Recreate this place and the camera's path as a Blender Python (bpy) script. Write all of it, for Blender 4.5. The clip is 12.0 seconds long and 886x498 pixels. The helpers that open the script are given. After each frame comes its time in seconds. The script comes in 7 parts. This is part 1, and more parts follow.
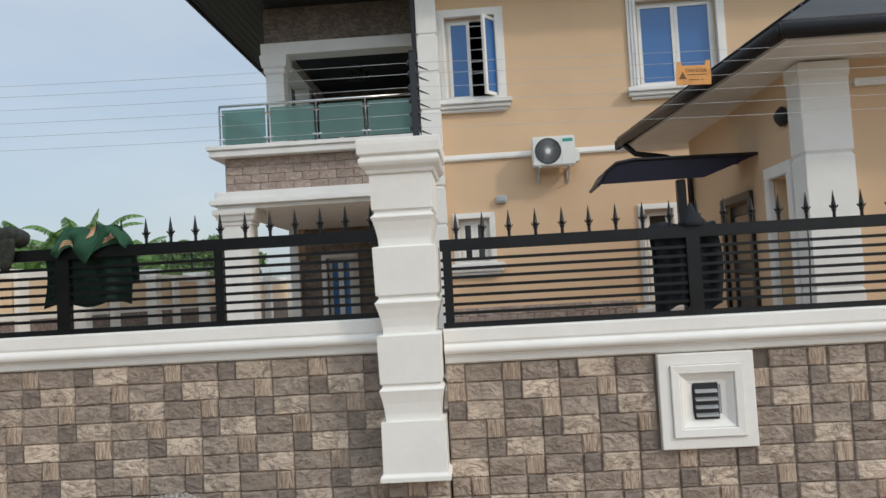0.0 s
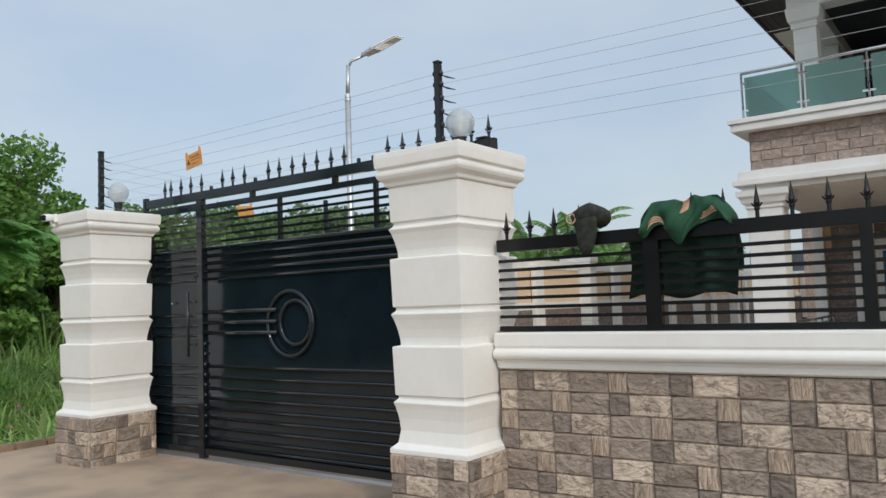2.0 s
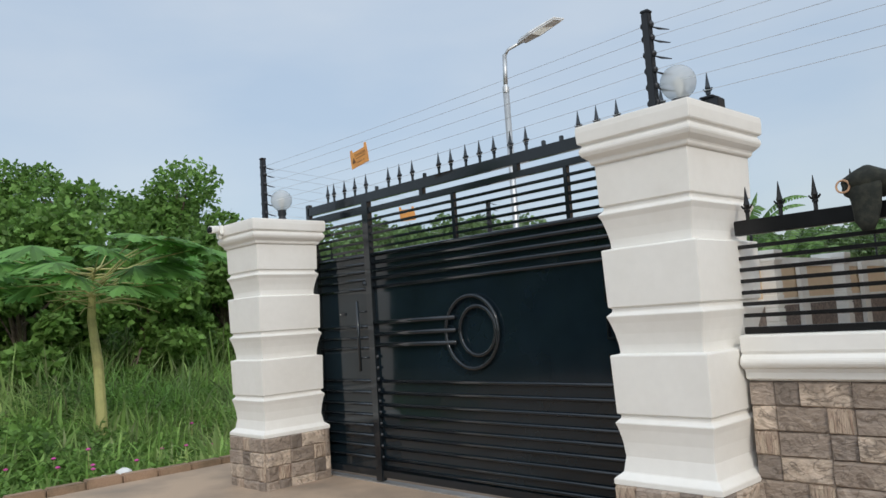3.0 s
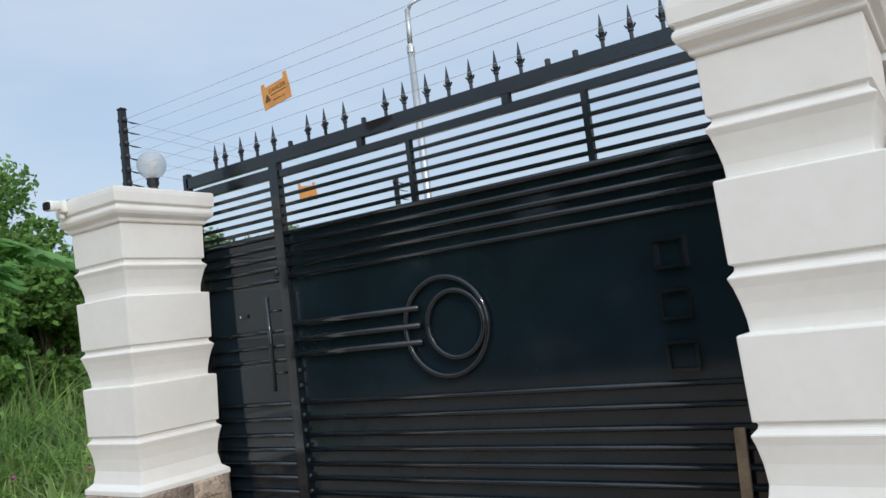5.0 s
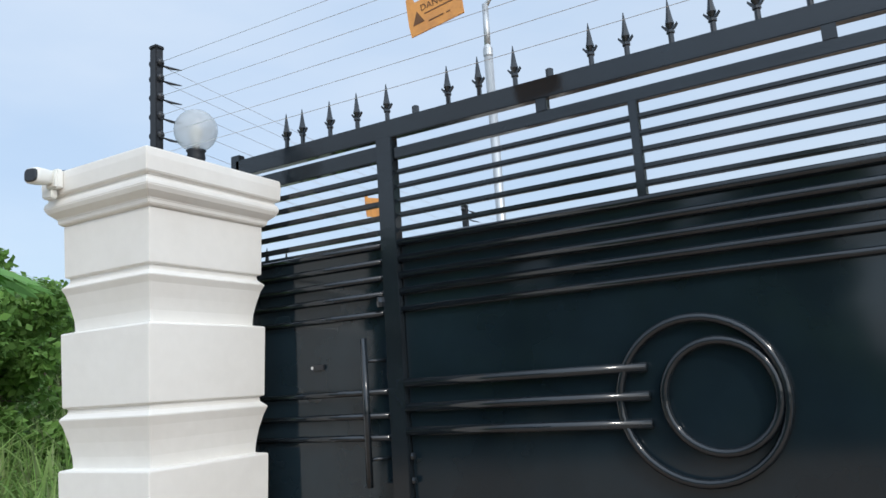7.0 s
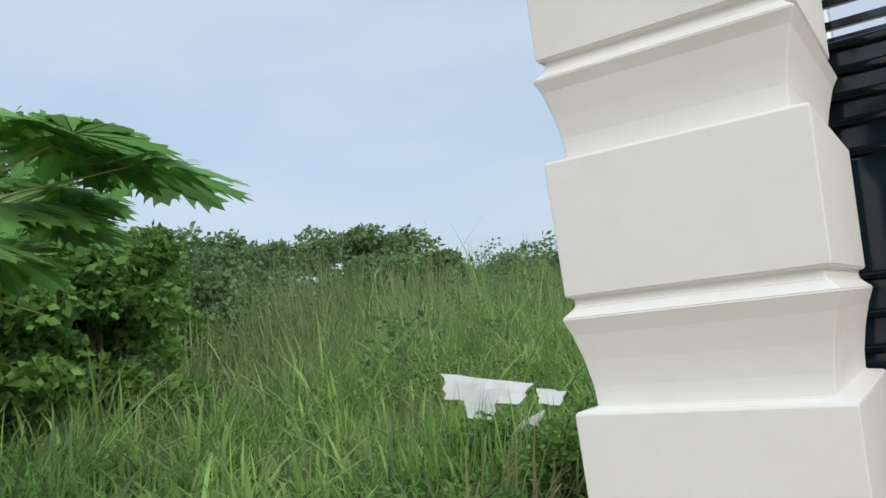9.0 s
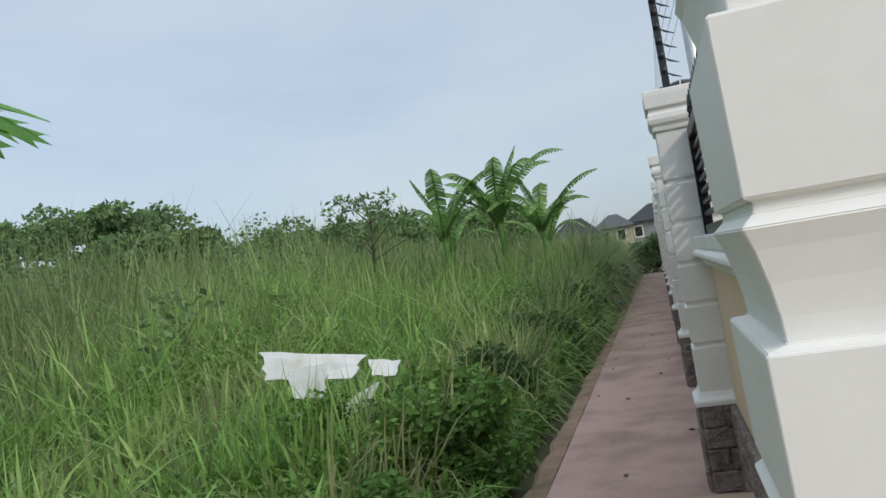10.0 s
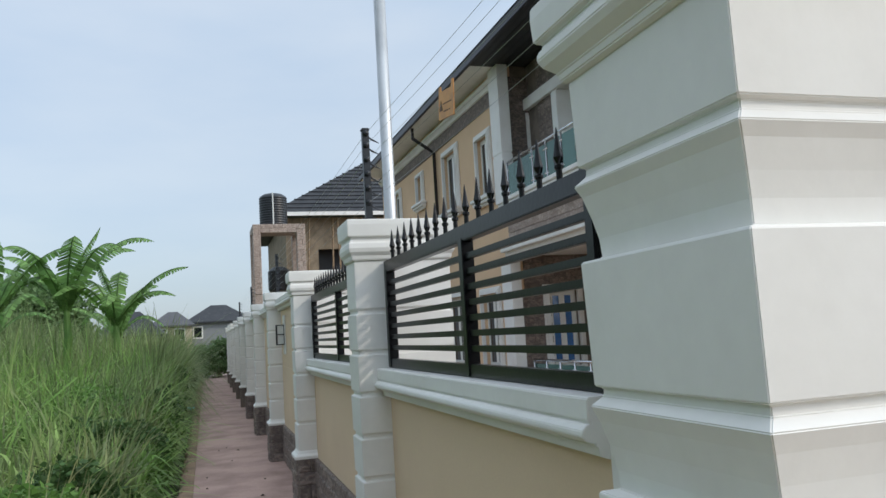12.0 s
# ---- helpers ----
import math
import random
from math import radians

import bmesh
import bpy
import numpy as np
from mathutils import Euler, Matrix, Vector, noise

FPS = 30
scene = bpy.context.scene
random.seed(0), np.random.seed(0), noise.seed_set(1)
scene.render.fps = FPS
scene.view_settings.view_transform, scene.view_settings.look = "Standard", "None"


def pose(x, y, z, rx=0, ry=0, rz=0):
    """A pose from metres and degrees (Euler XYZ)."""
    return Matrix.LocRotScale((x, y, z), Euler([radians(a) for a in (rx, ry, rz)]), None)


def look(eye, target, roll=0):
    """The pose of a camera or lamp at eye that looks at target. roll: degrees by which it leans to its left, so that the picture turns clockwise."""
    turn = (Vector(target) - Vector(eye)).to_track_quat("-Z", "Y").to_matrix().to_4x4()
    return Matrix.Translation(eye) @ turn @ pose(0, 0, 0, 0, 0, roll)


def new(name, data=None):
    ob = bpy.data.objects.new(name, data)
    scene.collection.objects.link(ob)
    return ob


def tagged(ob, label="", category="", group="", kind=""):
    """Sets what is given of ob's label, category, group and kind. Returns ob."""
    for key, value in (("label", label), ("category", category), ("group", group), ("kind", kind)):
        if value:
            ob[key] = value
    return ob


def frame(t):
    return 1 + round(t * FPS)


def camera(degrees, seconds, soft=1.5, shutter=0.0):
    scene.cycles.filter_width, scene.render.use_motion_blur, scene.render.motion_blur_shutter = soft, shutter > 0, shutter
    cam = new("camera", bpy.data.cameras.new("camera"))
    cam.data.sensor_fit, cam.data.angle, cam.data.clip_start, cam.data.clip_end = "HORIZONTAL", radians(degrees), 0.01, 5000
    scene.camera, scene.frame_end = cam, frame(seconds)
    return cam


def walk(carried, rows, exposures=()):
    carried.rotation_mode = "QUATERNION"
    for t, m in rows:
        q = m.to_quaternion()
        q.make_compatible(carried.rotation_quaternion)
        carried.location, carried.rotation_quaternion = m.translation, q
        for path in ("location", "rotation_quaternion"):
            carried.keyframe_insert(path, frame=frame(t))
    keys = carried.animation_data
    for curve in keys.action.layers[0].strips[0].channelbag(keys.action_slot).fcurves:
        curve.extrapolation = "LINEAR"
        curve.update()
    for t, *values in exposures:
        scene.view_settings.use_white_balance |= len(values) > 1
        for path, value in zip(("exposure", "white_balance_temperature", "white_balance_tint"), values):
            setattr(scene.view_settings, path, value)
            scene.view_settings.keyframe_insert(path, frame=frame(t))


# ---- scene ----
cam = camera(59.7, 12.0)
PATH = [
    (0, (4.72, -5.71, 1.625), (4.62, -3.715, 1.728), -3.2),
    (0.5, (4.396, -5.346, 1.614), (4.018, -3.383, 1.692), -2.6),
    (1, (4.064, -4.964, 1.578), (3.361, -3.093, 1.645), -3.8),
    (1.5, (3.707, -4.665, 1.613), (2.737, -2.919, 1.707), -2.7),
    (2, (3.228, -4.616, 1.654), (2.05, -3.006, 1.796), -2.0),
    (2.5, (2.715, -4.44, 1.644), (1.316, -3.019, 1.799), -4.1),
    (2.7, (2.529, -4.334, 1.645), (1.086, -2.959, 1.808), -4.0),
    (4.3, (0.992, -3.786, 1.561), (-0.33, -2.31, 1.829), -3.8),
    (4.5, (0.766, -3.667, 1.567), (-0.509, -2.142, 1.783), -4.5),
    (5, (0.205, -3.459, 1.558), (-0.907, -1.807, 1.738), -6.8),
    (5.5, (-0.339, -3.297, 1.562), (-1.398, -1.617, 1.8), -6.9),
    (6, (-0.854, -3.108, 1.566), (-1.797, -1.375, 1.891), -5.8),
    (6.5, (-1.435, -2.71, 1.589), (-2.349, -0.959, 1.902), -4.2),
    (7, (-2.025, -2.429, 1.643), (-3.007, -0.721, 1.985), -3.8),
    (7.5, (-2.634, -2.128, 1.58), (-3.73, -0.498, 1.959), -4.5),
    (9.3, (-5.173, -1.874, 1.58), (-6.241, -0.191, 1.745), -6.8),
    (9.5, (-5.383, -1.826, 1.603), (-6.375, -0.094, 1.725), -7.0),
    (10, (-5.861, -1.615, 1.586), (-6.389, 0.313, 1.661), -9.3),
    (10.5, (-6.334, -1.545, 1.573), (-6.157, 0.447, 1.592), -6.1),
    (11, (-6.743, -1.477, 1.681), (-6.194, 0.446, 1.695), -2.2),
    (11.5, (-6.847, -1.394, 1.716), (-6.237, 0.511, 1.752), -2.3),
    (12, (-6.79, -1.347, 1.833), (-6.198, 0.551, 2.044), -3.4),
]
walk(cam, [(t, look(eye, target, roll)) for t, eye, target, roll in PATH], [(0, 0.75, 6800, 10), (1.5, 0.73, 6750, 10), (4.5, 0.75, 6550, 10), (5.5, 0.94, 6400, 10), (6.5, 1.02, 6350, 10), (7.6, 0.94, 6400, 10), (9.4, 0.85, 6700, 10), (10.4, 0.78, 6700, 10), (11.4, 0.96, 6700, 10), (12, 0.96, 6550, 10)])

# ---- world and sun ----
world = bpy.data.worlds.new("world")
scene.world = world
world.use_nodes = True
wn, wl = world.node_tree.nodes, world.node_tree.links
wn.clear()
sky = wn.new("ShaderNodeTexSky")
sky.sky_type = "NISHITA"
sky.sun_disc = False
SUN_DIR = Vector((0.70, -0.45, 0.57)).normalized()
sky.sun_elevation = math.asin(SUN_DIR.z)
sky.sun_rotation = math.atan2(SUN_DIR.x, SUN_DIR.y)
sky.altitude = 50
sky.air_density = 1.0
sky.dust_density = 2.0
sky.ozone_density = 1.6
bgn = wn.new("ShaderNodeBackground")
bgn.inputs["Strength"].default_value = 0.15
outw = wn.new("ShaderNodeOutputWorld")
haze = wn.new("ShaderNodeMix")
haze.data_type = "RGBA"
haze.inputs[0].default_value = 0.8
drift = wn.new("ShaderNodeTexNoise")
drift.inputs["Scale"].default_value = 2.2
drift.inputs["Detail"].default_value = 6
stretch = wn.new("ShaderNodeMapping")
stretch.inputs["Scale"].default_value = (1, 1, 3.2)
where = wn.new("ShaderNodeTexCoord")
wl.new(where.outputs["Generated"], stretch.inputs["Vector"])
wl.new(stretch.outputs[0], drift.inputs["Vector"])
veil = wn.new("ShaderNodeMix")
veil.data_type = "RGBA"
veil.inputs[6].default_value = (1.62, 1.98, 2.40, 1)
veil.inputs[7].default_value = (2.08, 2.32, 2.55, 1)
soft_edge = wn.new("ShaderNodeMapRange")
soft_edge.inputs[1].default_value, soft_edge.inputs[2].default_value = 0.35, 0.68
wl.new(drift.outputs["Fac"], soft_edge.inputs[0])
wl.new(soft_edge.outputs[0], veil.inputs[0])
# the haze shines more strongly round the sun
toward = wn.new("ShaderNodeVectorMath")
toward.operation = "DOT_PRODUCT"
toward.inputs[1].default_value = SUN_DIR
wl.new(where.outputs["Generated"], toward.inputs[0])
glow = wn.new("ShaderNodeMapRange")
glow.interpolation_type = "SMOOTHSTEP"
glow.inputs[1].default_value, glow.inputs[2].default_value = 0.0, 1.0
glow.inputs[3].default_value, glow.inputs[4].default_value = 1.0, 2.0
wl.new(toward.outputs["Value"], glow.inputs[0])
shine = wn.new("ShaderNodeVectorMath")
shine.operation = "SCALE"
wl.new(veil.outputs[2], shine.inputs[0])
# an overcast sky grows brighter towards the zenith
height = wn.new("ShaderNodeSeparateXYZ")
wl.new(where.outputs["Generated"], height.inputs[0])
rise = wn.new("ShaderNodeMapRange")
rise.inputs[3].default_value, rise.inputs[4].default_value = 0.88, 1.55
wl.new(height.outputs["Z"], rise.inputs[0])
both = wn.new("ShaderNodeMath")
both.operation = "MULTIPLY"
wl.new(glow.outputs[0], both.inputs[0])
wl.new(rise.outputs[0], both.inputs[1])
wl.new(both.outputs[0], shine.inputs["Scale"])
wl.new(shine.outputs[0], haze.inputs[7])
wl.new(sky.outputs[0], haze.inputs[6])
wl.new(haze.outputs[2], bgn.inputs["Color"])
wl.new(bgn.outputs[0], outw.inputs["Surface"])
sun_data = bpy.data.lights.new("sun", "SUN")
sun_data.energy = 0.62
sun_data.angle = radians(4)
sun_data.color = (1.0, 0.93, 0.82)
sun = new("sun", sun_data)
sun.matrix_world = look(SUN_DIR * 60, (0, 0, 0))


# ---- materials ----
def material(name, base, rough=0.6, metal=0.0, var=0.12, scale=3.0, fine=60.0, bump=0.1, tint=None, rand=0.0, island=0.0, spec=0.5, coat=0.0):
    """A painted or mineral surface: base colour, broad stains towards tint, fine grain, relief."""
    m = bpy.data.materials.new(name)
    m.use_nodes = True
    nt = m.node_tree
    n, l = nt.nodes, nt.links
    b = n["Principled BSDF"]
    b.inputs["Metallic"].default_value = metal
    b.inputs["Roughness"].default_value = rough
    b.inputs["Specular IOR Level"].default_value = spec
    b.inputs["Coat Weight"].default_value = coat
    b.inputs["Coat Roughness"].default_value = 0.06
    co = n.new("ShaderNodeTexCoord")
    big = n.new("ShaderNodeTexNoise")
    big.inputs["Scale"].default_value = scale
    big.inputs["Detail"].default_value = 5
    small = n.new("ShaderNodeTexNoise")
    small.inputs["Scale"].default_value = fine
    small.inputs["Detail"].default_value = 3
    l.new(co.outputs["Object"], big.inputs["Vector"])
    l.new(co.outputs["Object"], small.inputs["Vector"])
    ramp = n.new("ShaderNodeMapRange")
    ramp.inputs[1].default_value, ramp.inputs[2].default_value = 0.42, 0.72
    l.new(big.outputs["Fac"], ramp.inputs[0])
    mix = n.new("ShaderNodeMix")
    mix.data_type = "RGBA"
    t = tint or tuple(c * (1 - 2.2 * var) for c in base)
    mix.inputs[6].default_value = (*base, 1)
    mix.inputs[7].default_value = (*t, 1)
    l.new(ramp.outputs[0], mix.inputs[0])
    hsv = n.new("ShaderNodeHueSaturation")
    val = n.new("ShaderNodeMapRange")
    val.inputs[3].default_value, val.inputs[4].default_value = 1 - var, 1 + var
    l.new(small.outputs["Fac"], val.inputs[0])
    l.new(mix.outputs[2], hsv.inputs["Color"])
    if rand or island:
        info = n.new("ShaderNodeObjectInfo" if rand else "ShaderNodeNewGeometry")
        rr = n.new("ShaderNodeMapRange")
        k = rand or island
        rr.inputs[3].default_value, rr.inputs[4].default_value = 1 - k, 1 + k
        l.new(info.outputs["Random" if rand else "Random Per Island"], rr.inputs[0])
        mul = n.new("ShaderNodeMath")
        mul.operation = "MULTIPLY"
        l.new(val.outputs[0], mul.inputs[0])
        l.new(rr.outputs[0], mul.inputs[1])
        l.new(mul.outputs[0], hsv.inputs["Value"])
    else:
        l.new(val.outputs[0], hsv.inputs["Value"])
    l.new(hsv.outputs["Color"], b.inputs["Base Color"])
    if bump:
        add = n.new("ShaderNodeMath")
        add.operation = "MULTIPLY_ADD"
        add.inputs[1].default_value = 2.0
        l.new(big.outputs["Fac"], add.inputs[0])
        l.new(small.outputs["Fac"], add.inputs[2])
        bp = n.new("ShaderNodeBump")
        bp.inputs["Strength"].default_value = bump
        bp.inputs["Distance"].default_value = 0.02
        l.new(add.outputs[0], bp.inputs["Height"])
        l.new(bp.outputs["Normal"], b.inputs["Normal"])
    return m


def stone_material(name, dark, light, vein=(0.06, 0.045, 0.035), streak=False):
    """Split-look stone tile: soft mineral patches and crooked veins, different on each piece."""
    m = material(name, dark, rough=0.62, var=0.16, scale=7.0, fine=24.0, bump=0.75, tint=light, rand=0.12, spec=0.35)
    n, l = m.node_tree.nodes, m.node_tree.links
    noises = [x for x in n if x.type == "TEX_NOISE"]
    info = [x for x in n if x.type == "OBJECT_INFO"][0]
    co = [x for x in n if x.type == "TEX_COORD"][0]
    mix = [x for x in n if x.type == "MIX"][0]
    hsv = [x for x in n if x.type == "HUE_SAT"][0]
    off = n.new("ShaderNodeVectorMath")
    off.operation = "SCALE"
    off.inputs[0].default_value = (37.0, 91.0, 53.0)
    l.new(info.outputs["Random"], off.inputs["Scale"])
    squeeze = n.new("ShaderNodeMapping")
    squeeze.inputs["Scale"].default_value = (5.0, 1.0, 0.7) if streak else (1.0, 1.0, 1.5)
    l.new(co.outputs["Object"], squeeze.inputs["Vector"])
    add = n.new("ShaderNodeVectorMath")
    l.new(squeeze.outputs[0], add.inputs[0])
    l.new(off.outputs[0], add.inputs[1])
    crack = n.new("ShaderNodeTexNoise")
    crack.inputs["Scale"].default_value = 6.0
    crack.inputs["Detail"].default_value = 4
    crack.inputs["Distortion"].default_value = 0.9
    for x in noises + [crack]:
        l.new(add.outputs[0], x.inputs["Vector"])
    noises[0].inputs["Distortion"].default_value = 1.2
    away = n.new("ShaderNodeMath")
    away.operation = "SUBTRACT"
    away.inputs[1].default_value = 0.5
    l.new(crack.outputs["Fac"], away.inputs[0])
    size = n.new("ShaderNodeMath")
    size.operation = "ABSOLUTE"
    l.new(away.outputs[0], size.inputs[0])
    line = n.new("ShaderNodeMapRange")
    line.inputs[1].default_value, line.inputs[2].default_value = 0.003, 0.028
    line.inputs[3].default_value, line.inputs[4].default_value = 0.62, 0.0
    l.new(size.outputs[0], line.inputs[0])
    veined = n.new("ShaderNodeMix")
    veined.data_type = "RGBA"
    veined.inputs[7].default_value = (*vein, 1)
    l.new(line.outputs[0], veined.inputs[0])
    l.new(mix.outputs[2], veined.inputs[6])
    l.new(veined.outputs[2], hsv.inputs["Color"])
    return m


def leaf_material(name, base, tint, through_light=0.3):
    m = material(name, base, rough=0.55, var=0.2, scale=0.7, fine=4.0, bump=0.0, tint=tint, island=0.38, spec=0.3)
    n, l = m.node_tree.nodes, m.node_tree.links
    b = n["Principled BSDF"]
    col = b.inputs["Base Color"].links[0].from_socket
    tr = n.new("ShaderNodeBsdfTranslucent")
    l.new(col, tr.inputs["Color"])
    mixs = n.new("ShaderNodeMixShader")
    mixs.inputs[0].default_value = through_light
    l.new(b.outputs[0], mixs.inputs[1])
    l.new(tr.outputs[0], mixs.inputs[2])
    l.new(mixs.outputs[0], n["Material Output"].inputs["Surface"])
    return m


def glass_material(name, color, rough=0.02, solid=0.6):
    """Tinted pane: part gloss over a coloured film, part see-through."""
    m = bpy.data.materials.new(name)
    m.use_nodes = True
    n, l = m.node_tree.nodes, m.node_tree.links
    b = n["Principled BSDF"]
    b.inputs["Base Color"].default_value = (*color, 1)
    b.inputs["Roughness"].default_value = rough
    b.inputs["Specular IOR Level"].default_value = 0.6
    tp = n.new("ShaderNodeBsdfTransparent")
    tp.inputs["Color"].default_value = (*[min(1, c * 1.6 + 0.1) for c in color], 1)
    mixs = n.new("ShaderNodeMixShader")
    mixs.inputs[0].default_value = solid
    l.new(tp.outputs[0], mixs.inputs[1])
    l.new(b.outputs[0], mixs.inputs[2])
    l.new(mixs.outputs[0], n["Material Output"].inputs["Surface"])
    return m


WHITE = material("white_paint", (0.815, 0.797, 0.755), rough=0.55, var=0.035, scale=2.2, fine=16, bump=0.04, tint=(0.765, 0.742, 0.695))
TRIM = material("white_trim", (0.80, 0.79, 0.76), rough=0.55, var=0.03, scale=2.0, fine=50, bump=0.05, tint=(0.73, 0.71, 0.67))
BEIGE = material("beige_render", (0.70, 0.49, 0.31), rough=0.85, var=0.04, scale=0.8, fine=90, bump=0.06, tint=(0.64, 0.445, 0.28))
TAN = material("tan_render", (0.74, 0.565, 0.385), rough=0.85, var=0.04, scale=0.9, fine=90, bump=0.10, tint=(0.68, 0.515, 0.345))
STONE = stone_material("stone_tile", (0.265, 0.212, 0.172), (0.37, 0.30, 0.24), vein=(0.13, 0.10, 0.08))
TILE_SET = [stone_material("pale_veined_stone", (0.60, 0.485, 0.385), (0.29, 0.235, 0.19), vein=(0.10, 0.078, 0.062)), STONE,
            stone_material("streaked_stone", (0.52, 0.415, 0.32), (0.29, 0.20, 0.155), vein=(0.11, 0.075, 0.06), streak=True),
            stone_material("warm_grey_stone", (0.285, 0.23, 0.19), (0.43, 0.35, 0.285), vein=(0.14, 0.11, 0.085)),
            stone_material("dark_stone", (0.20, 0.163, 0.136), (0.27, 0.22, 0.182), vein=(0.11, 0.09, 0.075))]
STONE_PALE = stone_material("pale_stone_tile", (0.34, 0.265, 0.225), (0.50, 0.41, 0.35), vein=(0.22, 0.17, 0.14))
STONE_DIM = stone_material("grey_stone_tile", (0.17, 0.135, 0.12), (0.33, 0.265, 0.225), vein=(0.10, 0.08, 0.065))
GROUT = material("grout", (0.21, 0.17, 0.14), rough=0.95, var=0.2, fine=120, bump=0.3)
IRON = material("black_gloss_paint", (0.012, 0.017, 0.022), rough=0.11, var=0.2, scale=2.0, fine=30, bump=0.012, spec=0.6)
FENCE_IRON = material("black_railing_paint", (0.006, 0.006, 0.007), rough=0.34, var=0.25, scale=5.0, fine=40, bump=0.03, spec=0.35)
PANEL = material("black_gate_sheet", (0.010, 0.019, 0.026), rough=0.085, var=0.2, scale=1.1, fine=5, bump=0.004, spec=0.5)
PLASTIC = material("black_plastic", (0.016, 0.018, 0.022), rough=0.42, var=0.15, bump=0.03)
STEEL = material("galvanised_steel", (0.55, 0.56, 0.56), rough=0.42, metal=0.75, var=0.08, scale=4, fine=80, bump=0.03)
CHROME = material("polished_steel", (0.75, 0.76, 0.77), rough=0.18, metal=1.0, var=0.03, bump=0.0)
ORANGE = material("orange_plastic", (0.72, 0.33, 0.085), rough=0.55, var=0.08, scale=12, fine=70, bump=0.04, tint=(0.55, 0.25, 0.08))
INK = material("black_print", (0.16, 0.075, 0.03), rough=0.7, var=0.1, bump=0.0)
CONCRETE = material("concrete_drive", (0.43, 0.315, 0.225), rough=0.88, var=0.15, scale=1.3, fine=70, bump=0.3, tint=(0.25, 0.195, 0.15))
PINK = material("pink_concrete", (0.49, 0.325, 0.27), rough=0.8, var=0.16, scale=1.5, fine=34, bump=0.3, tint=(0.30, 0.19, 0.155))
KERB = material("weathered_kerb", (0.34, 0.225, 0.15), rough=0.95, var=0.25, scale=3, fine=60, bump=0.6, tint=(0.17, 0.125, 0.08))
SOIL = material("field_soil", (0.075, 0.085, 0.035), rough=0.95, var=0.3, scale=0.6, fine=18, bump=0.5, tint=(0.10, 0.075, 0.045))
ROOF = material("charcoal_roof", (0.028, 0.030, 0.034), rough=0.62, var=0.2, scale=2.0, fine=35, bump=0.25, tint=(0.045, 0.046, 0.050), spec=0.35)
SOFFIT = material("soffit_board", (0.84, 0.83, 0.80), rough=0.7, var=0.03, bump=0.04)
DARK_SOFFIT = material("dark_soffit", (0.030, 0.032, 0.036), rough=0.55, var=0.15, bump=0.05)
BRONZE = material("dark_gutter", (0.018, 0.016, 0.017), rough=0.4, var=0.15, bump=0.0, spec=0.35)
BLUE_GLASS = glass_material("blue_tint_glass", (0.05, 0.17, 0.42), rough=0.03, solid=0.9)
GREEN_GLASS = glass_material("green_frosted_glass", (0.17, 0.30, 0.275), rough=0.12, solid=0.5)
DARK_GLASS = glass_material("dark_glass", (0.02, 0.022, 0.026), rough=0.03, solid=0.92)
GLOBE = glass_material("frosted_globe", (0.52, 0.54, 0.55), rough=0.04, solid=0.55)
PURPLE = material("violet_polycarbonate", (0.014, 0.010, 0.028), rough=0.42, var=0.15, scale=2.0, fine=25, bump=0.02, spec=0.3)
GREEN_CLOTH = material("green_cloth", (0.006, 0.062, 0.026), rough=0.8, var=0.14, scale=9, fine=300, bump=0.15, tint=(0.006, 0.045, 0.022))
DARK_CLOTH = material("dark_green_cloth", (0.003, 0.024, 0.014), rough=0.85, var=0.15, scale=9, fine=300, bump=0.15)
NAVY_CLOTH = material("navy_cloth", (0.004, 0.008, 0.012), rough=0.85, var=0.2, scale=9, fine=300, bump=0.15)
CAMO = material("camouflage_cloth", (0.012, 0.015, 0.012), rough=0.9, var=0.4, scale=28, fine=150, bump=0.15, tint=(0.032, 0.034, 0.024))
PEACH = material("peach_print", (0.55, 0.33, 0.20), rough=0.8, var=0.2, scale=40, fine=200, bump=0.05)
AC_WHITE = material("appliance_white", (0.78, 0.78, 0.74), rough=0.4, var=0.03, bump=0.0)
TEAL = material("teal_badge", (0.02, 0.33, 0.27), rough=0.5, var=0.05, bump=0.0)
GRAVEL = material("gravel", (0.30, 0.28, 0.25), rough=0.9, var=0.2, scale=20, fine=90, bump=0.3, island=0.45)
BLOCK = material("sandcrete_block", (0.34, 0.27, 0.19), rough=0.95, var=0.18, scale=2, fine=40, bump=0.4, rand=0.12)
TIMBER = material("raw_timber", (0.30, 0.21, 0.13), rough=0.8, var=0.2, scale=6, fine=50, bump=0.2)
CREAM = material("cream_render", (0.56, 0.48, 0.34), rough=0.85, var=0.06, bump=0.05)
GREY_WALL = material("grey_render", (0.24, 0.25, 0.26), rough=0.85, var=0.06, bump=0.05)
PIPE = material("turquoise_pipe", (0.10, 0.48, 0.50), rough=0.5, var=0.08, bump=0.0)
GREY_ROOF = material("grey_roof", (0.085, 0.085, 0.09), rough=0.7, var=0.1, bump=0.1)
POLY = material("white_board", (0.70, 0.71, 0.70), rough=0.6, var=0.06, scale=5, fine=40, bump=0.08, tint=(0.58, 0.56, 0.50))
GRASS = leaf_material("grass_blades", (0.25, 0.425, 0.11), (0.40, 0.49, 0.19), 0.5)
REED = leaf_material("tall_grass", (0.20, 0.285, 0.105), (0.33, 0.355, 0.18), 0.46)
LEAF = leaf_material("bush_leaves", (0.155, 0.285, 0.065), (0.105, 0.205, 0.05), 0.4)
# darker copy of the bush leaves, shade put into the colour
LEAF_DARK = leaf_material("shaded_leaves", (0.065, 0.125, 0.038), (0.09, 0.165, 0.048))
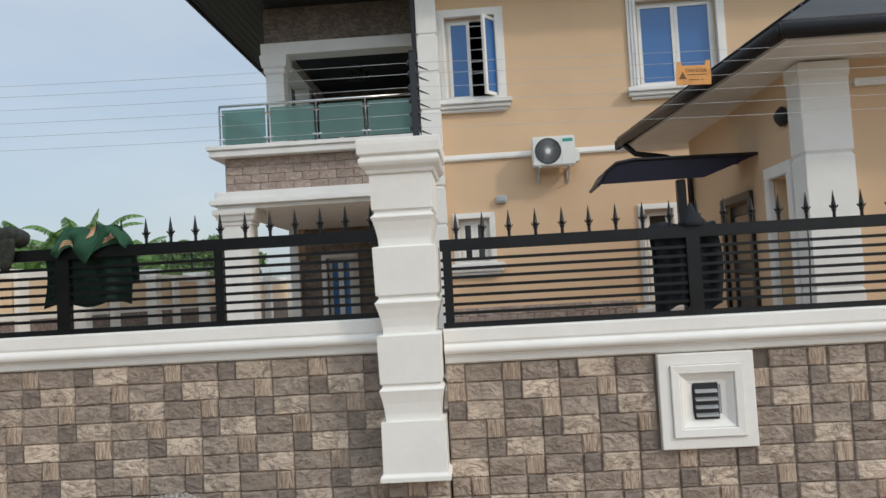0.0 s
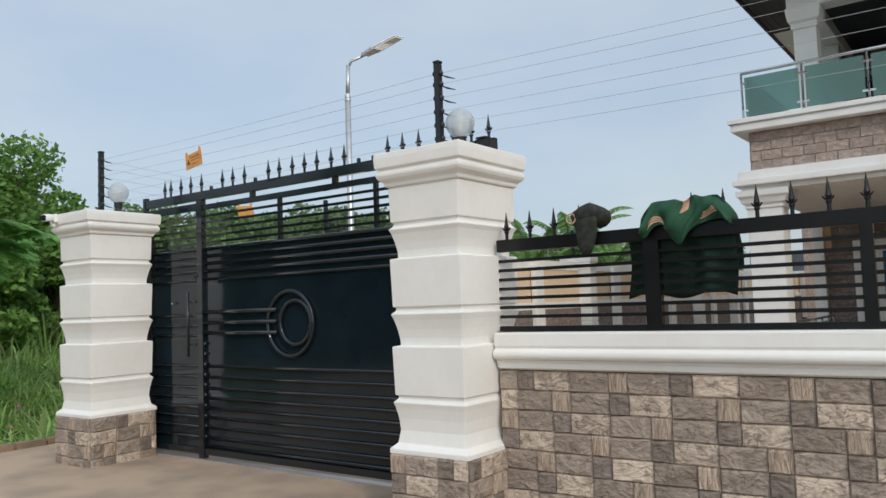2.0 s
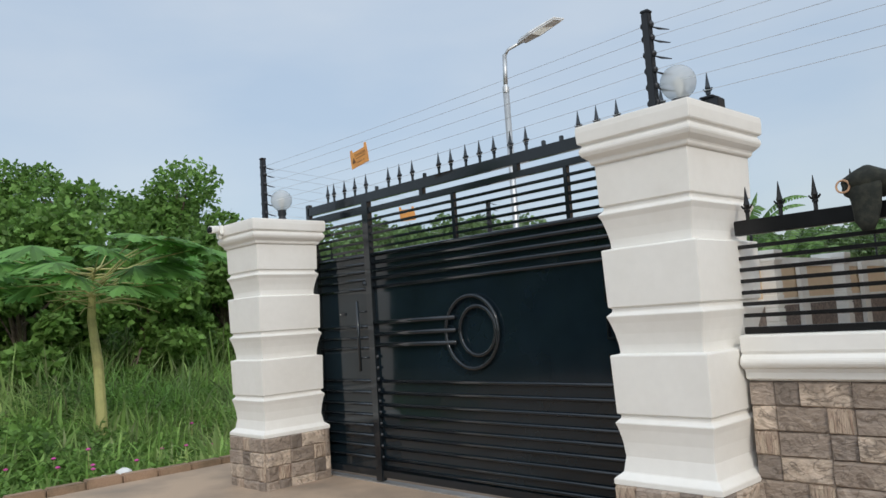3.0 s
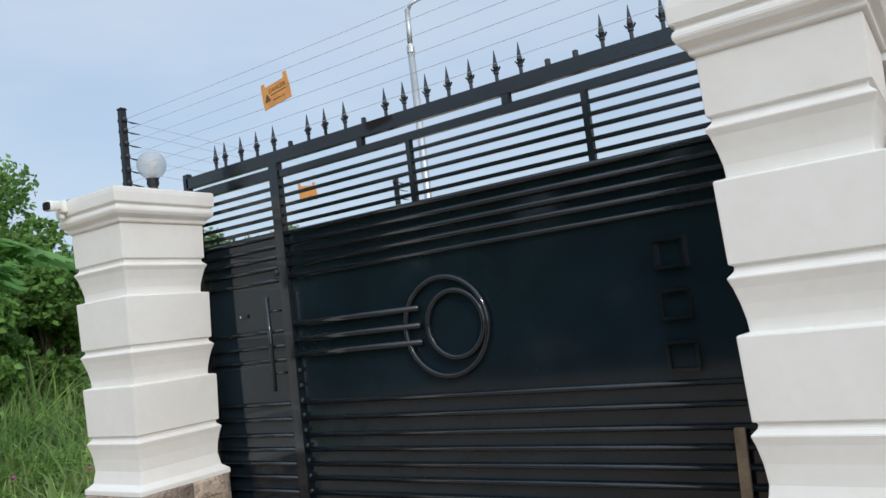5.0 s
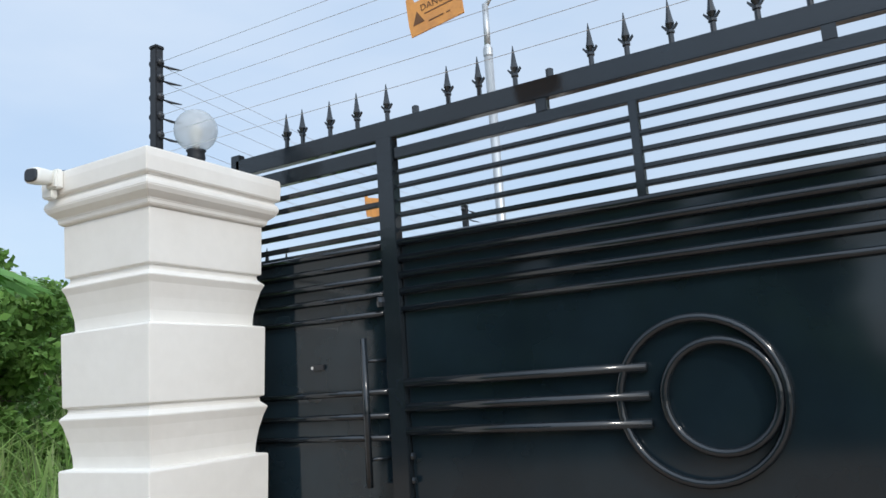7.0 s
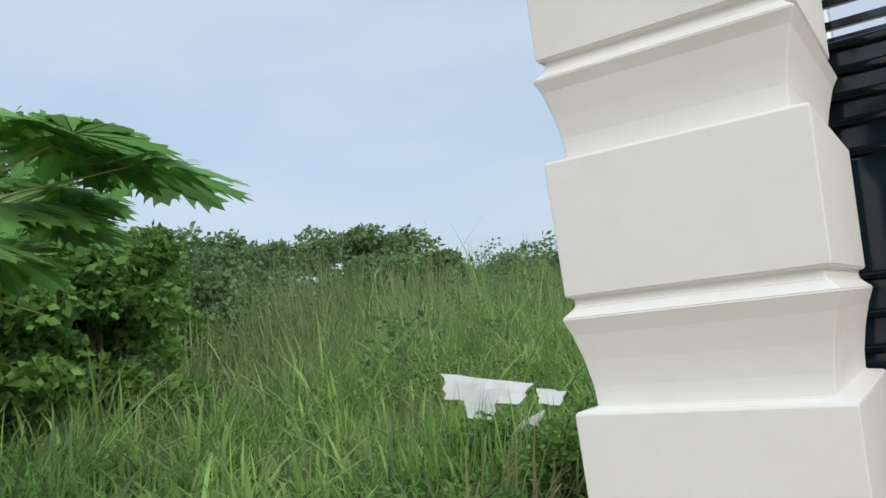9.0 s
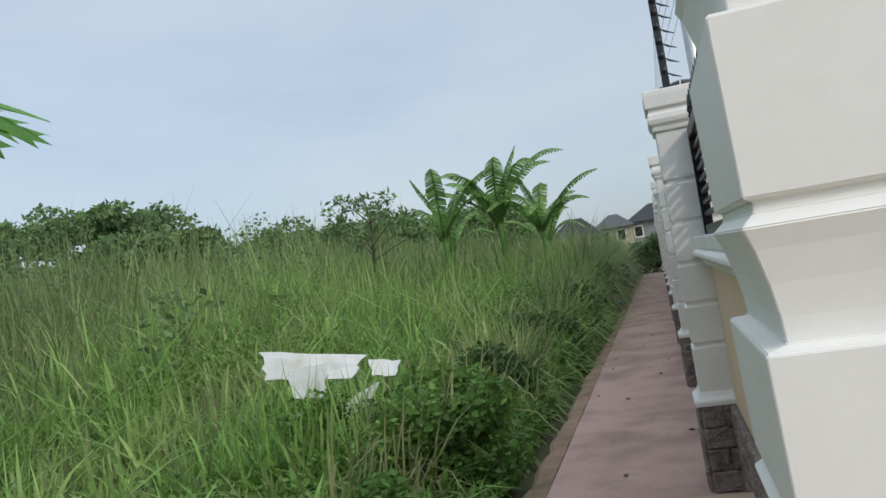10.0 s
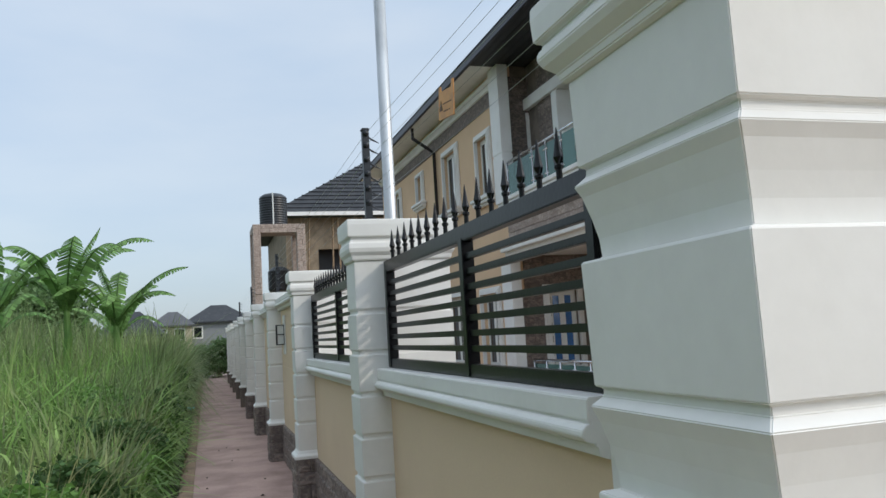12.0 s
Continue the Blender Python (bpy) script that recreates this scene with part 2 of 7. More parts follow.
# paler and bluer than near leaves: distance haze put into the colour
LEAF_FAR = leaf_material("distant_leaves", (0.165, 0.26, 0.10), (0.125, 0.205, 0.085), 0.4)
PAPAYA = leaf_material("papaya_leaf", (0.17, 0.35, 0.10), (0.20, 0.39, 0.11), 0.5)
BANANA = leaf_material("banana_leaf", (0.21, 0.36, 0.11), (0.14, 0.27, 0.08), 0.45)
STALK = material("pale_stalk", (0.44, 0.42, 0.17), rough=0.7, var=0.15, scale=5, bump=0.2)
STRAW = leaf_material("straw_blades", (0.36, 0.36, 0.17), (0.27, 0.31, 0.12), 0.4)
BARK = material("bark", (0.13, 0.10, 0.07), rough=0.9, var=0.25, scale=6, fine=40, bump=0.5)
PETAL = material("magenta_petal", (0.55, 0.06, 0.30), rough=0.6, var=0.1, bump=0.0)


# ---- mesh helpers ----
class Shape:
    """Collects vertices and faces of one mesh."""

    def __init__(self):
        self.v, self.f = [], []

    def add(self, verts, faces):
        k = len(self.v)
        self.v.extend(verts)
        self.f.extend([tuple(i + k for i in f) for f in faces])
        return self

    def box(self, x0, y0, z0, x1, y1, z1):
        v = [(x0, y0, z0), (x1, y0, z0), (x1, y1, z0), (x0, y1, z0), (x0, y0, z1), (x1, y0, z1), (x1, y1, z1), (x0, y1, z1)]
        return self.add(v, [(3, 2, 1, 0), (4, 5, 6, 7), (0, 1, 5, 4), (1, 2, 6, 5), (2, 3, 7, 6), (3, 0, 4, 7)])

    def loft(self, rings, closed=True):
        """rings: lists of points, one ring each; joins them with quads and closes both ends."""
        n = len(rings[0])
        v = [p for r in rings for p in r]
        f = []
        for i in range(len(rings) - 1):
            for j in range(n):
                k = (j + 1) % n
                f.append((i * n + j, i * n + k, (i + 1) * n + k, (i + 1) * n + j))
        if closed:
            f.append(tuple(range(n - 1, -1, -1)))
            f.append(tuple((len(rings) - 1) * n + j for j in range(n)))
        return self.add(v, f)

    def column(self, prof, x0, y0, x1, y1):
        """A square column: prof of (z, how far it stands out)."""
        return self.loft([[(x0 - o, y0 - o, z), (x1 + o, y0 - o, z), (x1 + o, y1 + o, z), (x0 - o, y1 + o, z)] for z, o in prof])

    def turned(self, prof, cx, cy, n=12):
        """A round body: prof of (radius, z)."""
        return self.loft([[(cx + r * math.cos(a * 2 * math.pi / n), cy + r * math.sin(a * 2 * math.pi / n), z) for a in range(n)] for r, z in prof])

    def tube(self, pts, r, n=6):
        pts = [Vector(p) for p in pts]
        rs = r if isinstance(r, (list, tuple)) else [r] * len(pts)
        rings = []
        for i, p in enumerate(pts):
            d = (pts[min(i + 1, len(pts) - 1)] - pts[max(i - 1, 0)]).normalized()
            s = d.orthogonal().normalized() if abs(d.z) > 0.9 else d.cross(Vector((0, 0, 1))).normalized()
            u = s.cross(d)
            rings.append([tuple(p + (s * math.cos(a * 2 * math.pi / n) + u * math.sin(a * 2 * math.pi / n)) * rs[i]) for a in range(n)])
        return self.loft(rings)

    def ring(self, c, radius, r, n=40, k=6):
        """A round bar bent to a circle in the x-z plane."""
        v, f = [], []
        for i in range(n):
            a = i * 2 * math.pi / n
            for j in range(k):
                b = j * 2 * math.pi / k
                q = radius + r * math.cos(b)
                v.append((c[0] + q * math.cos(a), c[1] + r * math.sin(b), c[2] + q * math.sin(a)))
        for i in range(n):
            for j in range(k):
                f.append((i * k + j, ((i + 1) % n) * k + j, ((i + 1) % n) * k + (j + 1) % k, i * k + (j + 1) % k))
        return self.add(v, f)

    def extrude_x(self, prof, x0, x1):
        return self.loft([[(x0, y, z) for y, z in prof], [(x1, y, z) for y, z in prof]])

    def extrude_y(self, prof, y0, y1):
        return self.loft([[(x, y0, z) for x, z in prof], [(x, y1, z) for x, z in prof]])

    def mesh(self, name, mat, bevel=0.0, smooth=False):
        me = bpy.data.meshes.new(name)
        me.from_pydata([tuple(p) for p in self.v], [], self.f)
        bm = bmesh.new()
        bm.from_mesh(me)
        bmesh.ops.recalc_face_normals(bm, faces=bm.faces)
        if bevel:
            edges = [e for e in bm.edges if len(e.link_faces) == 2 and e.calc_face_angle(0) > 0.5]
            bmesh.ops.bevel(bm, geom=edges, offset=bevel, segments=2, affect="EDGES", clamp_overlap=True)
        for face in bm.faces:
            face.smooth = smooth
        bm.to_mesh(me)
        bm.free()
        me.materials.append(mat)
        return me


def thing(name, at, label, category, group="", kind=""):
    ob = new(name)
    ob.location = at
    ob.empty_display_size = 0.1
    return tagged(ob, label, category, group, kind)


def part(name, shape, mat, parent, label="", bevel=0.0, smooth=False):
    """One mesh under a thing, its points given in the world."""
    me = shape if isinstance(shape, bpy.types.Mesh) else None
    if me is None:
        base = Vector()
        p = parent
        while p:
            base += p.location
            p = p.parent
        shape.v = [tuple(Vector(q) - base) for q in shape.v]
        me = shape.mesh(name, mat, bevel, smooth)
    ob = new(name, me)
    ob.parent = parent
    return tagged(ob, label)


def solid(name, shape, mat, label="", category="", group="", kind="", bevel=0.0, smooth=False):
    return tagged(new(name, shape.mesh(name, mat, bevel, smooth)), label, category, group, kind)


def cloud(name, verts, quads, mat):
    """A mesh from arrays of points and quads."""
    me = bpy.data.meshes.new(name)
    me.vertices.add(len(verts))
    me.vertices.foreach_set("co", np.asarray(verts, dtype=np.float32).ravel())
    q = np.asarray(quads, dtype=np.int32)
    me.loops.add(q.size)
    me.loops.foreach_set("vertex_index", q.ravel())
    me.polygons.add(len(q))
    me.polygons.foreach_set("loop_start", np.arange(len(q), dtype=np.int32) * 4)
    me.polygons.foreach_set("loop_total", np.full(len(q), 4, dtype=np.int32))
    me.update(calc_edges=True)
    me.materials.append(mat)
    return me


# stone pieces: a rough block, its face uneven, made once in a few variants
def stone_mesh(w, h, d, seed, mat):
    rnd = random.Random(seed)
    s = Shape()
    g = 0.0010
    lip = min(0.016, w * 0.16)
    xs = [g, lip * rnd.uniform(0.6, 0.9), w * rnd.uniform(0.35, 0.6), w - lip * rnd.uniform(1.0, 1.5), w - g]
    zs = [g, 0.011 * rnd.uniform(0.8, 1.3), h - 0.013 * rnd.uniform(0.8, 1.3), h - g]
    v = []
    for k, z in enumerate(zs):
        for i, x in enumerate(xs):
            edge = i in (0, 4) or k in (0, 3)
            lean_to = (1.0, 1.08, 1.0, 0.72, 1.0)[i]
            v.append((x + (0 if edge else rnd.uniform(-0.003, 0.003)), -d * (0.40 if edge else lean_to * rnd.uniform(0.72, 1.15)), z + (0 if edge else rnd.uniform(-0.003, 0.003))))
    f = []
    for k in range(3):
        for i in range(4):
            a = k * 5 + i
            f.append((a, a + 1, a + 6, a + 5))
    rim = [0, 1, 2, 3, 4, 9, 14, 19, 18, 17, 16, 15, 10, 5]
    back = len(v)
    v += [(v[i][0], 0.004, v[i][2]) for i in rim]
    for j in range(14):
        k = (j + 1) % 14
        f.append((rim[k], rim[j], back + j, back + k))
    s.add(v, f)
    return s.mesh("stone", mat)


STONES = {}


def stone(w, h, d, seed, mat):
    key = (round(w, 3), round(h, 3), d, seed % 6, mat.name)
    if key not in STONES:
        STONES[key] = stone_mesh(w, h, d, seed, mat)
    return STONES[key]


def stone_wall(parent, origin, turn, length, height, course, mat, seed, depth=0.030, name="stone", skip=None):
    """Courses of stones on a wall face. origin: lower left corner of the face, seen from outside; turn: degrees about z (0 looks to -y)."""
    rnd = random.Random(seed)
    rows = max(1, round(height / course))
    course = height / rows
    base = Vector()
    p = parent
    while p:
        base += p.location
        p = p.parent
    rot = Matrix.Rotation(radians(turn), 4, "Z")
    count = 0
    kinds = [(2, 0), (2, 1), (1, 2), (2, 3), (1, 4)]
    bond = mat is not STONE
    for k in range(rows):
        x = -(k % 2) * course if bond else -((k * 5 + seed * 3) % 8) * course
        step = 0
        while x < length - 0.01:
            units, sort = kinds[step % 5]
            step += 1
            w = course * (2 if bond else units)
            piece = TILE_SET[sort] if mat is STONE else mat
            a, b = max(0.0, x), min(length, x + w)
            x += w
            if b - a < 0.025:
                continue
            if skip and skip(a, b, k * course, (k + 1) * course):
                continue
            q = round((b - a) / 0.01) * 0.01
            me = stone(b - a if abs(q - (b - a)) > 1e-4 else q, course, depth, rnd.randrange(6), piece)
            ob = new(name, me)
            ob.parent = parent
            ob.matrix_basis = Matrix.Translation(Vector(origin) - base) @ rot @ Matrix.Translation((a, 0, k * course))
            count += 1
    return count


# ---- ground ----
gs = Shape()
gs.box(-1500, -1500, -0.75, 1500, 1500, -0.45)
solid("ground", gs, SOIL, "overgrown dark soil of the open field", "ground", kind="structure")
gs = Shape()
gs.box(-7.05, -2.4, -0.6, -0.0, 3.4, 0.0)
gs.add([(-7.05, -2.4, 0), (0.0, -2.4, 0), (0.0, -6.5, -0.38), (-7.05, -6.5, -0.38), (-7.05, -2.4, -0.6), (0.0, -2.4, -0.6), (0.0, -6.5, -0.6), (-7.05, -6.5, -0.6)],
       [(0, 3, 2, 1), (0, 4, 7, 3), (1, 2, 6, 5), (3, 7, 6, 2)])
solid("driveway", gs, CONCRETE, "worn brown-grey concrete apron before the gate", "driveway", kind="structure")
gs = Shape()
gs.box(-14, -15.0, -0.6, 22, -2.42, -0.40)
solid("road", gs, CONCRETE, "dusty grey-brown concrete road", "road", kind="structure")
gs = Shape()
gs.box(0.002, -2.4, -0.6, 22, 0.55, -0.36)
solid("verge", gs, KERB, "bare dusty ground at the foot of the wall", "ground", kind="structure")
gs = Shape()
gs.box(-5.0, 3.41, -0.6, 22, 40, -0.30)
gs.box(0.006, 0.72, -0.6, 22, 3.405, -0.30)
solid("compound_floor", gs, CONCRETE, "concrete floor of the compound", "floor", kind="structure")
gs = Shape()
gs.box(-7.02, 0.9, -0.6, -5.46, 62, -0.245)
solid("side_path", gs, PINK, "faded pink concrete path beside the wall", "path", kind="structure", bevel=0.01)
rnd = random.Random(4)
kerb = thing("path_edge", (-7.12, 0.9, -0.45), "crumbling earth-stained concrete edge of the path", "kerb", kind="structure")
y = 0.9
while y < 60:
    ln = rnd.uniform(1.6, 3.4)
    s = Shape()
    rings = []
    m = max(3, int(ln / 0.18))
    for q in range(m + 1):
        yy = y + (ln - 0.006) * q / m
        e = -7.22 + rnd.uniform(-0.035, 0.035)
        t0 = -0.243 + rnd.uniform(-0.014, 0.006)
        rings.append([(e - 0.03, yy, -0.6), (-7.022, yy, -0.6), (-7.022, yy, t0 + 0.002), (e + 0.05, yy, t0), (e, yy, t0 - 0.035)])
    s.loft(rings)
    part("edge_block", s, KERB, kerb)
    y += ln

drive_kerb = thing("apron_edge", (-7.13, -0.7, -0.4), "low weathered block edge along the concrete apron", "kerb", kind="structure")
y = -2.35
while y < 0.75:
    s = Shape(); e = rnd.uniform(-0.012, 0.012)
    s.box(-7.21 + e, y, -0.5, -7.055 + e, y + 0.40, 0.085 + rnd.uniform(-0.02, 0.015)); part("edge_block", s, KERB, drive_kerb, bevel=0.015)
    y += 0.415

for k, (x, y, z, r) in enumerate(((-7.5, -0.52, 0.02, 0.13), (-7.62, -0.72, -0.02, 0.09), (-7.42, -0.80, -0.02, 0.07))):
    rr_ = random.Random(70 + k)
    s = Shape(); s.loft([[(x + q * r * math.cos(a) * rr_.uniform(0.8, 1.2), y + q * 0.7 * r * math.sin(a) * rr_.uniform(0.8, 1.2), z + h * r) for a in (i * math.pi / 4 for i in range(8))] for q, h in ((0.8, -1.6), (1.0, 0.0), (0.9, 0.35), (0.4, 0.6))])
    solid("rubble", s, POLY, "whitish lump of rubble on the weedy verge", "rubble", "rubble lumps", bevel=0.006)

# ---- front wall: two bays, the second a step lower ----
LEDGE = [(0.392, 1.42), (0.386, 1.412), (0.384, 1.318), (0.394, 1.310), (0.394, 1.302), (0.376, 1.294), (0.362, 1.274), (0.360, 1.250), (0.372, 1.228), (0.396, 1.216), (0.406, 1.214), (0.406, 1.204), (0.418, 1.198), (0.424, 1.155), (0.455, 1.14), (0.70, 1.14), (0.70, 1.42)]


def front_bay(x0, x1, dz, seed, skip=None):
    w = thing("wall_front", ((x0 + x1) / 2, 0.6, -0.4), "garden wall clad in brown split-face stone tiles", "wall", kind="structure")
    s = Shape()
    s.box(x0, 0.478, -0.55, x1, 0.68, 1.145 + dz)
    part("wall_core", s, GROUT, w)
    s = Shape()
    s.extrude_x([(y, z + dz) for y, z in LEDGE], x0, x1)
    part("coping", s, WHITE, w, "white moulded coping", bevel=0.004)
    stone_wall(w, (x0, 0.474, -0.345 + dz), 0, x1 - x0, 1.48, 0.148, STONE, seed, skip=skip)
    s = Shape()
    s.box(x0, 0.682, -0.35, x1, 0.70, 1.138 + dz)
    part("inner_render", s, BEIGE, w)
    return w


def spike(s, x, y, z, along="x"):
    """A spear head on a short stem."""
    s.turned([(0.013, z), (0.013, z + 0.05), (0.019, z + 0.055), (0.019, z + 0.066), (0.010, z + 0.074), (0.021, z + 0.098), (0.015, z + 0.125), (0.002, z + 0.215)], x, y, 8)
    a = 0.036
    for sg in (-1, 1):
        p = [(0.0, 0.068), (0.6, 0.072), (1.0, 0.092), (0.9, 0.10), (0.5, 0.086), (0.0, 0.090)]
        ring = [(x + sg * a * u, y, z + v) if along == "x" else (x, y + sg * a * u, z + v) for u, v in p]
        off = (0, 0.005, 0) if along == "x" else (0.005, 0, 0)
        s.loft([[tuple(Vector(q) - Vector(off)) for q in ring], [tuple(Vector(q) + Vector(off)) for q in ring]])


def fence_x(x0, x1, zb, posts, spikes_at, label):
    """A railing along x: frame, bars, posts and spear heads."""
    f = thing("fence_panel", ((x0 + x1) / 2, 0.53, zb), label, "fence", "railings on the wall")
    s = Shape(); s.box(x0, 0.50, zb + 0.62, x1, 0.56, zb + 0.715); part("top_rail", s, FENCE_IRON, f, bevel=0.005)
    s = Shape(); s.box(x0, 0.505, zb + 0.002, x1, 0.555, zb + 0.045); part("bottom_rail", s, FENCE_IRON, f, bevel=0.004)
    for k in range(7):
        z = zb + 0.045 + (k + 1) * 0.575 / 8
        s = Shape(); s.box(x0, 0.518, z - 0.0125, x1, 0.543, z + 0.0125); part("bar", s, FENCE_IRON, f, bevel=0.003)
    for a, b in posts:
        s = Shape(); s.box(a, 0.497, zb + 0.003, b, 0.563, zb + 0.64); part("post", s, FENCE_IRON, f, bevel=0.004)
    for x in spikes_at:
        s = Shape(); spike(s, x, 0.53, zb + 0.712); part("spear_head", s, FENCE_IRON, f)
    return f


front_bay(0.02, 3.90, 0.0, 11)
VENT = (6.03, 6.76, 0.285, 1.02)
front_bay(4.38, 12.0, -0.115, 12, skip=lambda a, b, c, d: a + 4.38 < VENT[1] - 0.02 and b + 4.38 > VENT[0] + 0.02 and c - 0.46 < VENT[3] - 0.02 and d - 0.46 > VENT[2] + 0.02)
fence_x(0.0, 3.93, 1.42, [(1.195, 1.305), (2.53, 2.60), (3.86, 3.93)], [0.085 + 0.208 * k for k in range(19) if k not in (4, 5, 6)], "glossy black iron railing with spear heads, clothes drying on it")
fence_x(4.38, 12.0, 1.305, [(4.40, 4.47), (6.34, 6.45), (8.4, 8.5), (10.4, 10.5)], [4.52 + 0.214 * k for k in range(34)], "glossy black iron railing with spear heads above the vent")

# vent in the right bay
v = thing("wall_vent", (6.39, 0.45, 0.29), "white stepped plaster frame round a black louvred vent", "vent")
xa, xb, za, zb = VENT


def square_ring(a, b):
    """A frame of one piece between two insets, each with its front depth: (inset, depth) pairs outward to inward."""
    s = Shape()
    s.v, s.f = [], []
    prof = [(a[0], 0.474)] + list(b) + [(b[-1][0], 0.474)]
    for m, d in prof:
        s.v += [(xa + m, d, za + m), (xb - m, d, za + m), (xb - m, d, zb - m), (xa + m, d, zb - m)]
    for k in range(len(prof) - 1):
        for q in range(4):
            r = (q + 1) % 4
            s.f.append((k * 4 + q, k * 4 + r, k * 4 + 4 + r, k * 4 + 4 + q))
    return s


part("frame_step", square_ring((0.0, 0), [(0.0, 0.405), (0.006, 0.400), (0.082, 0.400), (0.086, 0.404)]), WHITE, v)
part("frame_step", square_ring((0.087, 0), [(0.087, 0.415), (0.090, 0.384), (0.096, 0.380), (0.150, 0.384), (0.156, 0.390)]), WHITE, v)
part("frame_step", square_ring((0.157, 0), [(0.157, 0.405), (0.165, 0.402), (0.215, 0.430), (0.255, 0.440)]), WHITE, v)
s = Shape(); s.box(xa + 0.24, 0.455, za + 0.24, xb - 0.24, 0.472, zb - 0.24); part("backing", s, WHITE, v)
lx0, lx1, lz0, lz1 = xa + 0.262, xb - 0.275, za + 0.215, zb - 0.235
s = Shape(); s.box(lx0, 0.428, lz0, lx1, 0.454, lz1); part("louvre_box", s, PLASTIC, v, bevel=0.004)
for k in range(4):
    z = lz0 + 0.035 + k * (lz1 - lz0 - 0.04) / 4
    s = Shape(); s.loft([[(x, 0.427, z), (x, 0.400, z - 0.008), (x, 0.400, z - 0.002), (x, 0.427, z + 0.018)] for x in (lx0 + 0.012, lx1 - 0.012)])
    part("slat", s, STEEL, v)

# gravel heap at the foot of the wall
rng = np.random.default_rng(5)
n = 3600
c = np.stack([rng.normal(2.27, 0.5, n), rng.uniform(-1.2, 0.42, n), np.zeros(n)], 1)
hgt = 0.50 * np.exp(-((c[:, 0] - 2.27) / 0.6) ** 2) * np.exp(-((c[:, 1] - 0.12) / 0.6) ** 2)
c[:, 2] = -0.36 + hgt * 1.05
rr = rng.uniform(0.012, 0.03, n)
o = np.array([(1, 0, 0), (0, 1, 0), (-1, 0, 0), (0, -1, 0), (0, 0, 1), (0, 0, -1)], float)
vv = (c[:, None, :] + o[None] * rr[:, None, None] * rng.uniform(0.6, 1.2, (n, 6, 1))).reshape(-1, 3)
tri8 = np.array([(0, 1, 4, 4), (1, 2, 4, 4), (2, 3, 4, 4), (3, 0, 4, 4)])
s = Shape()
s.add([tuple(p) for p in vv], [tuple(int(i) for i in t[:3] + 6 * k) for k in range(n) for t in tri8])
s.add([(1.1, -1.3, -0.365), (3.5, -1.3, -0.365), (3.5, 0.44, -0.365), (1.1, 0.44, -0.365), (2.27, 0.12, 0.09)], [(0, 1, 4), (1, 2, 4), (2, 3, 4), (3, 0, 4)])
solid("gravel_heap", s, GRAVEL, "small heap of grey gravel against the wall", "gravel", kind="stuff")

# ---- pillars ----
CAP = [(2.574, 0.003), (2.585, 0.022), (2.61, 0.026), (2.62, 0.038), (2.64, 0.060), (2.665, 0.073), (2.69, 0.070), (2.705, 0.056), (2.716, 0.056), (2.726, 0.078), (2.80, 0.082), (2.84, 0.080), (2.845, 0.072)]


def shaft_profile(foot):
    p = []
    if foot is not None:
        p += [(foot, 0.035), (foot + 0.035, 0.035), (foot + 0.055, 0.012)]
    p += [(z, o) for z, o in ((foot + 0.075, -0.012), (0.70, -0.028), (0.79, -0.020), (0.87, -0.004), (0.912, 0.009), (0.940, -0.020), (0.962, -0.022), (0.969, -0.003))] if foot is not None and foot > 0.4 else [(0.969, -0.003)]
    p += [(1.33, 0.006), (1.338, 0.003), (1.346, -0.042), (1.40, -0.038), (1.47, -0.026), (1.54, -0.008), (1.586, 0.009), (1.614, -0.020), (1.637, -0.022), (1.644, -0.003)]
    p += [(2.008, 0.006), (2.015, 0.003), (2.023, -0.042), (2.08, -0.038), (2.14, -0.026), (2.21, -0.008), (2.246, 0.009), (2.274, -0.020), (2.297, -0.022), (2.304, -0.004), (2.574, 0.002)]
    return p


def gate_pillar(x0, y0, x1, y1, label, seed):
    p = thing("gate_pillar", ((x0 + x1) / 2, (y0 + y1) / 2, 0), label, "pillar", "gate pillars")
    s = Shape(); s.column(shaft_profile(0.53), x0, y0, x1, y1); part("shaft", s, WHITE, p, bevel=0.003)
    s = Shape(); s.column(CAP, x0, y0, x1, y1); part("cap", s, WHITE, p, "white moulded cap", bevel=0.004)
    s = Shape(); s.box(x0 - 0.02, y0 - 0.02, -0.5, x1 + 0.02, y1 + 0.02, 0.532); base = part("base", s, GROUT, p, "stone-tiled base")
    w, d = x1 - x0 + 0.04, y1 - y0 + 0.04
    stone_wall(base, (x0 - 0.02, y0 - 0.024, -0.06), 0, w, 0.59, 0.148, STONE, seed)
    stone_wall(base, (x1 + 0.024, y0 - 0.02, -0.06), 90, d, 0.59, 0.148, STONE, seed + 1)
    stone_wall(base, (x0 - 0.024, y1 + 0.02, -0.36), -90, d, 0.89, 0.148, STONE, seed + 2)
    return p


gate_pillar(-0.66, 0.0, 0.0, 0.80, "tall white plaster gate pillar on a stone-tiled base", 31)
gate_pillar(-5.69, 0.0, -5.03, 0.76, "tall white plaster corner pillar on a stone-tiled base", 41)

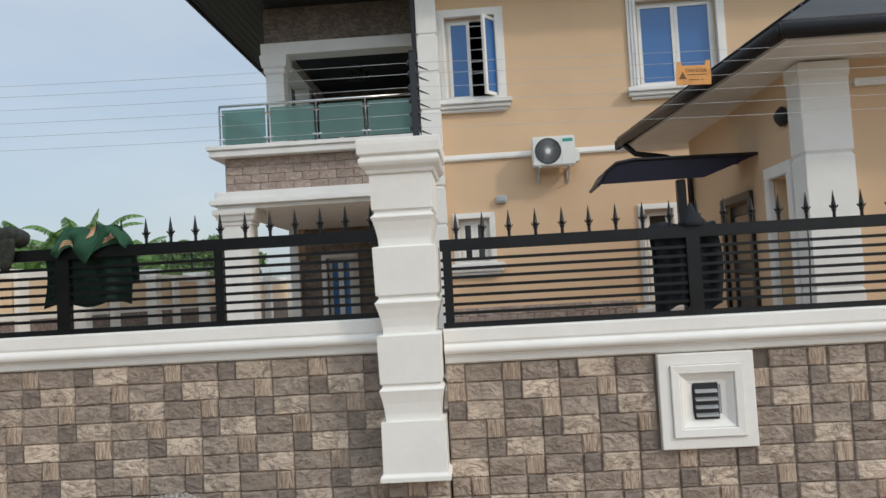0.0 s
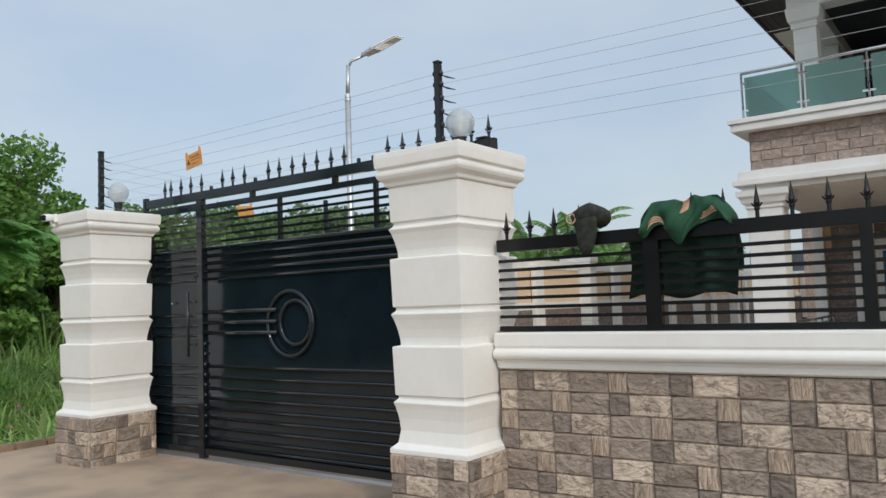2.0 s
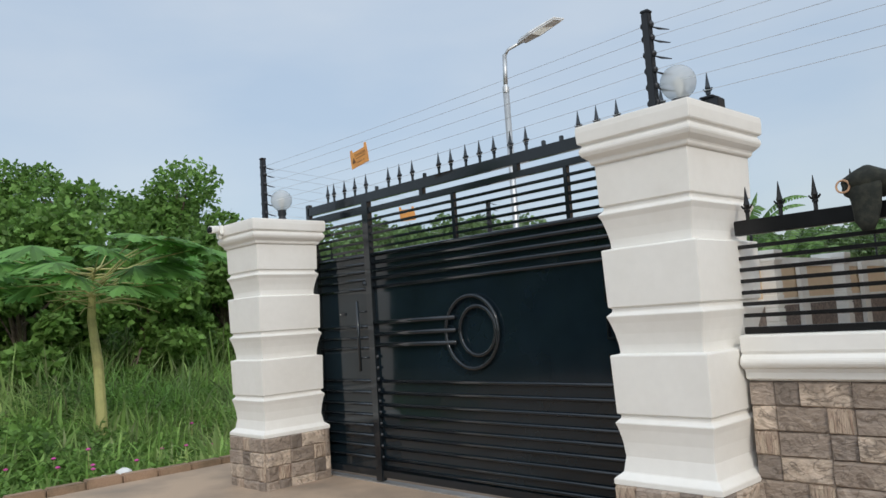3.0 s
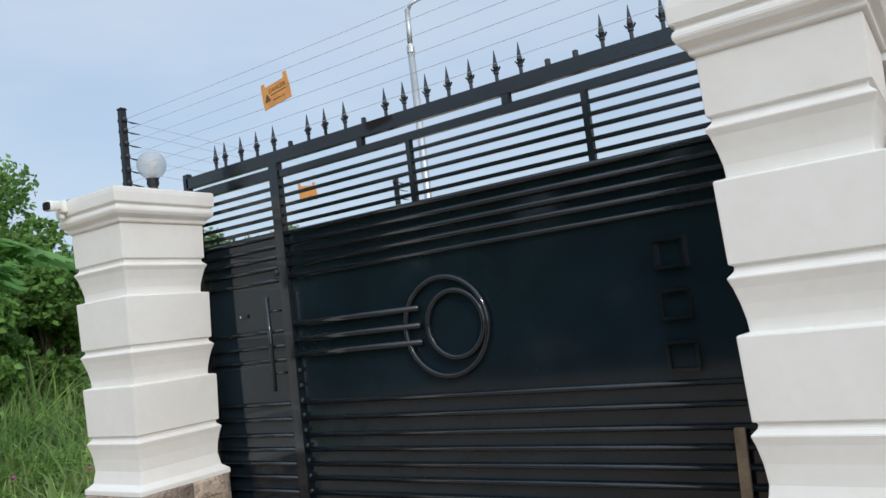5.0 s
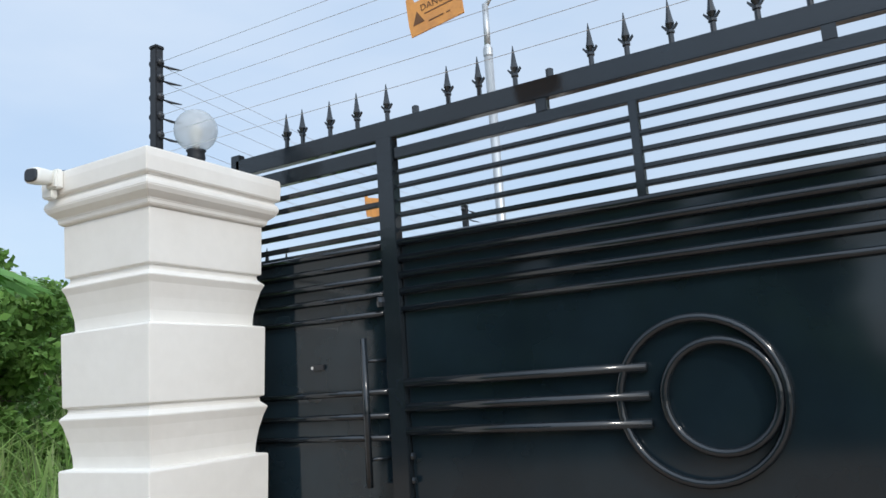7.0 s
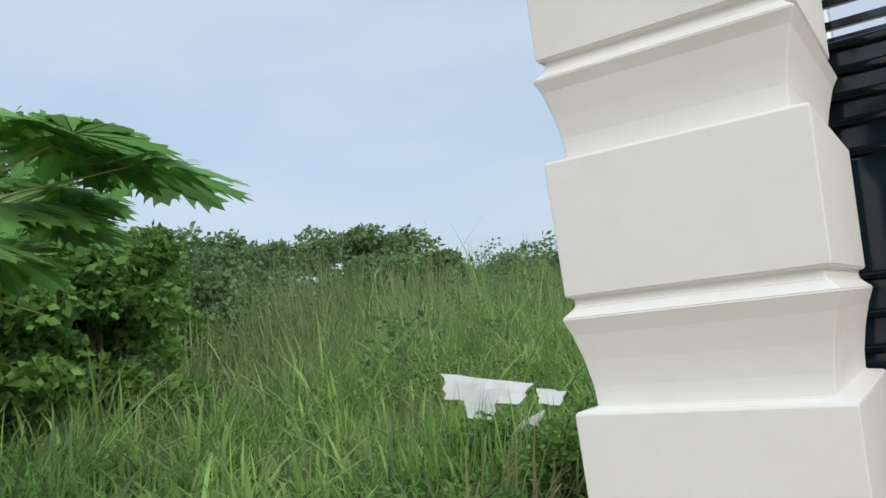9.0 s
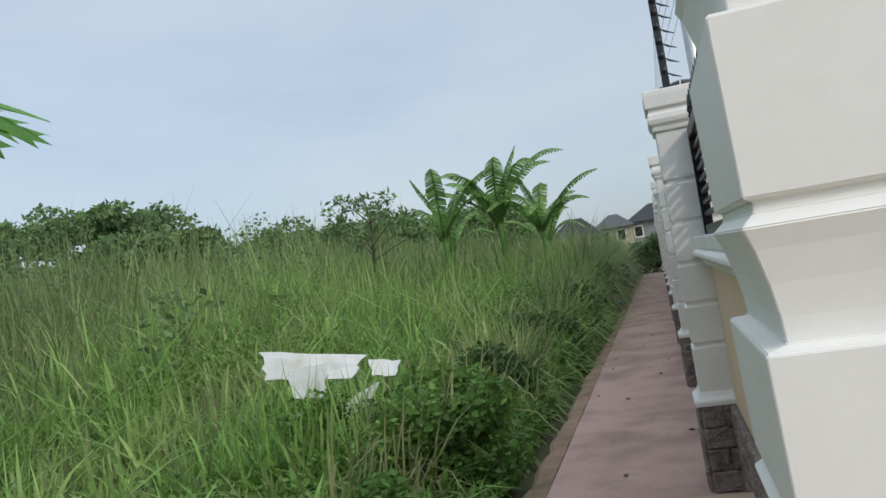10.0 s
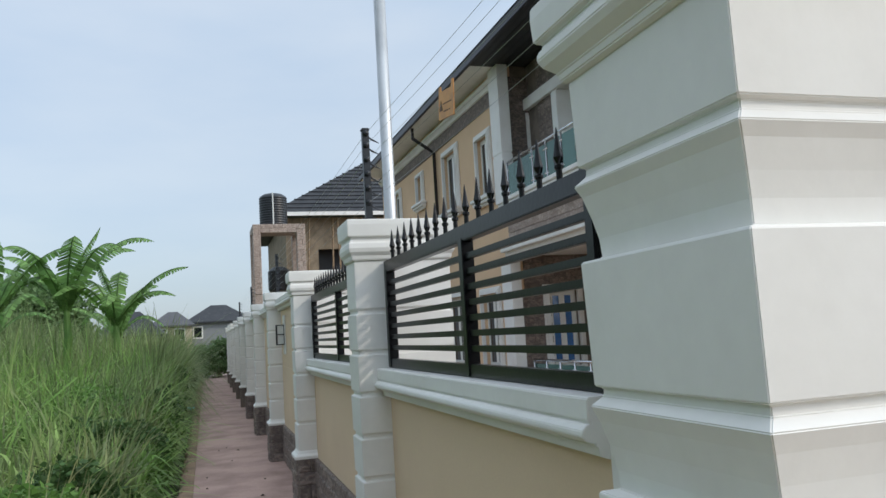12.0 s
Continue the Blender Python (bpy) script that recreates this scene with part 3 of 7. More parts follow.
p1 = thing("wall_pillar", (4.12, 0.4, 0.2), "white plaster pillar with stepped blocks on the wall", "pillar")
s = Shape()
dz = -0.045
s.column([(0.19, 0.028), (0.225, 0.028), (0.25, 0.006), (0.64, 0.004)] + [(z + dz, o * 0.9) for z, o in ((0.68, -0.034), (0.74, -0.03), (0.82, -0.018), (0.90, 0.002), (0.918, 0.008), (0.944, -0.020), (0.962, -0.022))] + [(z + dz, o) for z, o in shaft_profile(None)[0:]], 3.885, 0.17, 4.365, 0.80)
part("shaft", s, WHITE, p1, bevel=0.003)
s = Shape(); s.column([(z + dz, o) for z, o in CAP], 3.885, 0.17, 4.365, 0.80); part("cap", s, WHITE, p1, "white moulded cap", bevel=0.004)
s = Shape(); s.box(3.90, 0.30, -0.55, 4.37, 0.70, 0.192); core = part("base", s, GROUT, p1)
stone_wall(core, (3.90, 0.296, -0.40), 0, 0.47, 0.59, 0.148, STONE, 52)

# ---- sliding gate ----
GY = 0.86
gate = thing("sliding_gate", (-2.9, 0.9, 0.0), "closed glossy black steel gate with crescent ornament and spear heads", "gate")


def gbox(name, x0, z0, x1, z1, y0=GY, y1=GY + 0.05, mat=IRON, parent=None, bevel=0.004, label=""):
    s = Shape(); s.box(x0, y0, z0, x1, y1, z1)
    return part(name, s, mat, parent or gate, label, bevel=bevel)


GX0, GX1 = -5.36, -0.20


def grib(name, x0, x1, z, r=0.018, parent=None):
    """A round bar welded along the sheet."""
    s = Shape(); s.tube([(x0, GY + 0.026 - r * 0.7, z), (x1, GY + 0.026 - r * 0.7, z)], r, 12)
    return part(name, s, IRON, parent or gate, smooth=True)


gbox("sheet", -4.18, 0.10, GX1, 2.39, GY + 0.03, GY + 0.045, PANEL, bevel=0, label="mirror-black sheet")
gbox("top_rail", GX0 + 0.04, 2.945, GX1, 3.045)
gbox("second_rail", -4.18, 2.825, GX1, 2.885, GY + 0.005, GY + 0.045)
gbox("end_post", GX0, 0.08, GX0 + 0.07, 3.08)
gbox("bottom_rail", GX0 + 0.07, 0.06, GX1, 0.13)
for k in range(5):
    z = 2.755 - k * 0.077
    gbox("bar", -4.18, z - 0.014, GX1, z + 0.014, GY + 0.012, GY + 0.04, bevel=0.008)
for z in (2.375, 2.29, 2.205, 2.12):
    grib("rib", -4.18, GX1, z, 0.021)
grib("rib", -4.18, GX1, 2.028, 0.017)
for x in (-2.90, -1.56, -0.25):
    gbox("divider", x - 0.02, 2.38, x + 0.02, 2.83, GY + 0.002, GY + 0.048)
for x in (-3.33, -2.09, -0.85):
    gbox("short_post", x - 0.028, 2.88, x + 0.028, 2.95)
for k, z in enumerate((1.045, 0.925, 0.80, 0.69, 0.58, 0.475, 0.365, 0.25, 0.16)):
    grib("lower_rib", -4.18, GX1, z, 0.018)
for z in (1.655, 1.535, 1.42):
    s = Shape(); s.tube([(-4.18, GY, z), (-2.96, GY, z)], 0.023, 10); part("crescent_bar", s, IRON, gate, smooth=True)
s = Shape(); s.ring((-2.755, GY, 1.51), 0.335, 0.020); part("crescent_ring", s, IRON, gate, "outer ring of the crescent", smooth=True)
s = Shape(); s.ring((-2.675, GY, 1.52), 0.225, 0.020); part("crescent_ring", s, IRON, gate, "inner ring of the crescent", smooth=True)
for z in (1.69, 1.40, 1.11):
    sq = gbox("square_ornament", -1.275, z, -1.09, z + 0.022, GY - 0.012, GY + 0.03)
    gbox("square_bar", -1.275, z + 0.155, -1.09, z + 0.178, GY - 0.012, GY + 0.03, parent=sq)
    gbox("square_bar", -1.275, z + 0.022, -1.255, z + 0.155, GY - 0.006, GY + 0.03, parent=sq)
    gbox("square_bar", -1.11, z + 0.022, -1.09, z + 0.155, GY - 0.006, GY + 0.03, parent=sq)
for x in (-4.93, -4.81, -4.61, -4.42, -4.22, -3.84, -3.66, -3.46, -3.07, -2.90, -2.70, -2.52, -2.34, -2.14, -1.96, -1.40, -1.22, -1.03, -0.64, -0.45, -0.27):
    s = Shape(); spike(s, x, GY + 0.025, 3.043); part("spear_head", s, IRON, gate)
for x in (-4.04, -3.28, -1.77, -1.58, -0.84):
    s = Shape(); s.turned([(0.02, 3.04), (0.02, 3.085), (0.014, 3.09)], x, GY + 0.025, 8); part("stub", s, IRON, gate)
# the small door in the gate
door = gbox("wicket_door", -5.20, 0.12, -4.30, 2.41, GY + 0.032, GY + 0.045, PANEL, bevel=0, label="narrow pedestrian door")
gbox("door_post", -4.285, 0.02, -4.185, 2.95, GY - 0.01, GY + 0.055)
gbox("door_rail", -5.29, 2.83, -4.285, 2.915, GY + 0.004, GY + 0.05)
gbox("door_stile", -5.29, 0.13, -5.20, 2.83, GY + 0.006, GY + 0.05, parent=door)
for k in range(5):
    z = 2.755 - k * 0.077
    gbox("door_bar", -5.20, z - 0.014, -4.285, z + 0.014, GY + 0.012, GY + 0.04, parent=door)
for z in (2.375, 2.29, 2.205, 2.12, 2.02, 1.62, 1.50, 1.39, 1.045, 0.925, 0.80, 0.69, 0.58, 0.475, 0.365, 0.25):
    grib("door_rib", -5.20, -4.30, z, 0.016, door)
HX, HYY = -4.388, GY - 0.06
s = Shape(); s.tube([(HX, HYY, 1.155), (HX, HYY, 1.895)], 0.018, 12); pull = part("pull_handle", s, IRON, door, "long tubular pull handle", smooth=True)
for z in (1.29, 1.78):
    s = Shape(); s.tube([(HX, HYY + 0.01, z), (HX + 0.03, HYY + 0.05, z), (HX + 0.07, GY + 0.03, z)], 0.010, 8); part("handle_bracket", s, IRON, pull, smooth=True)
s = Shape(); s.box(-4.80, GY + 0.016, 1.755, -4.715, GY + 0.03, 1.785); lock = part("lock_cover", s, PLASTIC, door, "small black lock cover", bevel=0.004)
s = Shape(); s.tube([(-4.79, GY + 0.017, 1.77), (-4.79, GY + 0.010, 1.77)], 0.009, 10); part("keyhole", s, CHROME, lock, "small steel keyhole ring")
s = Shape(); s.turned([(0.02, 2.05), (0.024, 2.075), (0.02, 2.10)], -4.30, GY - 0.01, 8); part("hinge", s, IRON, gate)
for k in range(11):
    s = Shape(); s.turned([(0.012, 0.25 + k * 0.115), (0.016, 0.265 + k * 0.115), (0.012, 0.28 + k * 0.115)], -4.165, GY + 0.005, 6); part("bolt", s, IRON, gate)
s = Shape(); s.box(-6.2, GY - 0.02, -0.01, 0.4, GY + 0.09, 0.012)
solid("gate_track", s, STEEL, "rusty steel track let into the concrete", "gate track")
s = Shape(); s.loft([[(-0.985, 0.845, 0.015), (-0.925, 0.845, 0.015), (-0.925, 0.815, 0.015), (-0.985, 0.815, 0.015)], [(-0.962, 0.855, 0.80), (-0.902, 0.855, 0.80), (-0.902, 0.828, 0.80), (-0.962, 0.828, 0.80)]])
solid("timber_batten", s, TIMBER, "rough brown timber batten leaning against the gate", "timber", bevel=0.004)

# ---- electric fence posts, wires, signs ----
WIRES = [0.13, 0.24, 0.35, 0.46, 0.57, 0.66]


def fence_pole(x, y, z, side, h=0.74):
    p = thing("electric_fence_post", (x, y, z), "black post with insulators for the security wires", "fence post", "electric fence posts")
    s = Shape(); s.box(x - 0.026, y - 0.026, z, x + 0.026, y + 0.026, z + h); part("pole", s, PLASTIC, p, bevel=0.004)
    s = Shape(); s.box(x - 0.031, y - 0.031, z + h, x + 0.031, y + 0.031, z + h + 0.022); part("end_cap", s, PLASTIC, p, bevel=0.006)
    s = Shape(); s.box(x - 0.05, y - 0.05, z, x + 0.05, y + 0.05, z + 0.012); part("foot_plate", s, PLASTIC, p)
    across = (-side[1], side[0])
    for w in WIRES:
        for sg in (-1, 1):
            s = Shape(); s.tube([(x + sg * across[0] * 0.02, y + sg * across[1] * 0.02, z + w), (x + sg * across[0] * 0.036, y + sg * across[1] * 0.036, z + w), (x + sg * across[0] * 0.046, y + sg * across[1] * 0.046, z + w)], [0.020, 0.024, 0.012], 10)
            part("insulator", s, PLASTIC, p, smooth=True)
        s = Shape(); s.tube([(x + 0.02, y + 0.02, z + w - 0.01), (x + 0.06, y + 0.045, z + w - 0.03), (x + 0.12, y + 0.07, z + w - 0.05)], [0.004, 0.008, 0.003], 6); part("tensioner", s, PLASTIC, p)
    return p


POLES_X = [(-5.365, 0.32, 2.84), (-0.36, 0.30, 2.84), (4.25, 0.42, 2.80), (9.2, 0.45, 2.7)]
POLES_Y = [(-5.365, 0.32, 2.84), (-5.60, 4.28, 2.69), (-5.53, 12.85, 2.69), (-5.53, 21.1, 2.69), (-5.53, 29.3, 2.69)]
for i, p in enumerate(POLES_X):
    fence_pole(*p, (0, -1))
for p in POLES_Y[1:]:
    fence_pole(*p, (-1, 0), 0.68)


def wire_run(a, b):
    for w in WIRES:
        s = Shape()
        pts = []
        for k in range(7):
            u = k / 6
            q = Vector(a).lerp(Vector(b), u) + Vector((0, 0, w - 0.02 * math.sin(math.pi * u)))
            pts.append(q)
        s.tube(pts, 0.0016, 4)
        solid("security_wire", s, STEEL, "thin bare wire strung between the fence posts", "wire", "security wires")


for run in (POLES_X, POLES_Y):
    for a, b in zip(run, run[1:]):
        wire_run(a, b)


def sign(at, turn, roll, written):
    """An orange warning plate with two ears."""
    t = thing("warning_sign", at, "orange plastic warning plate hung on the security wires", "sign", "warning signs")
    t.rotation_euler = (0, radians(roll), radians(turn))
    w, h = 0.135, 0.078
    o = [(-w, -h), (w, -h), (w * 1.02, -h * 0.2), (w * 0.98, h), (w * 0.96, h * 1.5), (w * 0.72, h * 1.5), (w * 0.66, h), (-w * 0.66, h), (-w * 0.72, h * 1.4), (-w * 0.96, h * 1.4), (-w * 0.98, h), (-w * 1.02, -h * 0.2)]
    s = Shape(); s.loft([[(x, -0.003, z) for x, z in o], [(x, 0.003, z) for x, z in o]])
    plate = new("plate", s.mesh("plate", ORANGE, 0.0015)); plate.parent = t
    if written:
        cu = bpy.data.curves.new("lettering", "FONT")
        cu.body, cu.size, cu.align_x, cu.extrude = "DANGER", 0.042, "CENTER", 0.0004
        tmp = new("lettering", cu)
        me = bpy.data.meshes.new_from_object(tmp.evaluated_get(bpy.context.evaluated_depsgraph_get()))
        bpy.data.objects.remove(tmp)
        me.materials.append(INK)
        ob = new("lettering", me); ob.parent = t
        ob.matrix_basis = pose(0.02, -0.0042, 0.022, 90, 0, 0)
    s = Shape()
    for a, b, z in ((-0.05, 0.10, 0.004), (-0.035, 0.04, -0.038), (0.055, 0.075, -0.038)):
        s.box(a, -0.0045, z - 0.0028, b, -0.0032, z + 0.0028)
    ob = new("small_print", s.mesh("small_print", INK)); ob.parent = t
    s = Shape(); s.loft([[(-0.115, -0.0045, -0.03), (-0.055, -0.0045, -0.03), (-0.085, -0.0045, 0.03)], [(-0.115, -0.0032, -0.03), (-0.055, -0.0032, -0.03), (-0.085, -0.0032, 0.03)]])
    ob = new("warning_mark", s.mesh("warning_mark", INK)); ob.parent = t
    return t


sign((-3.56, 0.305, 3.245), 0, -8, True)
sign((6.47, 0.415, 3.20), 0, 2, True)
sign((-5.50, 2.57, 3.07), -90, 8, False)

# ---- lamps and camera on the pillars ----
def globe_lamp(x, y, z):
    g = thing("globe_lamp", (x, y, z), "clear glass globe lamp on a black holder", "lamp", "globe lamps")
    s = Shape(); s.turned([(0.075, z), (0.075, z + 0.015), (0.05, z + 0.03), (0.035, z + 0.06), (0.045, z + 0.075), (0.05, z + 0.09), (0.045, z + 0.12), (0.055, z + 0.13)], x, y, 14); part("holder", s, PLASTIC, g, smooth=True)
    s = Shape()
    s.turned([(max(0.002, 0.118 * math.sin(a * math.pi / 14)), z + 0.245 - 0.118 * math.cos(a * math.pi / 14)) for a in range(1, 15)], x, y, 20)
    ob = part("globe", s, GLOBE, g, "speckled clear glass globe", smooth=True)
    ob.visible_shadow = False
    s = Shape(); s.turned([(0.02, z + 0.12), (0.022, z + 0.17), (0.035, z + 0.22), (0.035, z + 0.25), (0.015, z + 0.28)], x, y, 10); part("bulb", s, AC_WHITE, g, smooth=True)


globe_lamp(-5.17, 0.42, 2.845)
globe_lamp(-0.23, 0.40, 2.845)
s = Shape(); s.box(-0.14, 0.46, 2.845, 0.0, 0.56, 2.95); s.box(-0.12, 0.44, 2.95, -0.02, 0.55, 2.965)
solid("junction_box", s, PLASTIC, "small black junction box on the pillar cap", "box", bevel=0.006)
s = Shape(); s.tube([(-5.30, 0.40, 2.85), (-5.33, 0.2, 2.852), (-5.5, 0.05, 2.853), (-5.62, -0.06, 2.85), (-5.66, -0.10, 2.82)], 0.006, 6)
solid("camera_cable", s, PLASTIC, "black cable lying over the pillar cap", "cable")
cc = thing("security_camera", (-5.60, -0.10, 2.76), "small white bullet security camera on the pillar cap", "camera")
s = Shape(); s.box(-5.665, -0.125, 2.745, -5.575, -0.083, 2.845); part("bracket", s, AC_WHITE, cc, bevel=0.008)
s = Shape(); s.box(-5.69, -0.12, 2.70, -5.62, -0.085, 2.744); part("cable_box", s, AC_WHITE, cc, bevel=0.006)
face = lambda u, v, d: (-5.63 + u * 0.95 + d * 0.30, -0.175 + u * 0.30 - d * 0.95, 2.80 + v - d * 0.12)
ringc = lambda r, d: [face(r * 1.08 * math.copysign(abs(math.cos(a)) ** 0.6, math.cos(a)), r * math.copysign(abs(math.sin(a)) ** 0.6, math.sin(a)), d) for a in (k * math.pi / 10 for k in range(20))]
s = Shape(); s.loft([ringc(0.026, -0.06), ringc(0.038, -0.045), ringc(0.042, 0.0), ringc(0.042, 0.05), ringc(0.038, 0.062)]); body_c = part("body", s, AC_WHITE, cc, smooth=True)
s = Shape(); s.loft([ringc(0.034, 0.0625), ringc(0.034, 0.068), ringc(0.028, 0.071)]); part("lens", s, DARK_GLASS, body_c, "black glass front")

# street lamp inside the side wall
LX, LY = -5.356, 4.605
sl = thing("street_lamp", (LX, LY, -0.3), "tall galvanised steel lamp post with a flat lamp head", "street lamp")
s = Shape(); s.tube([(LX, LY, -0.3), (LX, LY, 5.10)], 0.048, 14); part("pole", s, STEEL, sl, smooth=True)
s = Shape(); s.turned([(0.052, 5.04), (0.052, 5.12), (0.036, 5.16)], LX, LY, 14); part("collar", s, STEEL, sl)
s = Shape(); s.tube([(LX, LY, 5.10), (LX - 0.01, LY + 0.04, 5.65)], 0.034, 12); part("upper_pole", s, STEEL, sl, smooth=True)
s = Shape(); s.tube([(LX - 0.01, LY + 0.04, 5.62), (LX + 0.04, LY + 0.07, 5.72), (LX + 0.28, LY + 0.19, 5.82)], 0.026, 8); part("arm", s, STEEL, sl, smooth=True)
HL = lambda x, y, z: (LX + x, LY + y, 5.65 + z)
s = Shape(); s.loft([[HL(0.22, 0.09, 0.13), HL(0.30, 0.21, 0.11), HL(0.30, 0.21, 0.16), HL(0.22, 0.09, 0.18)], [HL(0.40, 0.16, 0.22), HL(0.50, 0.34, 0.20), HL(0.50, 0.34, 0.26), HL(0.40, 0.16, 0.28)], [HL(0.73, 0.38, 0.41), HL(0.82, 0.53, 0.39), HL(0.82, 0.53, 0.43), HL(0.73, 0.38, 0.45)]]); part("lamp_head", s, STEEL, sl, "flat grey LED head", bevel=0.012)
s = Shape(); s.loft([[HL(0.44, 0.20, 0.222), HL(0.50, 0.31, 0.202), HL(0.50, 0.31, 0.21), HL(0.44, 0.20, 0.23)], [HL(0.71, 0.39, 0.392), HL(0.77, 0.49, 0.378), HL(0.77, 0.49, 0.388), HL(0.71, 0.39, 0.40)]]); part("diffuser", s, AC_WHITE, sl)


# ---- side wall with pillars ----
SIDE_Y = [4.25, 8.45, 12.65, 16.8, 20.9, 25.0, 29.1, 33.2, 37.3, 41.4]
SIDE_X = -5.51


def side_bay(y0, y1, railed, seed):
    w = thing("wall_side", (-5.35, (y0 + y1) / 2, -0.4), "garden wall of tan render with white coping and stone-tiled foot", "wall", kind="structure")
    s = Shape(); s.box(SIDE_X, y0, -0.55, SIDE_X + 0.2, y1, 1.385); part("wall_core", s, TAN, w)
    top = 1.589 if railed else 2.56
    if not railed:
        s = Shape(); s.box(SIDE_X, y0, 1.386, SIDE_X + 0.2, y1, 2.36); part("upper_wall", s, TAN, w)
    prof = [(SIDE_X + (yy - 0.478), top + (z - 1.42) * 0.74) for yy, z in LEDGE[:-2]] + [(SIDE_X + 0.22, top - 0.207), (SIDE_X + 0.22, top)]
    s = Shape(); s.extrude_y(prof, y0, y1); part("coping", s, WHITE, w, "white moulded coping", bevel=0.004)
    s = Shape(); s.box(SIDE_X - 0.012, y0, -0.5, SIDE_X - 0.001, y1, 0.375); part("tile_bed", s, GROUT, w)
    if seed < 66:
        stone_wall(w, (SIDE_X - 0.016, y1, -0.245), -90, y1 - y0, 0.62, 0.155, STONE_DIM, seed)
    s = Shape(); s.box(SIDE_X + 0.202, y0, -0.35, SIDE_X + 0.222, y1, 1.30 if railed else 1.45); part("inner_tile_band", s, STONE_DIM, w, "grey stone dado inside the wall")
    if not railed:
        s = Shape(); s.box(SIDE_X + 0.202, y0, 1.452, SIDE_X + 0.226, y1, 1.62); part("inner_band", s, TRIM, w, "pale plaster band inside the wall", bevel=0.006)
    return w


def fence_y(y0, y1, x, zb, posts, step):
    f = thing("fence_panel", (x, (y0 + y1) / 2, zb), "glossy black iron railing with spear heads on the side wall", "fence", "railings on the wall")
    s = Shape(); s.box(x - 0.03, y0, zb + 0.70, x + 0.03, y1, zb + 0.784); part("top_rail", s, FENCE_IRON, f, bevel=0.005)
    s = Shape(); s.box(x - 0.025, y0, zb + 0.003, x + 0.025, y1, zb + 0.068); part("bottom_rail", s, FENCE_IRON, f, bevel=0.004)
    for k in range(7):
        z = zb + 0.068 + (k + 1) * 0.632 / 8
        s = Shape(); s.box(x - 0.016, y0, z - 0.016, x + 0.016, y1, z + 0.016); part("bar", s, FENCE_IRON, f, bevel=0.003)
    for a, b in posts:
        s = Shape(); s.box(x - 0.033, a, zb + 0.005, x + 0.033, b, zb + 0.72); part("post", s, FENCE_IRON, f, bevel=0.004)
    y = y0 + 0.12
    while y < y1 - 0.05:
        s = Shape(); spike(s, x, y, zb + 0.781, "y"); part("spear_head", s, FENCE_IRON, f)
        y += step


def side_pillar(y, first):
    p = thing("wall_pillar", (-5.3, y + 0.17, -0.3), "white plaster wall pillar with stepped blocks and a tiled foot", "pillar", "side wall pillars")
    x0, x1, y0, y1 = -5.735, -5.0, y, y + 0.34
    prof = [(0.375, 0.055), (0.41, 0.055), (0.44, 0.022), (0.475, 0.004)]
    for z in (0.81, 1.11, 1.41, 1.71, 2.01):
        prof += [(z - 0.022, 0.006), (z - 0.014, -0.012), (z + 0.010, -0.012), (z + 0.020, 0.002)]
    prof += [(2.38, 0.0)]
    s = Shape(); s.column(prof, x0, y0, x1, y1); part("shaft", s, WHITE, p, bevel=0.004)
    s = Shape(); s.column([(2.379, 0.001), (2.39, 0.016), (2.42, 0.020), (2.445, 0.036), (2.475, 0.042), (2.51, 0.038), (2.53, 0.026), (2.55, 0.026), (2.56, 0.046), (2.65, 0.050), (2.685, 0.048), (2.69, 0.040)], x0, y0, x1, y1); part("cap", s, WHITE, p, "white moulded cap", bevel=0.004)
    s = Shape(); s.box(x0 - 0.02, y0 - 0.02, -0.5, x1, y1 + 0.02, 0.377); b = part("base", s, GROUT, p, "stone-tiled foot")
    if first:
        stone_wall(b, (x0 - 0.02, y0 - 0.024, -0.245), 0, 0.26, 0.62, 0.155, STONE_DIM, int(y * 10))
        stone_wall(b, (x0 - 0.024, y1 + 0.02, -0.245), -90, 0.38, 0.62, 0.155, STONE_DIM, int(y * 10) + 1)


ends = [0.98] + [y + 0.34 for y in SIDE_Y]
for i, y in enumerate(SIDE_Y):
    side_bay(ends[i], y, i < 2, 60 + i)
    side_pillar(y, i < 5)
fence_y(0.985, 4.245, -5.485, 1.589, [(1.0, 1.06), (2.41, 2.475), (4.17, 4.235)], 0.185)
fence_y(4.60, 8.44, -5.485, 1.589, [(4.61, 4.67), (6.5, 6.565), (8.37, 8.435)], 0.185)
for i, y in enumerate(SIDE_Y[:6]):
    # the inner pilasters, white on beige
    s = Shape(); s.box(-5.282, y + 1.8, -0.35, -5.17, y + 2.2, 1.55 if i < 1 else 2.45)
    solid("inner_pilaster", s, WHITE, "flat white pilaster on the inside of the wall", "pilaster", "inner pilasters", kind="structure", bevel=0.01)


def lantern(x, y, z):
    t = thing("wall_lantern", (x, y, z), "black box lantern with milky panes on the wall", "wall lamp", "wall lanterns")
    s = Shape()
    for a in (-0.07, 0.07):
        for b in (-0.12, 0.0):
            s.box(x + b - 0.008, y + a - 0.008, z - 0.17, x + b + 0.008, y + a + 0.008, z + 0.17)
    for h in (-0.17, 0.0, 0.155):
        s.box(x - 0.128, y - 0.078, z + h, x + 0.0, y + 0.078, z + h + 0.015)
    part("cage", s, PLASTIC, t)
    s = Shape(); s.box(x - 0.112, y - 0.062, z - 0.15, x - 0.008, y + 0.062, z + 0.15); part("pane", s, AC_WHITE, t)


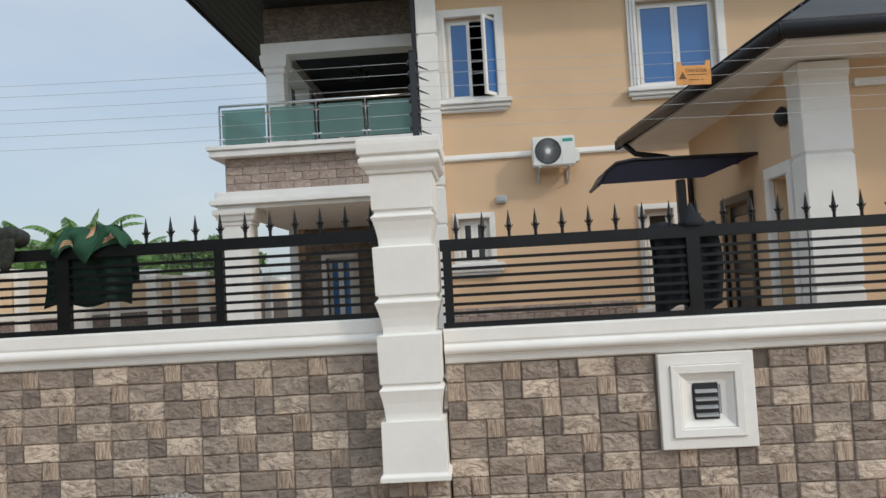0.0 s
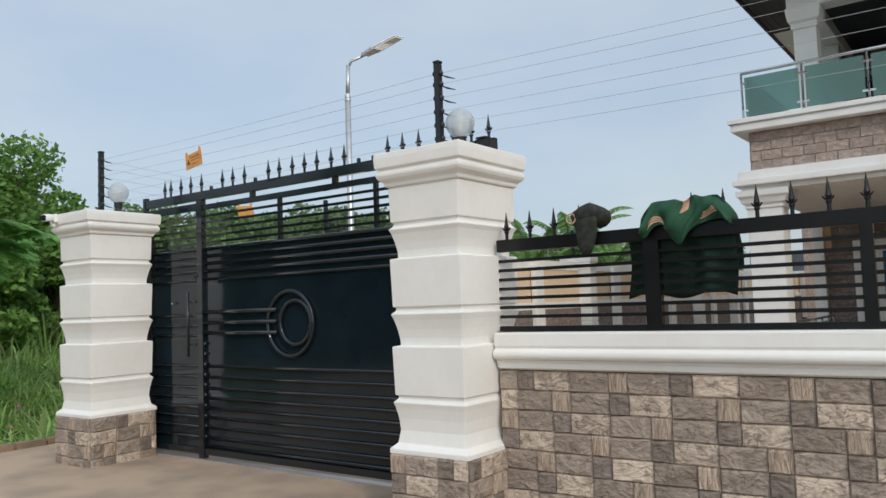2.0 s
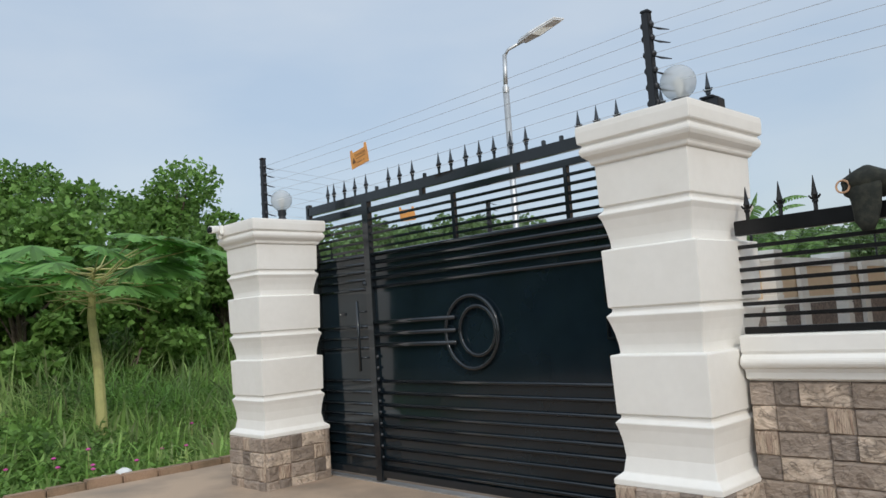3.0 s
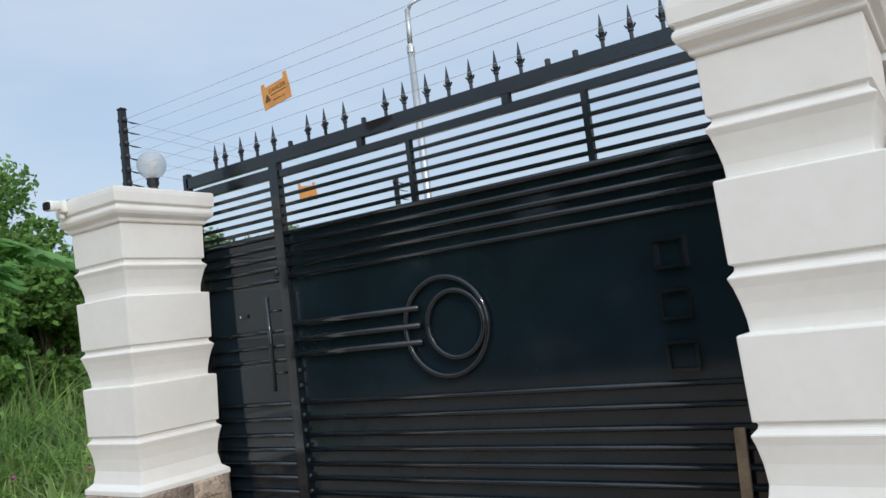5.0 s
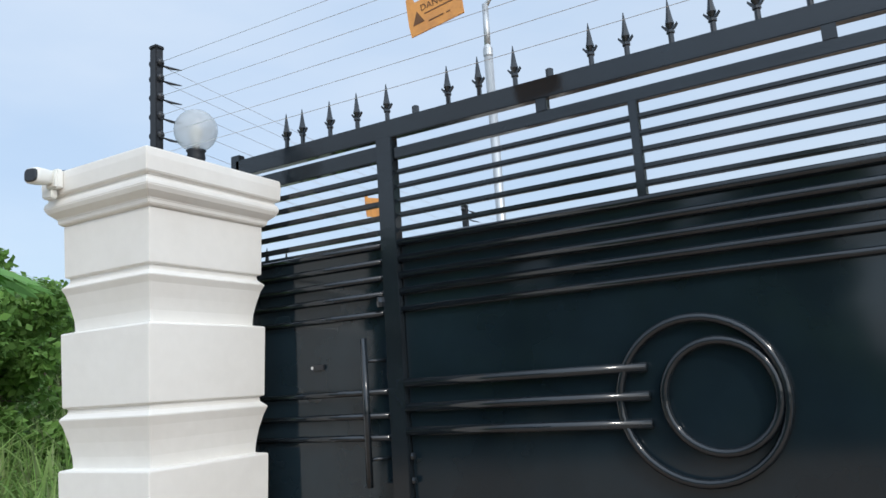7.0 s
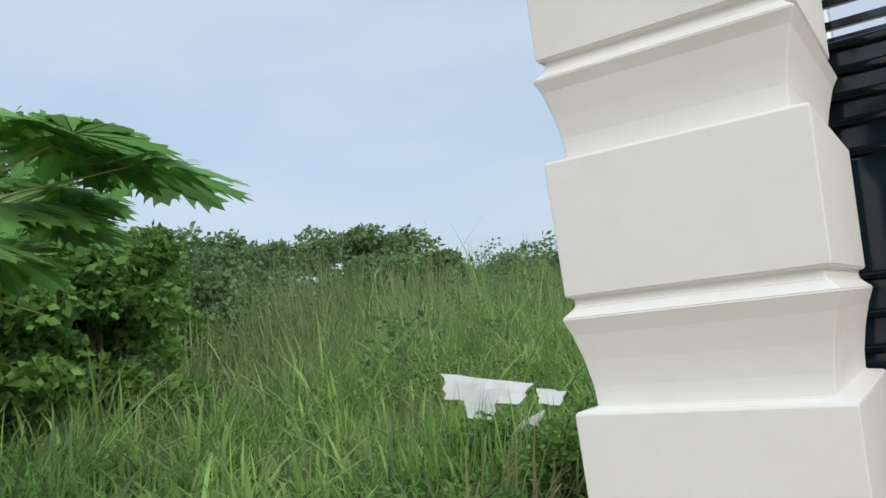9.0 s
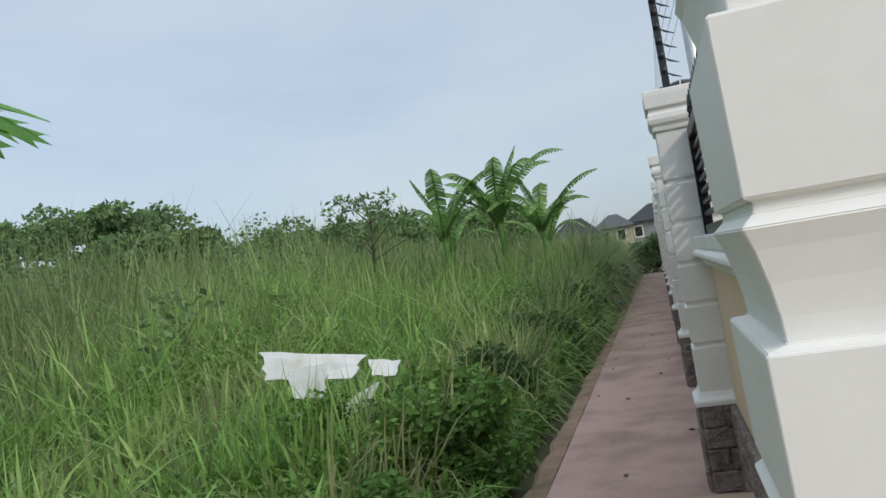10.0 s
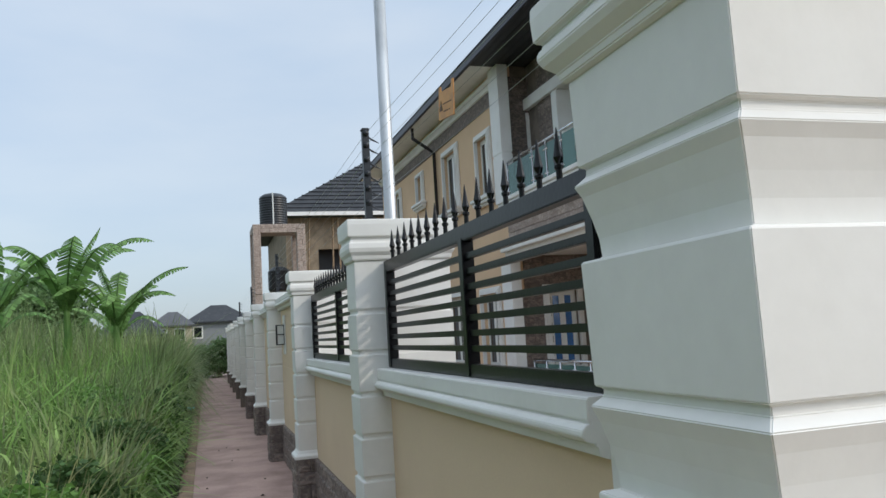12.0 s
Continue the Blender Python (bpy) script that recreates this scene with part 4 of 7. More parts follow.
s = Shape(); s.box(-5.53, 0.785, -0.55, -5.40, 0.979, 1.55)
solid("wall_end", s, WHITE, "narrow white wall end behind the corner pillar", "wall", kind="structure")
lantern(-5.532, 12.0, 1.93)
lantern(-5.512, 29.9, 1.93)
s = Shape(); s.box(-5.53, 11.84, 1.60, -5.5125, 12.16, 2.26)
solid("lamp_backboard", s, WHITE, "white plaster panel behind the lantern", "panel", kind="structure", bevel=0.01)

# ---- house ----
HY = 9.25
house_label = "two-storey house of beige render with white trim"
house = thing("house", (6.0, 16.0, -0.3), house_label, "house")
XW, XE, YB, ZE = -0.22, 13.0, 27.0, 7.85
QX0, QX1 = 3.70, 4.09


def cut_wall(name, s, a0, a1, z0, z1, holes, place):
    """A wall with rectangular holes: place(a, z, depth 0 or 1) gives a point."""
    xs = sorted({a0, a1, *[h[0] for h in holes], *[h[1] for h in holes]})
    zs = sorted({z0, z1, *[h[2] for h in holes], *[h[3] for h in holes]})
    full = {}
    for i in range(len(xs) - 1):
        for k in range(len(zs) - 1):
            xm, zm = (xs[i] + xs[i + 1]) / 2, (zs[k] + zs[k + 1]) / 2
            full[i, k] = not any(h[0] < xm < h[1] and h[2] < zm < h[3] for h in holes)
    ids = {}

    def corner(i, k, d):
        if (i, k, d) not in ids:
            ids[i, k, d] = len(s.v)
            s.v.append(place(xs[i], zs[k], d))
        return ids[i, k, d]

    for (i, k), there in full.items():
        if not there:
            continue
        a, b, c, e = [[corner(*p, d) for d in (0, 1)] for p in ((i, k), (i + 1, k), (i + 1, k + 1), (i, k + 1))]
        s.f += [(a[0], b[0], c[0], e[0]), (e[1], c[1], b[1], a[1])]
        for (p, q), (di, dk) in (((a, b), (0, -1)), ((b, c), (1, 0)), ((c, e), (0, 1)), ((e, a), (-1, 0))):
            if not full.get((i + di, k + dk), False):
                s.f.append((p[0], p[1], q[1], q[0]))
    return s


front_holes = [(4.24, 5.22, 5.26, 6.92), (7.95, 9.48, 5.28, 6.98), (4.30, 4.90, 2.08, 2.95), (7.86, 8.40, 1.05, 2.92)]
s = cut_wall("wall", Shape(), QX0 + 0.02, XE, -0.4, ZE, front_holes, lambda a, z, d: (a, HY + 0.25 * d, z)); part("front_wall", s, BEIGE, house)
west_holes = [(15.50, 16.35, 5.0, 6.45), (17.95, 19.1, 5.1, 6.7), (21.35, 22.0, 5.85, 6.7), (24.2, 25.2, 5.1, 6.7), (15.5, 16.6, 0.9, 2.65), (18.1, 19.5, 0.9, 2.72)]
s = cut_wall("wall", Shape(), 14.6, YB, -0.4, ZE, west_holes, lambda a, z, d: (XW + 0.25 * d, a, z)); part("west_wall", s, BEIGE, house)
s = Shape(); s.box(XE - 0.25, HY + 0.25, -0.4, XE, YB, ZE); part("east_wall", s, BEIGE, house)
s = Shape(); s.box(XW + 0.25, YB - 0.25, -0.4, XE - 0.25, YB, ZE); part("back_wall", s, BEIGE, house)
s = Shape(); s.box(QX0 + 0.02, HY + 0.25, -0.4, QX0 + 0.27, 14.6, ZE); part("porch_side_wall", s, BEIGE, house)
s = cut_wall("wall", Shape(), XW + 0.25, QX0 + 0.02, -0.4, ZE, [(0.55, 1.75, 4.3, 6.5), (0.6, 1.3, 0.9, 2.6), (2.1, 2.9, 0.2, 2.6)], lambda a, z, d: (a, 14.6 + 0.25 * d, z)); back = part("porch_back_wall", s, GROUT, house, "stone-tiled wall behind the porch")
s = Shape(); s.box(0.2, 15.5, -0.3, XE - 0.3, 15.6, 7.7); part("inner_partition", s, TAN, house)
# quoin pillar at the corner of the beige wall
q = thing("corner_pillar", ((QX0 + QX1) / 2, HY - 0.15, -0.3), "white plaster corner pillar with grooved blocks", "pillar")
s = Shape()
prof = [(-0.4, 0.0)]
z = 0.6
while z < 7.6:
    prof += [(z, 0.0), (z + 0.012, -0.02), (z + 0.045, -0.02), (z + 0.057, 0.0)]
    z += 0.74
prof.append((7.84, 0.0))
s.column(prof, QX0, HY - 0.30, QX1, HY - 0.004); part("shaft", s, WHITE, q, bevel=0.005)
s = Shape(); s.box(QX0 - 0.10, HY - 0.28, -0.3, QX0 - 0.02, HY - 0.20, 7.8)
solid("drain_pipe", s, BRONZE, "dark brown square drain pipe beside the pillar", "pipe", bevel=0.01)


def frame_rect(s, place, a0, a1, z0, z1, w, d0, d1):
    """A rectangular frame of width w on a wall, from depth d0 to d1 outward."""
    for p0, p1, r0, r1 in ((a0, a1, z1 - w, z1), (a0, a1, z0, z0 + w), (a0, a0 + w, z0 + w, z1 - w), (a1 - w, a1, z0 + w, z1 - w)):
        pts = [place(a, z, d) for d in (d0, d1) for a, z in ((p0, r0), (p1, r0), (p1, r1), (p0, r1))]
        s.add(pts, [(0, 1, 2, 3), (7, 6, 5, 4), (0, 4, 5, 1), (1, 5, 6, 2), (2, 6, 7, 3), (3, 7, 4, 0)])


def window(place, hole, label, sashes=2, glass=BLUE_GLASS, trim=0.17, sill=True, bars=False, open_sash=False):
    """A window in a hole: trim, sill, frame, panes. place(a, z, out) with out metres towards the open air."""
    a0, a1, z0, z1 = hole
    base = place((a0 + a1) / 2, z0, 0)
    w = thing("window", base, label, "window", "house windows", kind="structure")
    for k, (o, d) in enumerate(((trim, 0.05), (trim * 0.66, 0.075), (trim * 0.34, 0.095))):
        s = Shape(); frame_rect(s, place, a0 - o, a1 + o, z0 - (0 if sill else o), z1 + o, trim * 0.34, 0.003, d); part("trim", s, TRIM, w, bevel=0.006)
    if sill:
        for k, (dz0, dz1, ov, d) in enumerate(((-0.09, 0.0, 0.26, 0.20), (-0.17, -0.091, 0.23, 0.15), (-0.23, -0.171, 0.18, 0.10))):
            s = Shape()
            p = [place(a, z, d2) for d2 in (0.003, d) for a, z in ((a0 - ov, z0 + dz0), (a1 + ov, z0 + dz0), (a1 + ov, z0 + dz1), (a0 - ov, z0 + dz1))]
            s.add(p, [(0, 1, 2, 3), (7, 6, 5, 4), (0, 4, 5, 1), (1, 5, 6, 2), (2, 6, 7, 3), (3, 7, 4, 0)])
            part("sill", s, TRIM, w, bevel=0.015)
    s = Shape(); frame_rect(s, place, a0, a1, z0, z1, 0.05, -0.16, -0.08); part("window_frame", s, AC_WHITE, w)
    step = (a1 - a0 - 0.1) / sashes
    for k in range(sashes):
        p0, p1 = a0 + 0.05 + k * step, a0 + 0.05 + (k + 1) * step
        if open_sash and k == sashes - 1:
            hinge = Vector(place(p1, 0, -0.08))
            tip = Vector(place(p1, 0, 0.36)) - hinge
            along = (Vector(place(p0, 0, -0.08)) - hinge)
            dirv = (tip.normalized() * 0.80 + along.normalized() * 0.60).normalized()
            nrm = dirv.cross(Vector((0, 0, 1)))
            pl = lambda a, z, d: tuple(hinge + dirv * (p1 - a) + nrm * d + Vector((0, 0, z)))
        else:
            pl = place
        s = Shape(); frame_rect(s, pl, p0 + 0.002, p1 - 0.002, z0 + 0.052, z1 - 0.052, 0.065, -0.11, -0.06)
        sh = part("sash", s, AC_WHITE, w)
        s = Shape()
        s.add([pl(p0 + 0.06, z0 + 0.11, -0.09), pl(p1 - 0.06, z0 + 0.11, -0.09), pl(p1 - 0.06, z1 - 0.11, -0.09), pl(p0 + 0.06, z1 - 0.11, -0.09), pl(p0 + 0.06, z0 + 0.11, -0.084), pl(p1 - 0.06, z0 + 0.11, -0.084), pl(p1 - 0.06, z1 - 0.11, -0.084), pl(p0 + 0.06, z1 - 0.11, -0.084)],
              [(0, 1, 2, 3), (7, 6, 5, 4), (0, 4, 5, 1), (1, 5, 6, 2), (2, 6, 7, 3), (3, 7, 4, 0)])
        part("pane", s, glass, w)
    if bars:
        n = max(3, int((z1 - z0) / 0.22))
        for k in range(n):
            z = z0 + (k + 0.5) * (z1 - z0) / n
            s = Shape(); s.tube([place(a0 + 0.03, z, -0.19), place(a1 - 0.03, z, -0.19)], 0.012, 6); part("burglar_bar", s, AC_WHITE, w)
    return w


front = lambda a, z, d: (a, HY - d, z)
west = lambda a, z, d: (XW - d, a, z)
porch = lambda a, z, d: (a, 14.6 - d, z)
window(front, front_holes[0], "white-framed window with blue glass, one sash open", open_sash=True, bars=True)
window(front, front_holes[1], "white-framed window with two blue panes")
window(front, front_holes[2], "small ground-floor window with dark glass", glass=DARK_GLASS, trim=0.11)
window(front, front_holes[3], "tall ground-floor window with dark glass", sashes=1, glass=DARK_GLASS, trim=0.11)
for h in west_holes[:2]:
    window(west, h, "tall white-framed upper window with dark panes", glass=DARK_GLASS, trim=0.15)
window(west, west_holes[2], "small white-framed upper window", sashes=1, glass=BLUE_GLASS, trim=0.12)
window(west, west_holes[3], "white-framed upper window", glass=DARK_GLASS, trim=0.13)
for h in west_holes[4:]:
    window(west, h, "tall white-framed ground-floor window with dark panes", glass=DARK_GLASS, trim=0.15)
window(porch, (0.55, 1.75, 4.3, 6.5), "white-framed balcony door with dark glass", glass=DARK_GLASS, trim=0.2, sill=False)
window(porch, (0.6, 1.3, 0.9, 2.6), "porch window with blue glass and white bars", glass=BLUE_GLASS, trim=0.14, sill=False, bars=True)
window(porch, (2.1, 2.9, 0.2, 2.6), "porch door with blue glass", glass=BLUE_GLASS, trim=0.14, sill=False, bars=True)

# string course, roof, eaves
s = Shape(); s.extrude_x([(HY - 0.004, 4.08), (HY - 0.05, 4.09), (HY - 0.06, 4.12), (HY - 0.05, 4.16), (HY - 0.035, 4.20), (HY - 0.004, 4.21)], QX1 + 0.004, XE); part("string_course", s, TRIM, house)
s = Shape(); s.extrude_y([(XW - 0.003, 7.40), (XW - 0.07, 7.42), (XW - 0.10, 7.50), (XW - 0.15, 7.54), (XW - 0.15, 7.62), (XW - 0.003, 7.64)], 14.5, YB); part("cornice", s, TRIM, house, bevel=0.008)
s = Shape(); s.box(XW - 0.03, 15.26, 7.05, XW - 0.004, YB, 7.40); part("frieze", s, STONE_DIM, house, "grey stone band below the eaves")
RX0, RX1, RY0, RY1 = XW - 0.72, XE + 0.7, HY - 0.95, YB + 0.7
s = Shape()
s.add([(RX0, RY0, ZE), (RX1, RY0, ZE), (RX1, RY1, ZE), (RX0, RY1, ZE), (4.5, 14.6, 11.0), (8.3, 14.6, 11.0), (8.3, 21.5, 11.0), (4.5, 21.5, 11.0),
       (RX0, RY0, ZE + 0.16), (RX1, RY0, ZE + 0.16), (RX1, RY1, ZE + 0.16), (RX0, RY1, ZE + 0.16)],
      [(0, 1, 9, 8), (1, 2, 10, 9), (2, 3, 11, 10), (3, 0, 8, 11), (8, 9, 5, 4), (9, 10, 6, 5), (10, 11, 7, 6), (11, 8, 4, 7), (4, 5, 6, 7), (3, 2, 1, 0)])
roof = part("roof", s, ROOF, house)
# shingle courses on the slopes seen from the path
for k in range(16):
    u = k / 16
    a = Vector((RX0, RY0, ZE + 0.17)).lerp(Vector((4.5, 14.6, 11.0)), u)
    b = Vector((RX0, RY1, ZE + 0.17)).lerp(Vector((4.5, 21.5, 11.0)), u)
    s = Shape(); s.tube([a, b], 0.022, 4); part("shingle_course", s, ROOF, roof)
s = Shape(); s.box(RX0 + 0.02, 14.7, ZE - 0.05, XW, RY1, ZE - 0.004); part("soffit", s, SOFFIT, house)
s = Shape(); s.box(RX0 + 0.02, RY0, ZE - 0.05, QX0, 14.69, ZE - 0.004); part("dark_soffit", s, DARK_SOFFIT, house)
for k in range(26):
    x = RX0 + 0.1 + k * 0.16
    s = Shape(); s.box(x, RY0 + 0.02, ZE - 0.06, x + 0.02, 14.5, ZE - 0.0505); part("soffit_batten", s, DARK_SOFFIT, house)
s = Shape(); s.box(QX0 + 0.01, RY0, ZE - 0.05, RX1, HY - 0.01, ZE - 0.004); part("front_soffit", s, SOFFIT, house)
for a, b in (((RX0 - 0.06, RY0 - 0.06, ZE - 0.10), (RX0 + 0.02, RY1, ZE + 0.10)), ((RX0 + 0.021, RY0 - 0.06, ZE - 0.10), (RX1, RY0 + 0.02, ZE + 0.10))):
    s = Shape(); s.box(*a, *b); part("gutter", s, BRONZE, house, bevel=0.02)
s = Shape(); s.tube([(RX0 + 0.05, 19.9, ZE - 0.1), (RX0 + 0.05, 19.9, 7.45), (XW - 0.28, 19.8, 7.15), (XW - 0.08, 19.8, 7.0), (XW - 0.08, 19.8, -0.3)], 0.05, 8); part("downpipe", s, BRONZE, house, smooth=True)

# balcony
balc = thing("balcony", (1.7, 10.0, 3.4), "stone-clad balcony with white mouldings above the porch", "balcony", kind="structure")
BX0, BY0 = -0.28, HY - 0.08
s = Shape(); s.box(BX0 + 0.05, BY0 + 0.05, 3.74, QX0 - 0.02, 14.58, 4.42); part("parapet_core", s, GROUT, balc)
s = Shape(); s.box(BX0 - 0.20, BY0 - 0.20, 4.42, QX0 - 0.02, 14.58, 4.55); s.box(BX0 - 0.24, BY0 - 0.24, 4.551, QX0 - 0.02, 14.58, 4.64); part("upper_moulding", s, TRIM, balc, bevel=0.012)
s = Shape(); s.box(BX0 - 0.14, BY0 - 0.14, 3.58, QX0 - 0.02, 14.58, 3.74); s.box(BX0 - 0.22, BY0 - 0.22, 3.48, QX0 - 0.02, 14.58, 3.579); part("lower_moulding", s, TRIM, balc, bevel=0.012)
s = Shape(); s.box(BX0 - 0.10, BY0 - 0.10, 3.40, QX0 - 0.02, 14.58, 3.478); part("porch_ceiling", s, SOFFIT, balc)
stone_wall(balc, (BX0 + 0.05, BY0 + 0.046, 3.742), 0, QX0 - BX0 - 0.08, 0.676, 0.169, STONE_PALE, 81, depth=0.03)
stone_wall(balc, (BX0 + 0.046, 14.58, 3.742), -90, 14.58 - BY0 - 0.05, 0.676, 0.169, STONE_PALE, 82, depth=0.03)
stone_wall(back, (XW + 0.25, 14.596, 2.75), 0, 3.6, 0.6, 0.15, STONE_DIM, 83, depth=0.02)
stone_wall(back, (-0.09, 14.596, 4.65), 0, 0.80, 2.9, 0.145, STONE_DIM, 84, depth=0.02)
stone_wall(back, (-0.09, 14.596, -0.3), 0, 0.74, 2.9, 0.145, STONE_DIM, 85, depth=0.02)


def rail_run(a, b, posts, z0, h, label):
    """A glass balustrade from a to b (x, y): top rail, posts, panes, clips."""
    r = thing("balustrade", ((a[0] + b[0]) / 2, (a[1] + b[1]) / 2, z0), label, "railing", "glass balustrades")
    A, B = Vector((*a, 0)), Vector((*b, 0))
    s = Shape(); s.tube([A + Vector((0, 0, z0 + h)), B + Vector((0, 0, z0 + h))], 0.028, 8); part("handrail", s, CHROME, r, smooth=True)
    d = (B - A).normalized()
    nrm = Vector((-d.y, d.x, 0))
    for k in range(posts):
        p = A.lerp(B, k / (posts - 1))
        s = Shape(); s.turned([(0.03, z0), (0.03, z0 + 0.02), (0.021, z0 + 0.025), (0.021, z0 + h)], p.x, p.y, 8); part("post", s, CHROME, r, smooth=True)
        if k < posts - 1:
            q = A.lerp(B, (k + 1) / (posts - 1))
            u, w = p + d * 0.05, q - d * 0.05
            s = Shape()
            s.add([tuple(v + nrm * o + Vector((0, 0, z))) for o in (-0.005, 0.005) for v, z in ((u, z0 + 0.06), (w, z0 + 0.06), (w, z0 + h - 0.08), (u, z0 + h - 0.08))], [(0, 1, 2, 3), (7, 6, 5, 4), (0, 4, 5, 1), (1, 5, 6, 2), (2, 6, 7, 3), (3, 7, 4, 0)])
            part("glass_pane", s, GREEN_GLASS, r)
            for v in (u, w):
                for z in (z0 + 0.16, z0 + h - 0.18):
                    s = Shape(); s.tube([v - d * 0.045 - nrm * 0.0, v + d * 0.045], 0.02, 6)
                    s.v = [(x, y, zz + z) for x, y, zz in s.v]
                    part("clip", s, CHROME, r)


rail_run((BX0 - 0.02, BY0 - 0.02), (QX0 - 0.12, BY0 - 0.02), 5, 4.64, 0.82, "green frosted glass balustrade with steel posts on the balcony")
rail_run((BX0 - 0.02, 14.3), (BX0 - 0.02, BY0 + 0.4), 8, 4.64, 0.82, "green frosted glass balustrade along the balcony side")
rail_run((BX0 + 0.3, 14.3), (BX0 + 0.3, BY0 + 0.6), 8, 0.15, 0.95, "green frosted glass balustrade along the porch")

# upper column, beam, gable tiles
uc = thing("balcony_column", (0.55, 10.4, 4.64), "white square column carrying the beam over the balcony", "column")
s = Shape(); s.column([(4.64, 0.05), (4.75, 0.05), (4.76, 0.0), (6.35, 0.0), (6.36, 0.03), (6.46, 0.03), (6.5, 0.07), (6.62, 0.09), (6.74, 0.10)], 0.38, 10.2, 0.76, 10.58); part("shaft", s, TRIM, uc, bevel=0.006)
s = Shape(); s.box(0.30, 10.15, 6.742, QX0 + 0.01, 10.62, 7.0); s.box(0.30, 10.621, 6.742, 0.74, 14.58, 7.0); part("beam", s, TRIM, uc, bevel=0.01)
s = Shape(); s.box(0.36, 10.26, 7.002, QX0 + 0.01, 10.58, 7.79); fr = part("frieze", s, GROUT, uc, "stone-tiled frieze")
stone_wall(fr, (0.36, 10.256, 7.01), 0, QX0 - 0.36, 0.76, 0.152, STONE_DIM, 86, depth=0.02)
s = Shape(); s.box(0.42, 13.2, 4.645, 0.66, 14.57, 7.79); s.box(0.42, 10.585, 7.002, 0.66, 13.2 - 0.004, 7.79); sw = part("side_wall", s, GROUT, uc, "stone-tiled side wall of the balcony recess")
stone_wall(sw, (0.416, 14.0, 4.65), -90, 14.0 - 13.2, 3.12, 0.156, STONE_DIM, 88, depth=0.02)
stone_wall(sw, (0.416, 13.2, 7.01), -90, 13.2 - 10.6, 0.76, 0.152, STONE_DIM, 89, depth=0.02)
s = Shape(); s.box(0.34, 13.2 - 0.26, 4.645, 0.70, 13.2 - 0.002, 6.741); part("jamb", s, TRIM, uc, bevel=0.01)
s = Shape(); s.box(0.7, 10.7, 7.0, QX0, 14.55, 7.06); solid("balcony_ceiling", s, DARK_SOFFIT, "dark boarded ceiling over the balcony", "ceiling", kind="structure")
s = Shape(); s.turned([(0.02, 6.98), (0.02, 6.7), (0.06, 6.68), (0.05, 6.6), (0.02, 6.55)], 2.1, 12.0, 8)
for k in range(4):
    a = k * math.pi / 2 + 0.4
    s.tube([(2.1, 12.0, 6.62), (2.1 + 0.12 * math.cos(a), 12 + 0.12 * math.sin(a), 6.56), (2.1 + 0.2 * math.cos(a), 12 + 0.2 * math.sin(a), 6.66)], 0.012, 5)
    s.turned([(0.02, 6.66), (0.05, 6.70), (0.06, 6.80)], 2.1 + 0.2 * math.cos(a), 12 + 0.2 * math.sin(a), 8)
solid("balcony_chandelier", s, PLASTIC, "small dark four-armed lamp hung from the balcony ceiling", "lamp")
pc = thing("porch_column", (-0.05, 9.4, -0.3), "thick white porch column with moulded head", "column")
s = Shape(); s.column([(-0.4, 0.04), (0.3, 0.04), (0.32, 0.0), (3.08, 0.0), (3.10, 0.03), (3.16, 0.03), (3.18, 0.07), (3.27, 0.10), (3.30, 0.14), (3.398, 0.15)], -0.33, BY0 - 0.02, 0.22, BY0 + 0.5); part("shaft", s, TRIM, pc, bevel=0.006)
s = Shape(); s.column([(-0.4, 0.0), (3.398, 0.0)], -0.34, 14.42, -0.10, 15.0); s.column([(4.64, 0.0), (5.7, 0.0), (5.71, -0.015), (5.74, -0.015), (5.75, 0.0), (7.78, 0.0)], -0.36, 14.42, -0.10, 15.0)
solid("facade_pillar", s, TRIM, "white grooved pillar at the end of the facade", "pillar", bevel=0.006)
s = Shape(); s.box(XW, BY0, -0.42, QX0, 14.6, 0.12); solid("porch_floor", s, CONCRETE, "raised porch floor", "floor", kind="structure")

# dado stones on the front wall
dado = thing("stone_dado", (6.0, HY - 0.02, -0.3), "band of brown stone tiles at the foot of the house", "wall cladding", kind="structure")
s = Shape(); s.box(QX1 + 0.01, HY - 0.024, -0.35, 7.6, HY - 0.003, 1.225); part("bed", s, GROUT, dado)
stone_wall(dado, (QX1 + 0.01, HY - 0.026, 0.295), 0, 3.5, 0.93, 0.155, STONE_PALE, 87)

# air conditioner
ac = thing("air_conditioner", (6.13, 8.95, 3.87), "white outdoor air-conditioner unit on wall brackets", "air conditioner")
ax0, ax1, az0, az1, ay0, ay1 = 5.78, 6.58, 3.82, 4.38, 8.78, 9.08
s = Shape(); s.box(ax0, ay0, az0, ax1, ay1, az1); part("case", s, AC_WHITE, ac, bevel=0.02)
cx, cz = ax0 + 0.29, (az0 + az1) / 2
s = Shape(); s.ring((cx, ay0 - 0.004, cz), 0.235, 0.012, 28, 6); part("grille_rim", s, PLASTIC, ac)
s = Shape()
for k in range(28):
    a = k * 2 * math.pi / 28
    s.tube([(cx + 0.05 * math.cos(a), ay0 - 0.008, cz + 0.05 * math.sin(a)), (cx + 0.23 * math.cos(a + 0.25), ay0 - 0.008, cz + 0.23 * math.sin(a + 0.25))], 0.005, 4)
part("grille", s, STEEL, ac)
# flat black disc on the closed case, standing in for the shaded fan hollow
s = Shape(); s.tube([(cx, ay0 - 0.001, cz), (cx, ay0 - 0.003, cz)], 0.225, 24); part("fan_shade_disc", s, PLASTIC, ac)
s = Shape(); s.tube([(cx, ay0 - 0.004, cz), (cx, ay0 - 0.012, cz)], 0.05, 12); part("hub", s, AC_WHITE, ac)
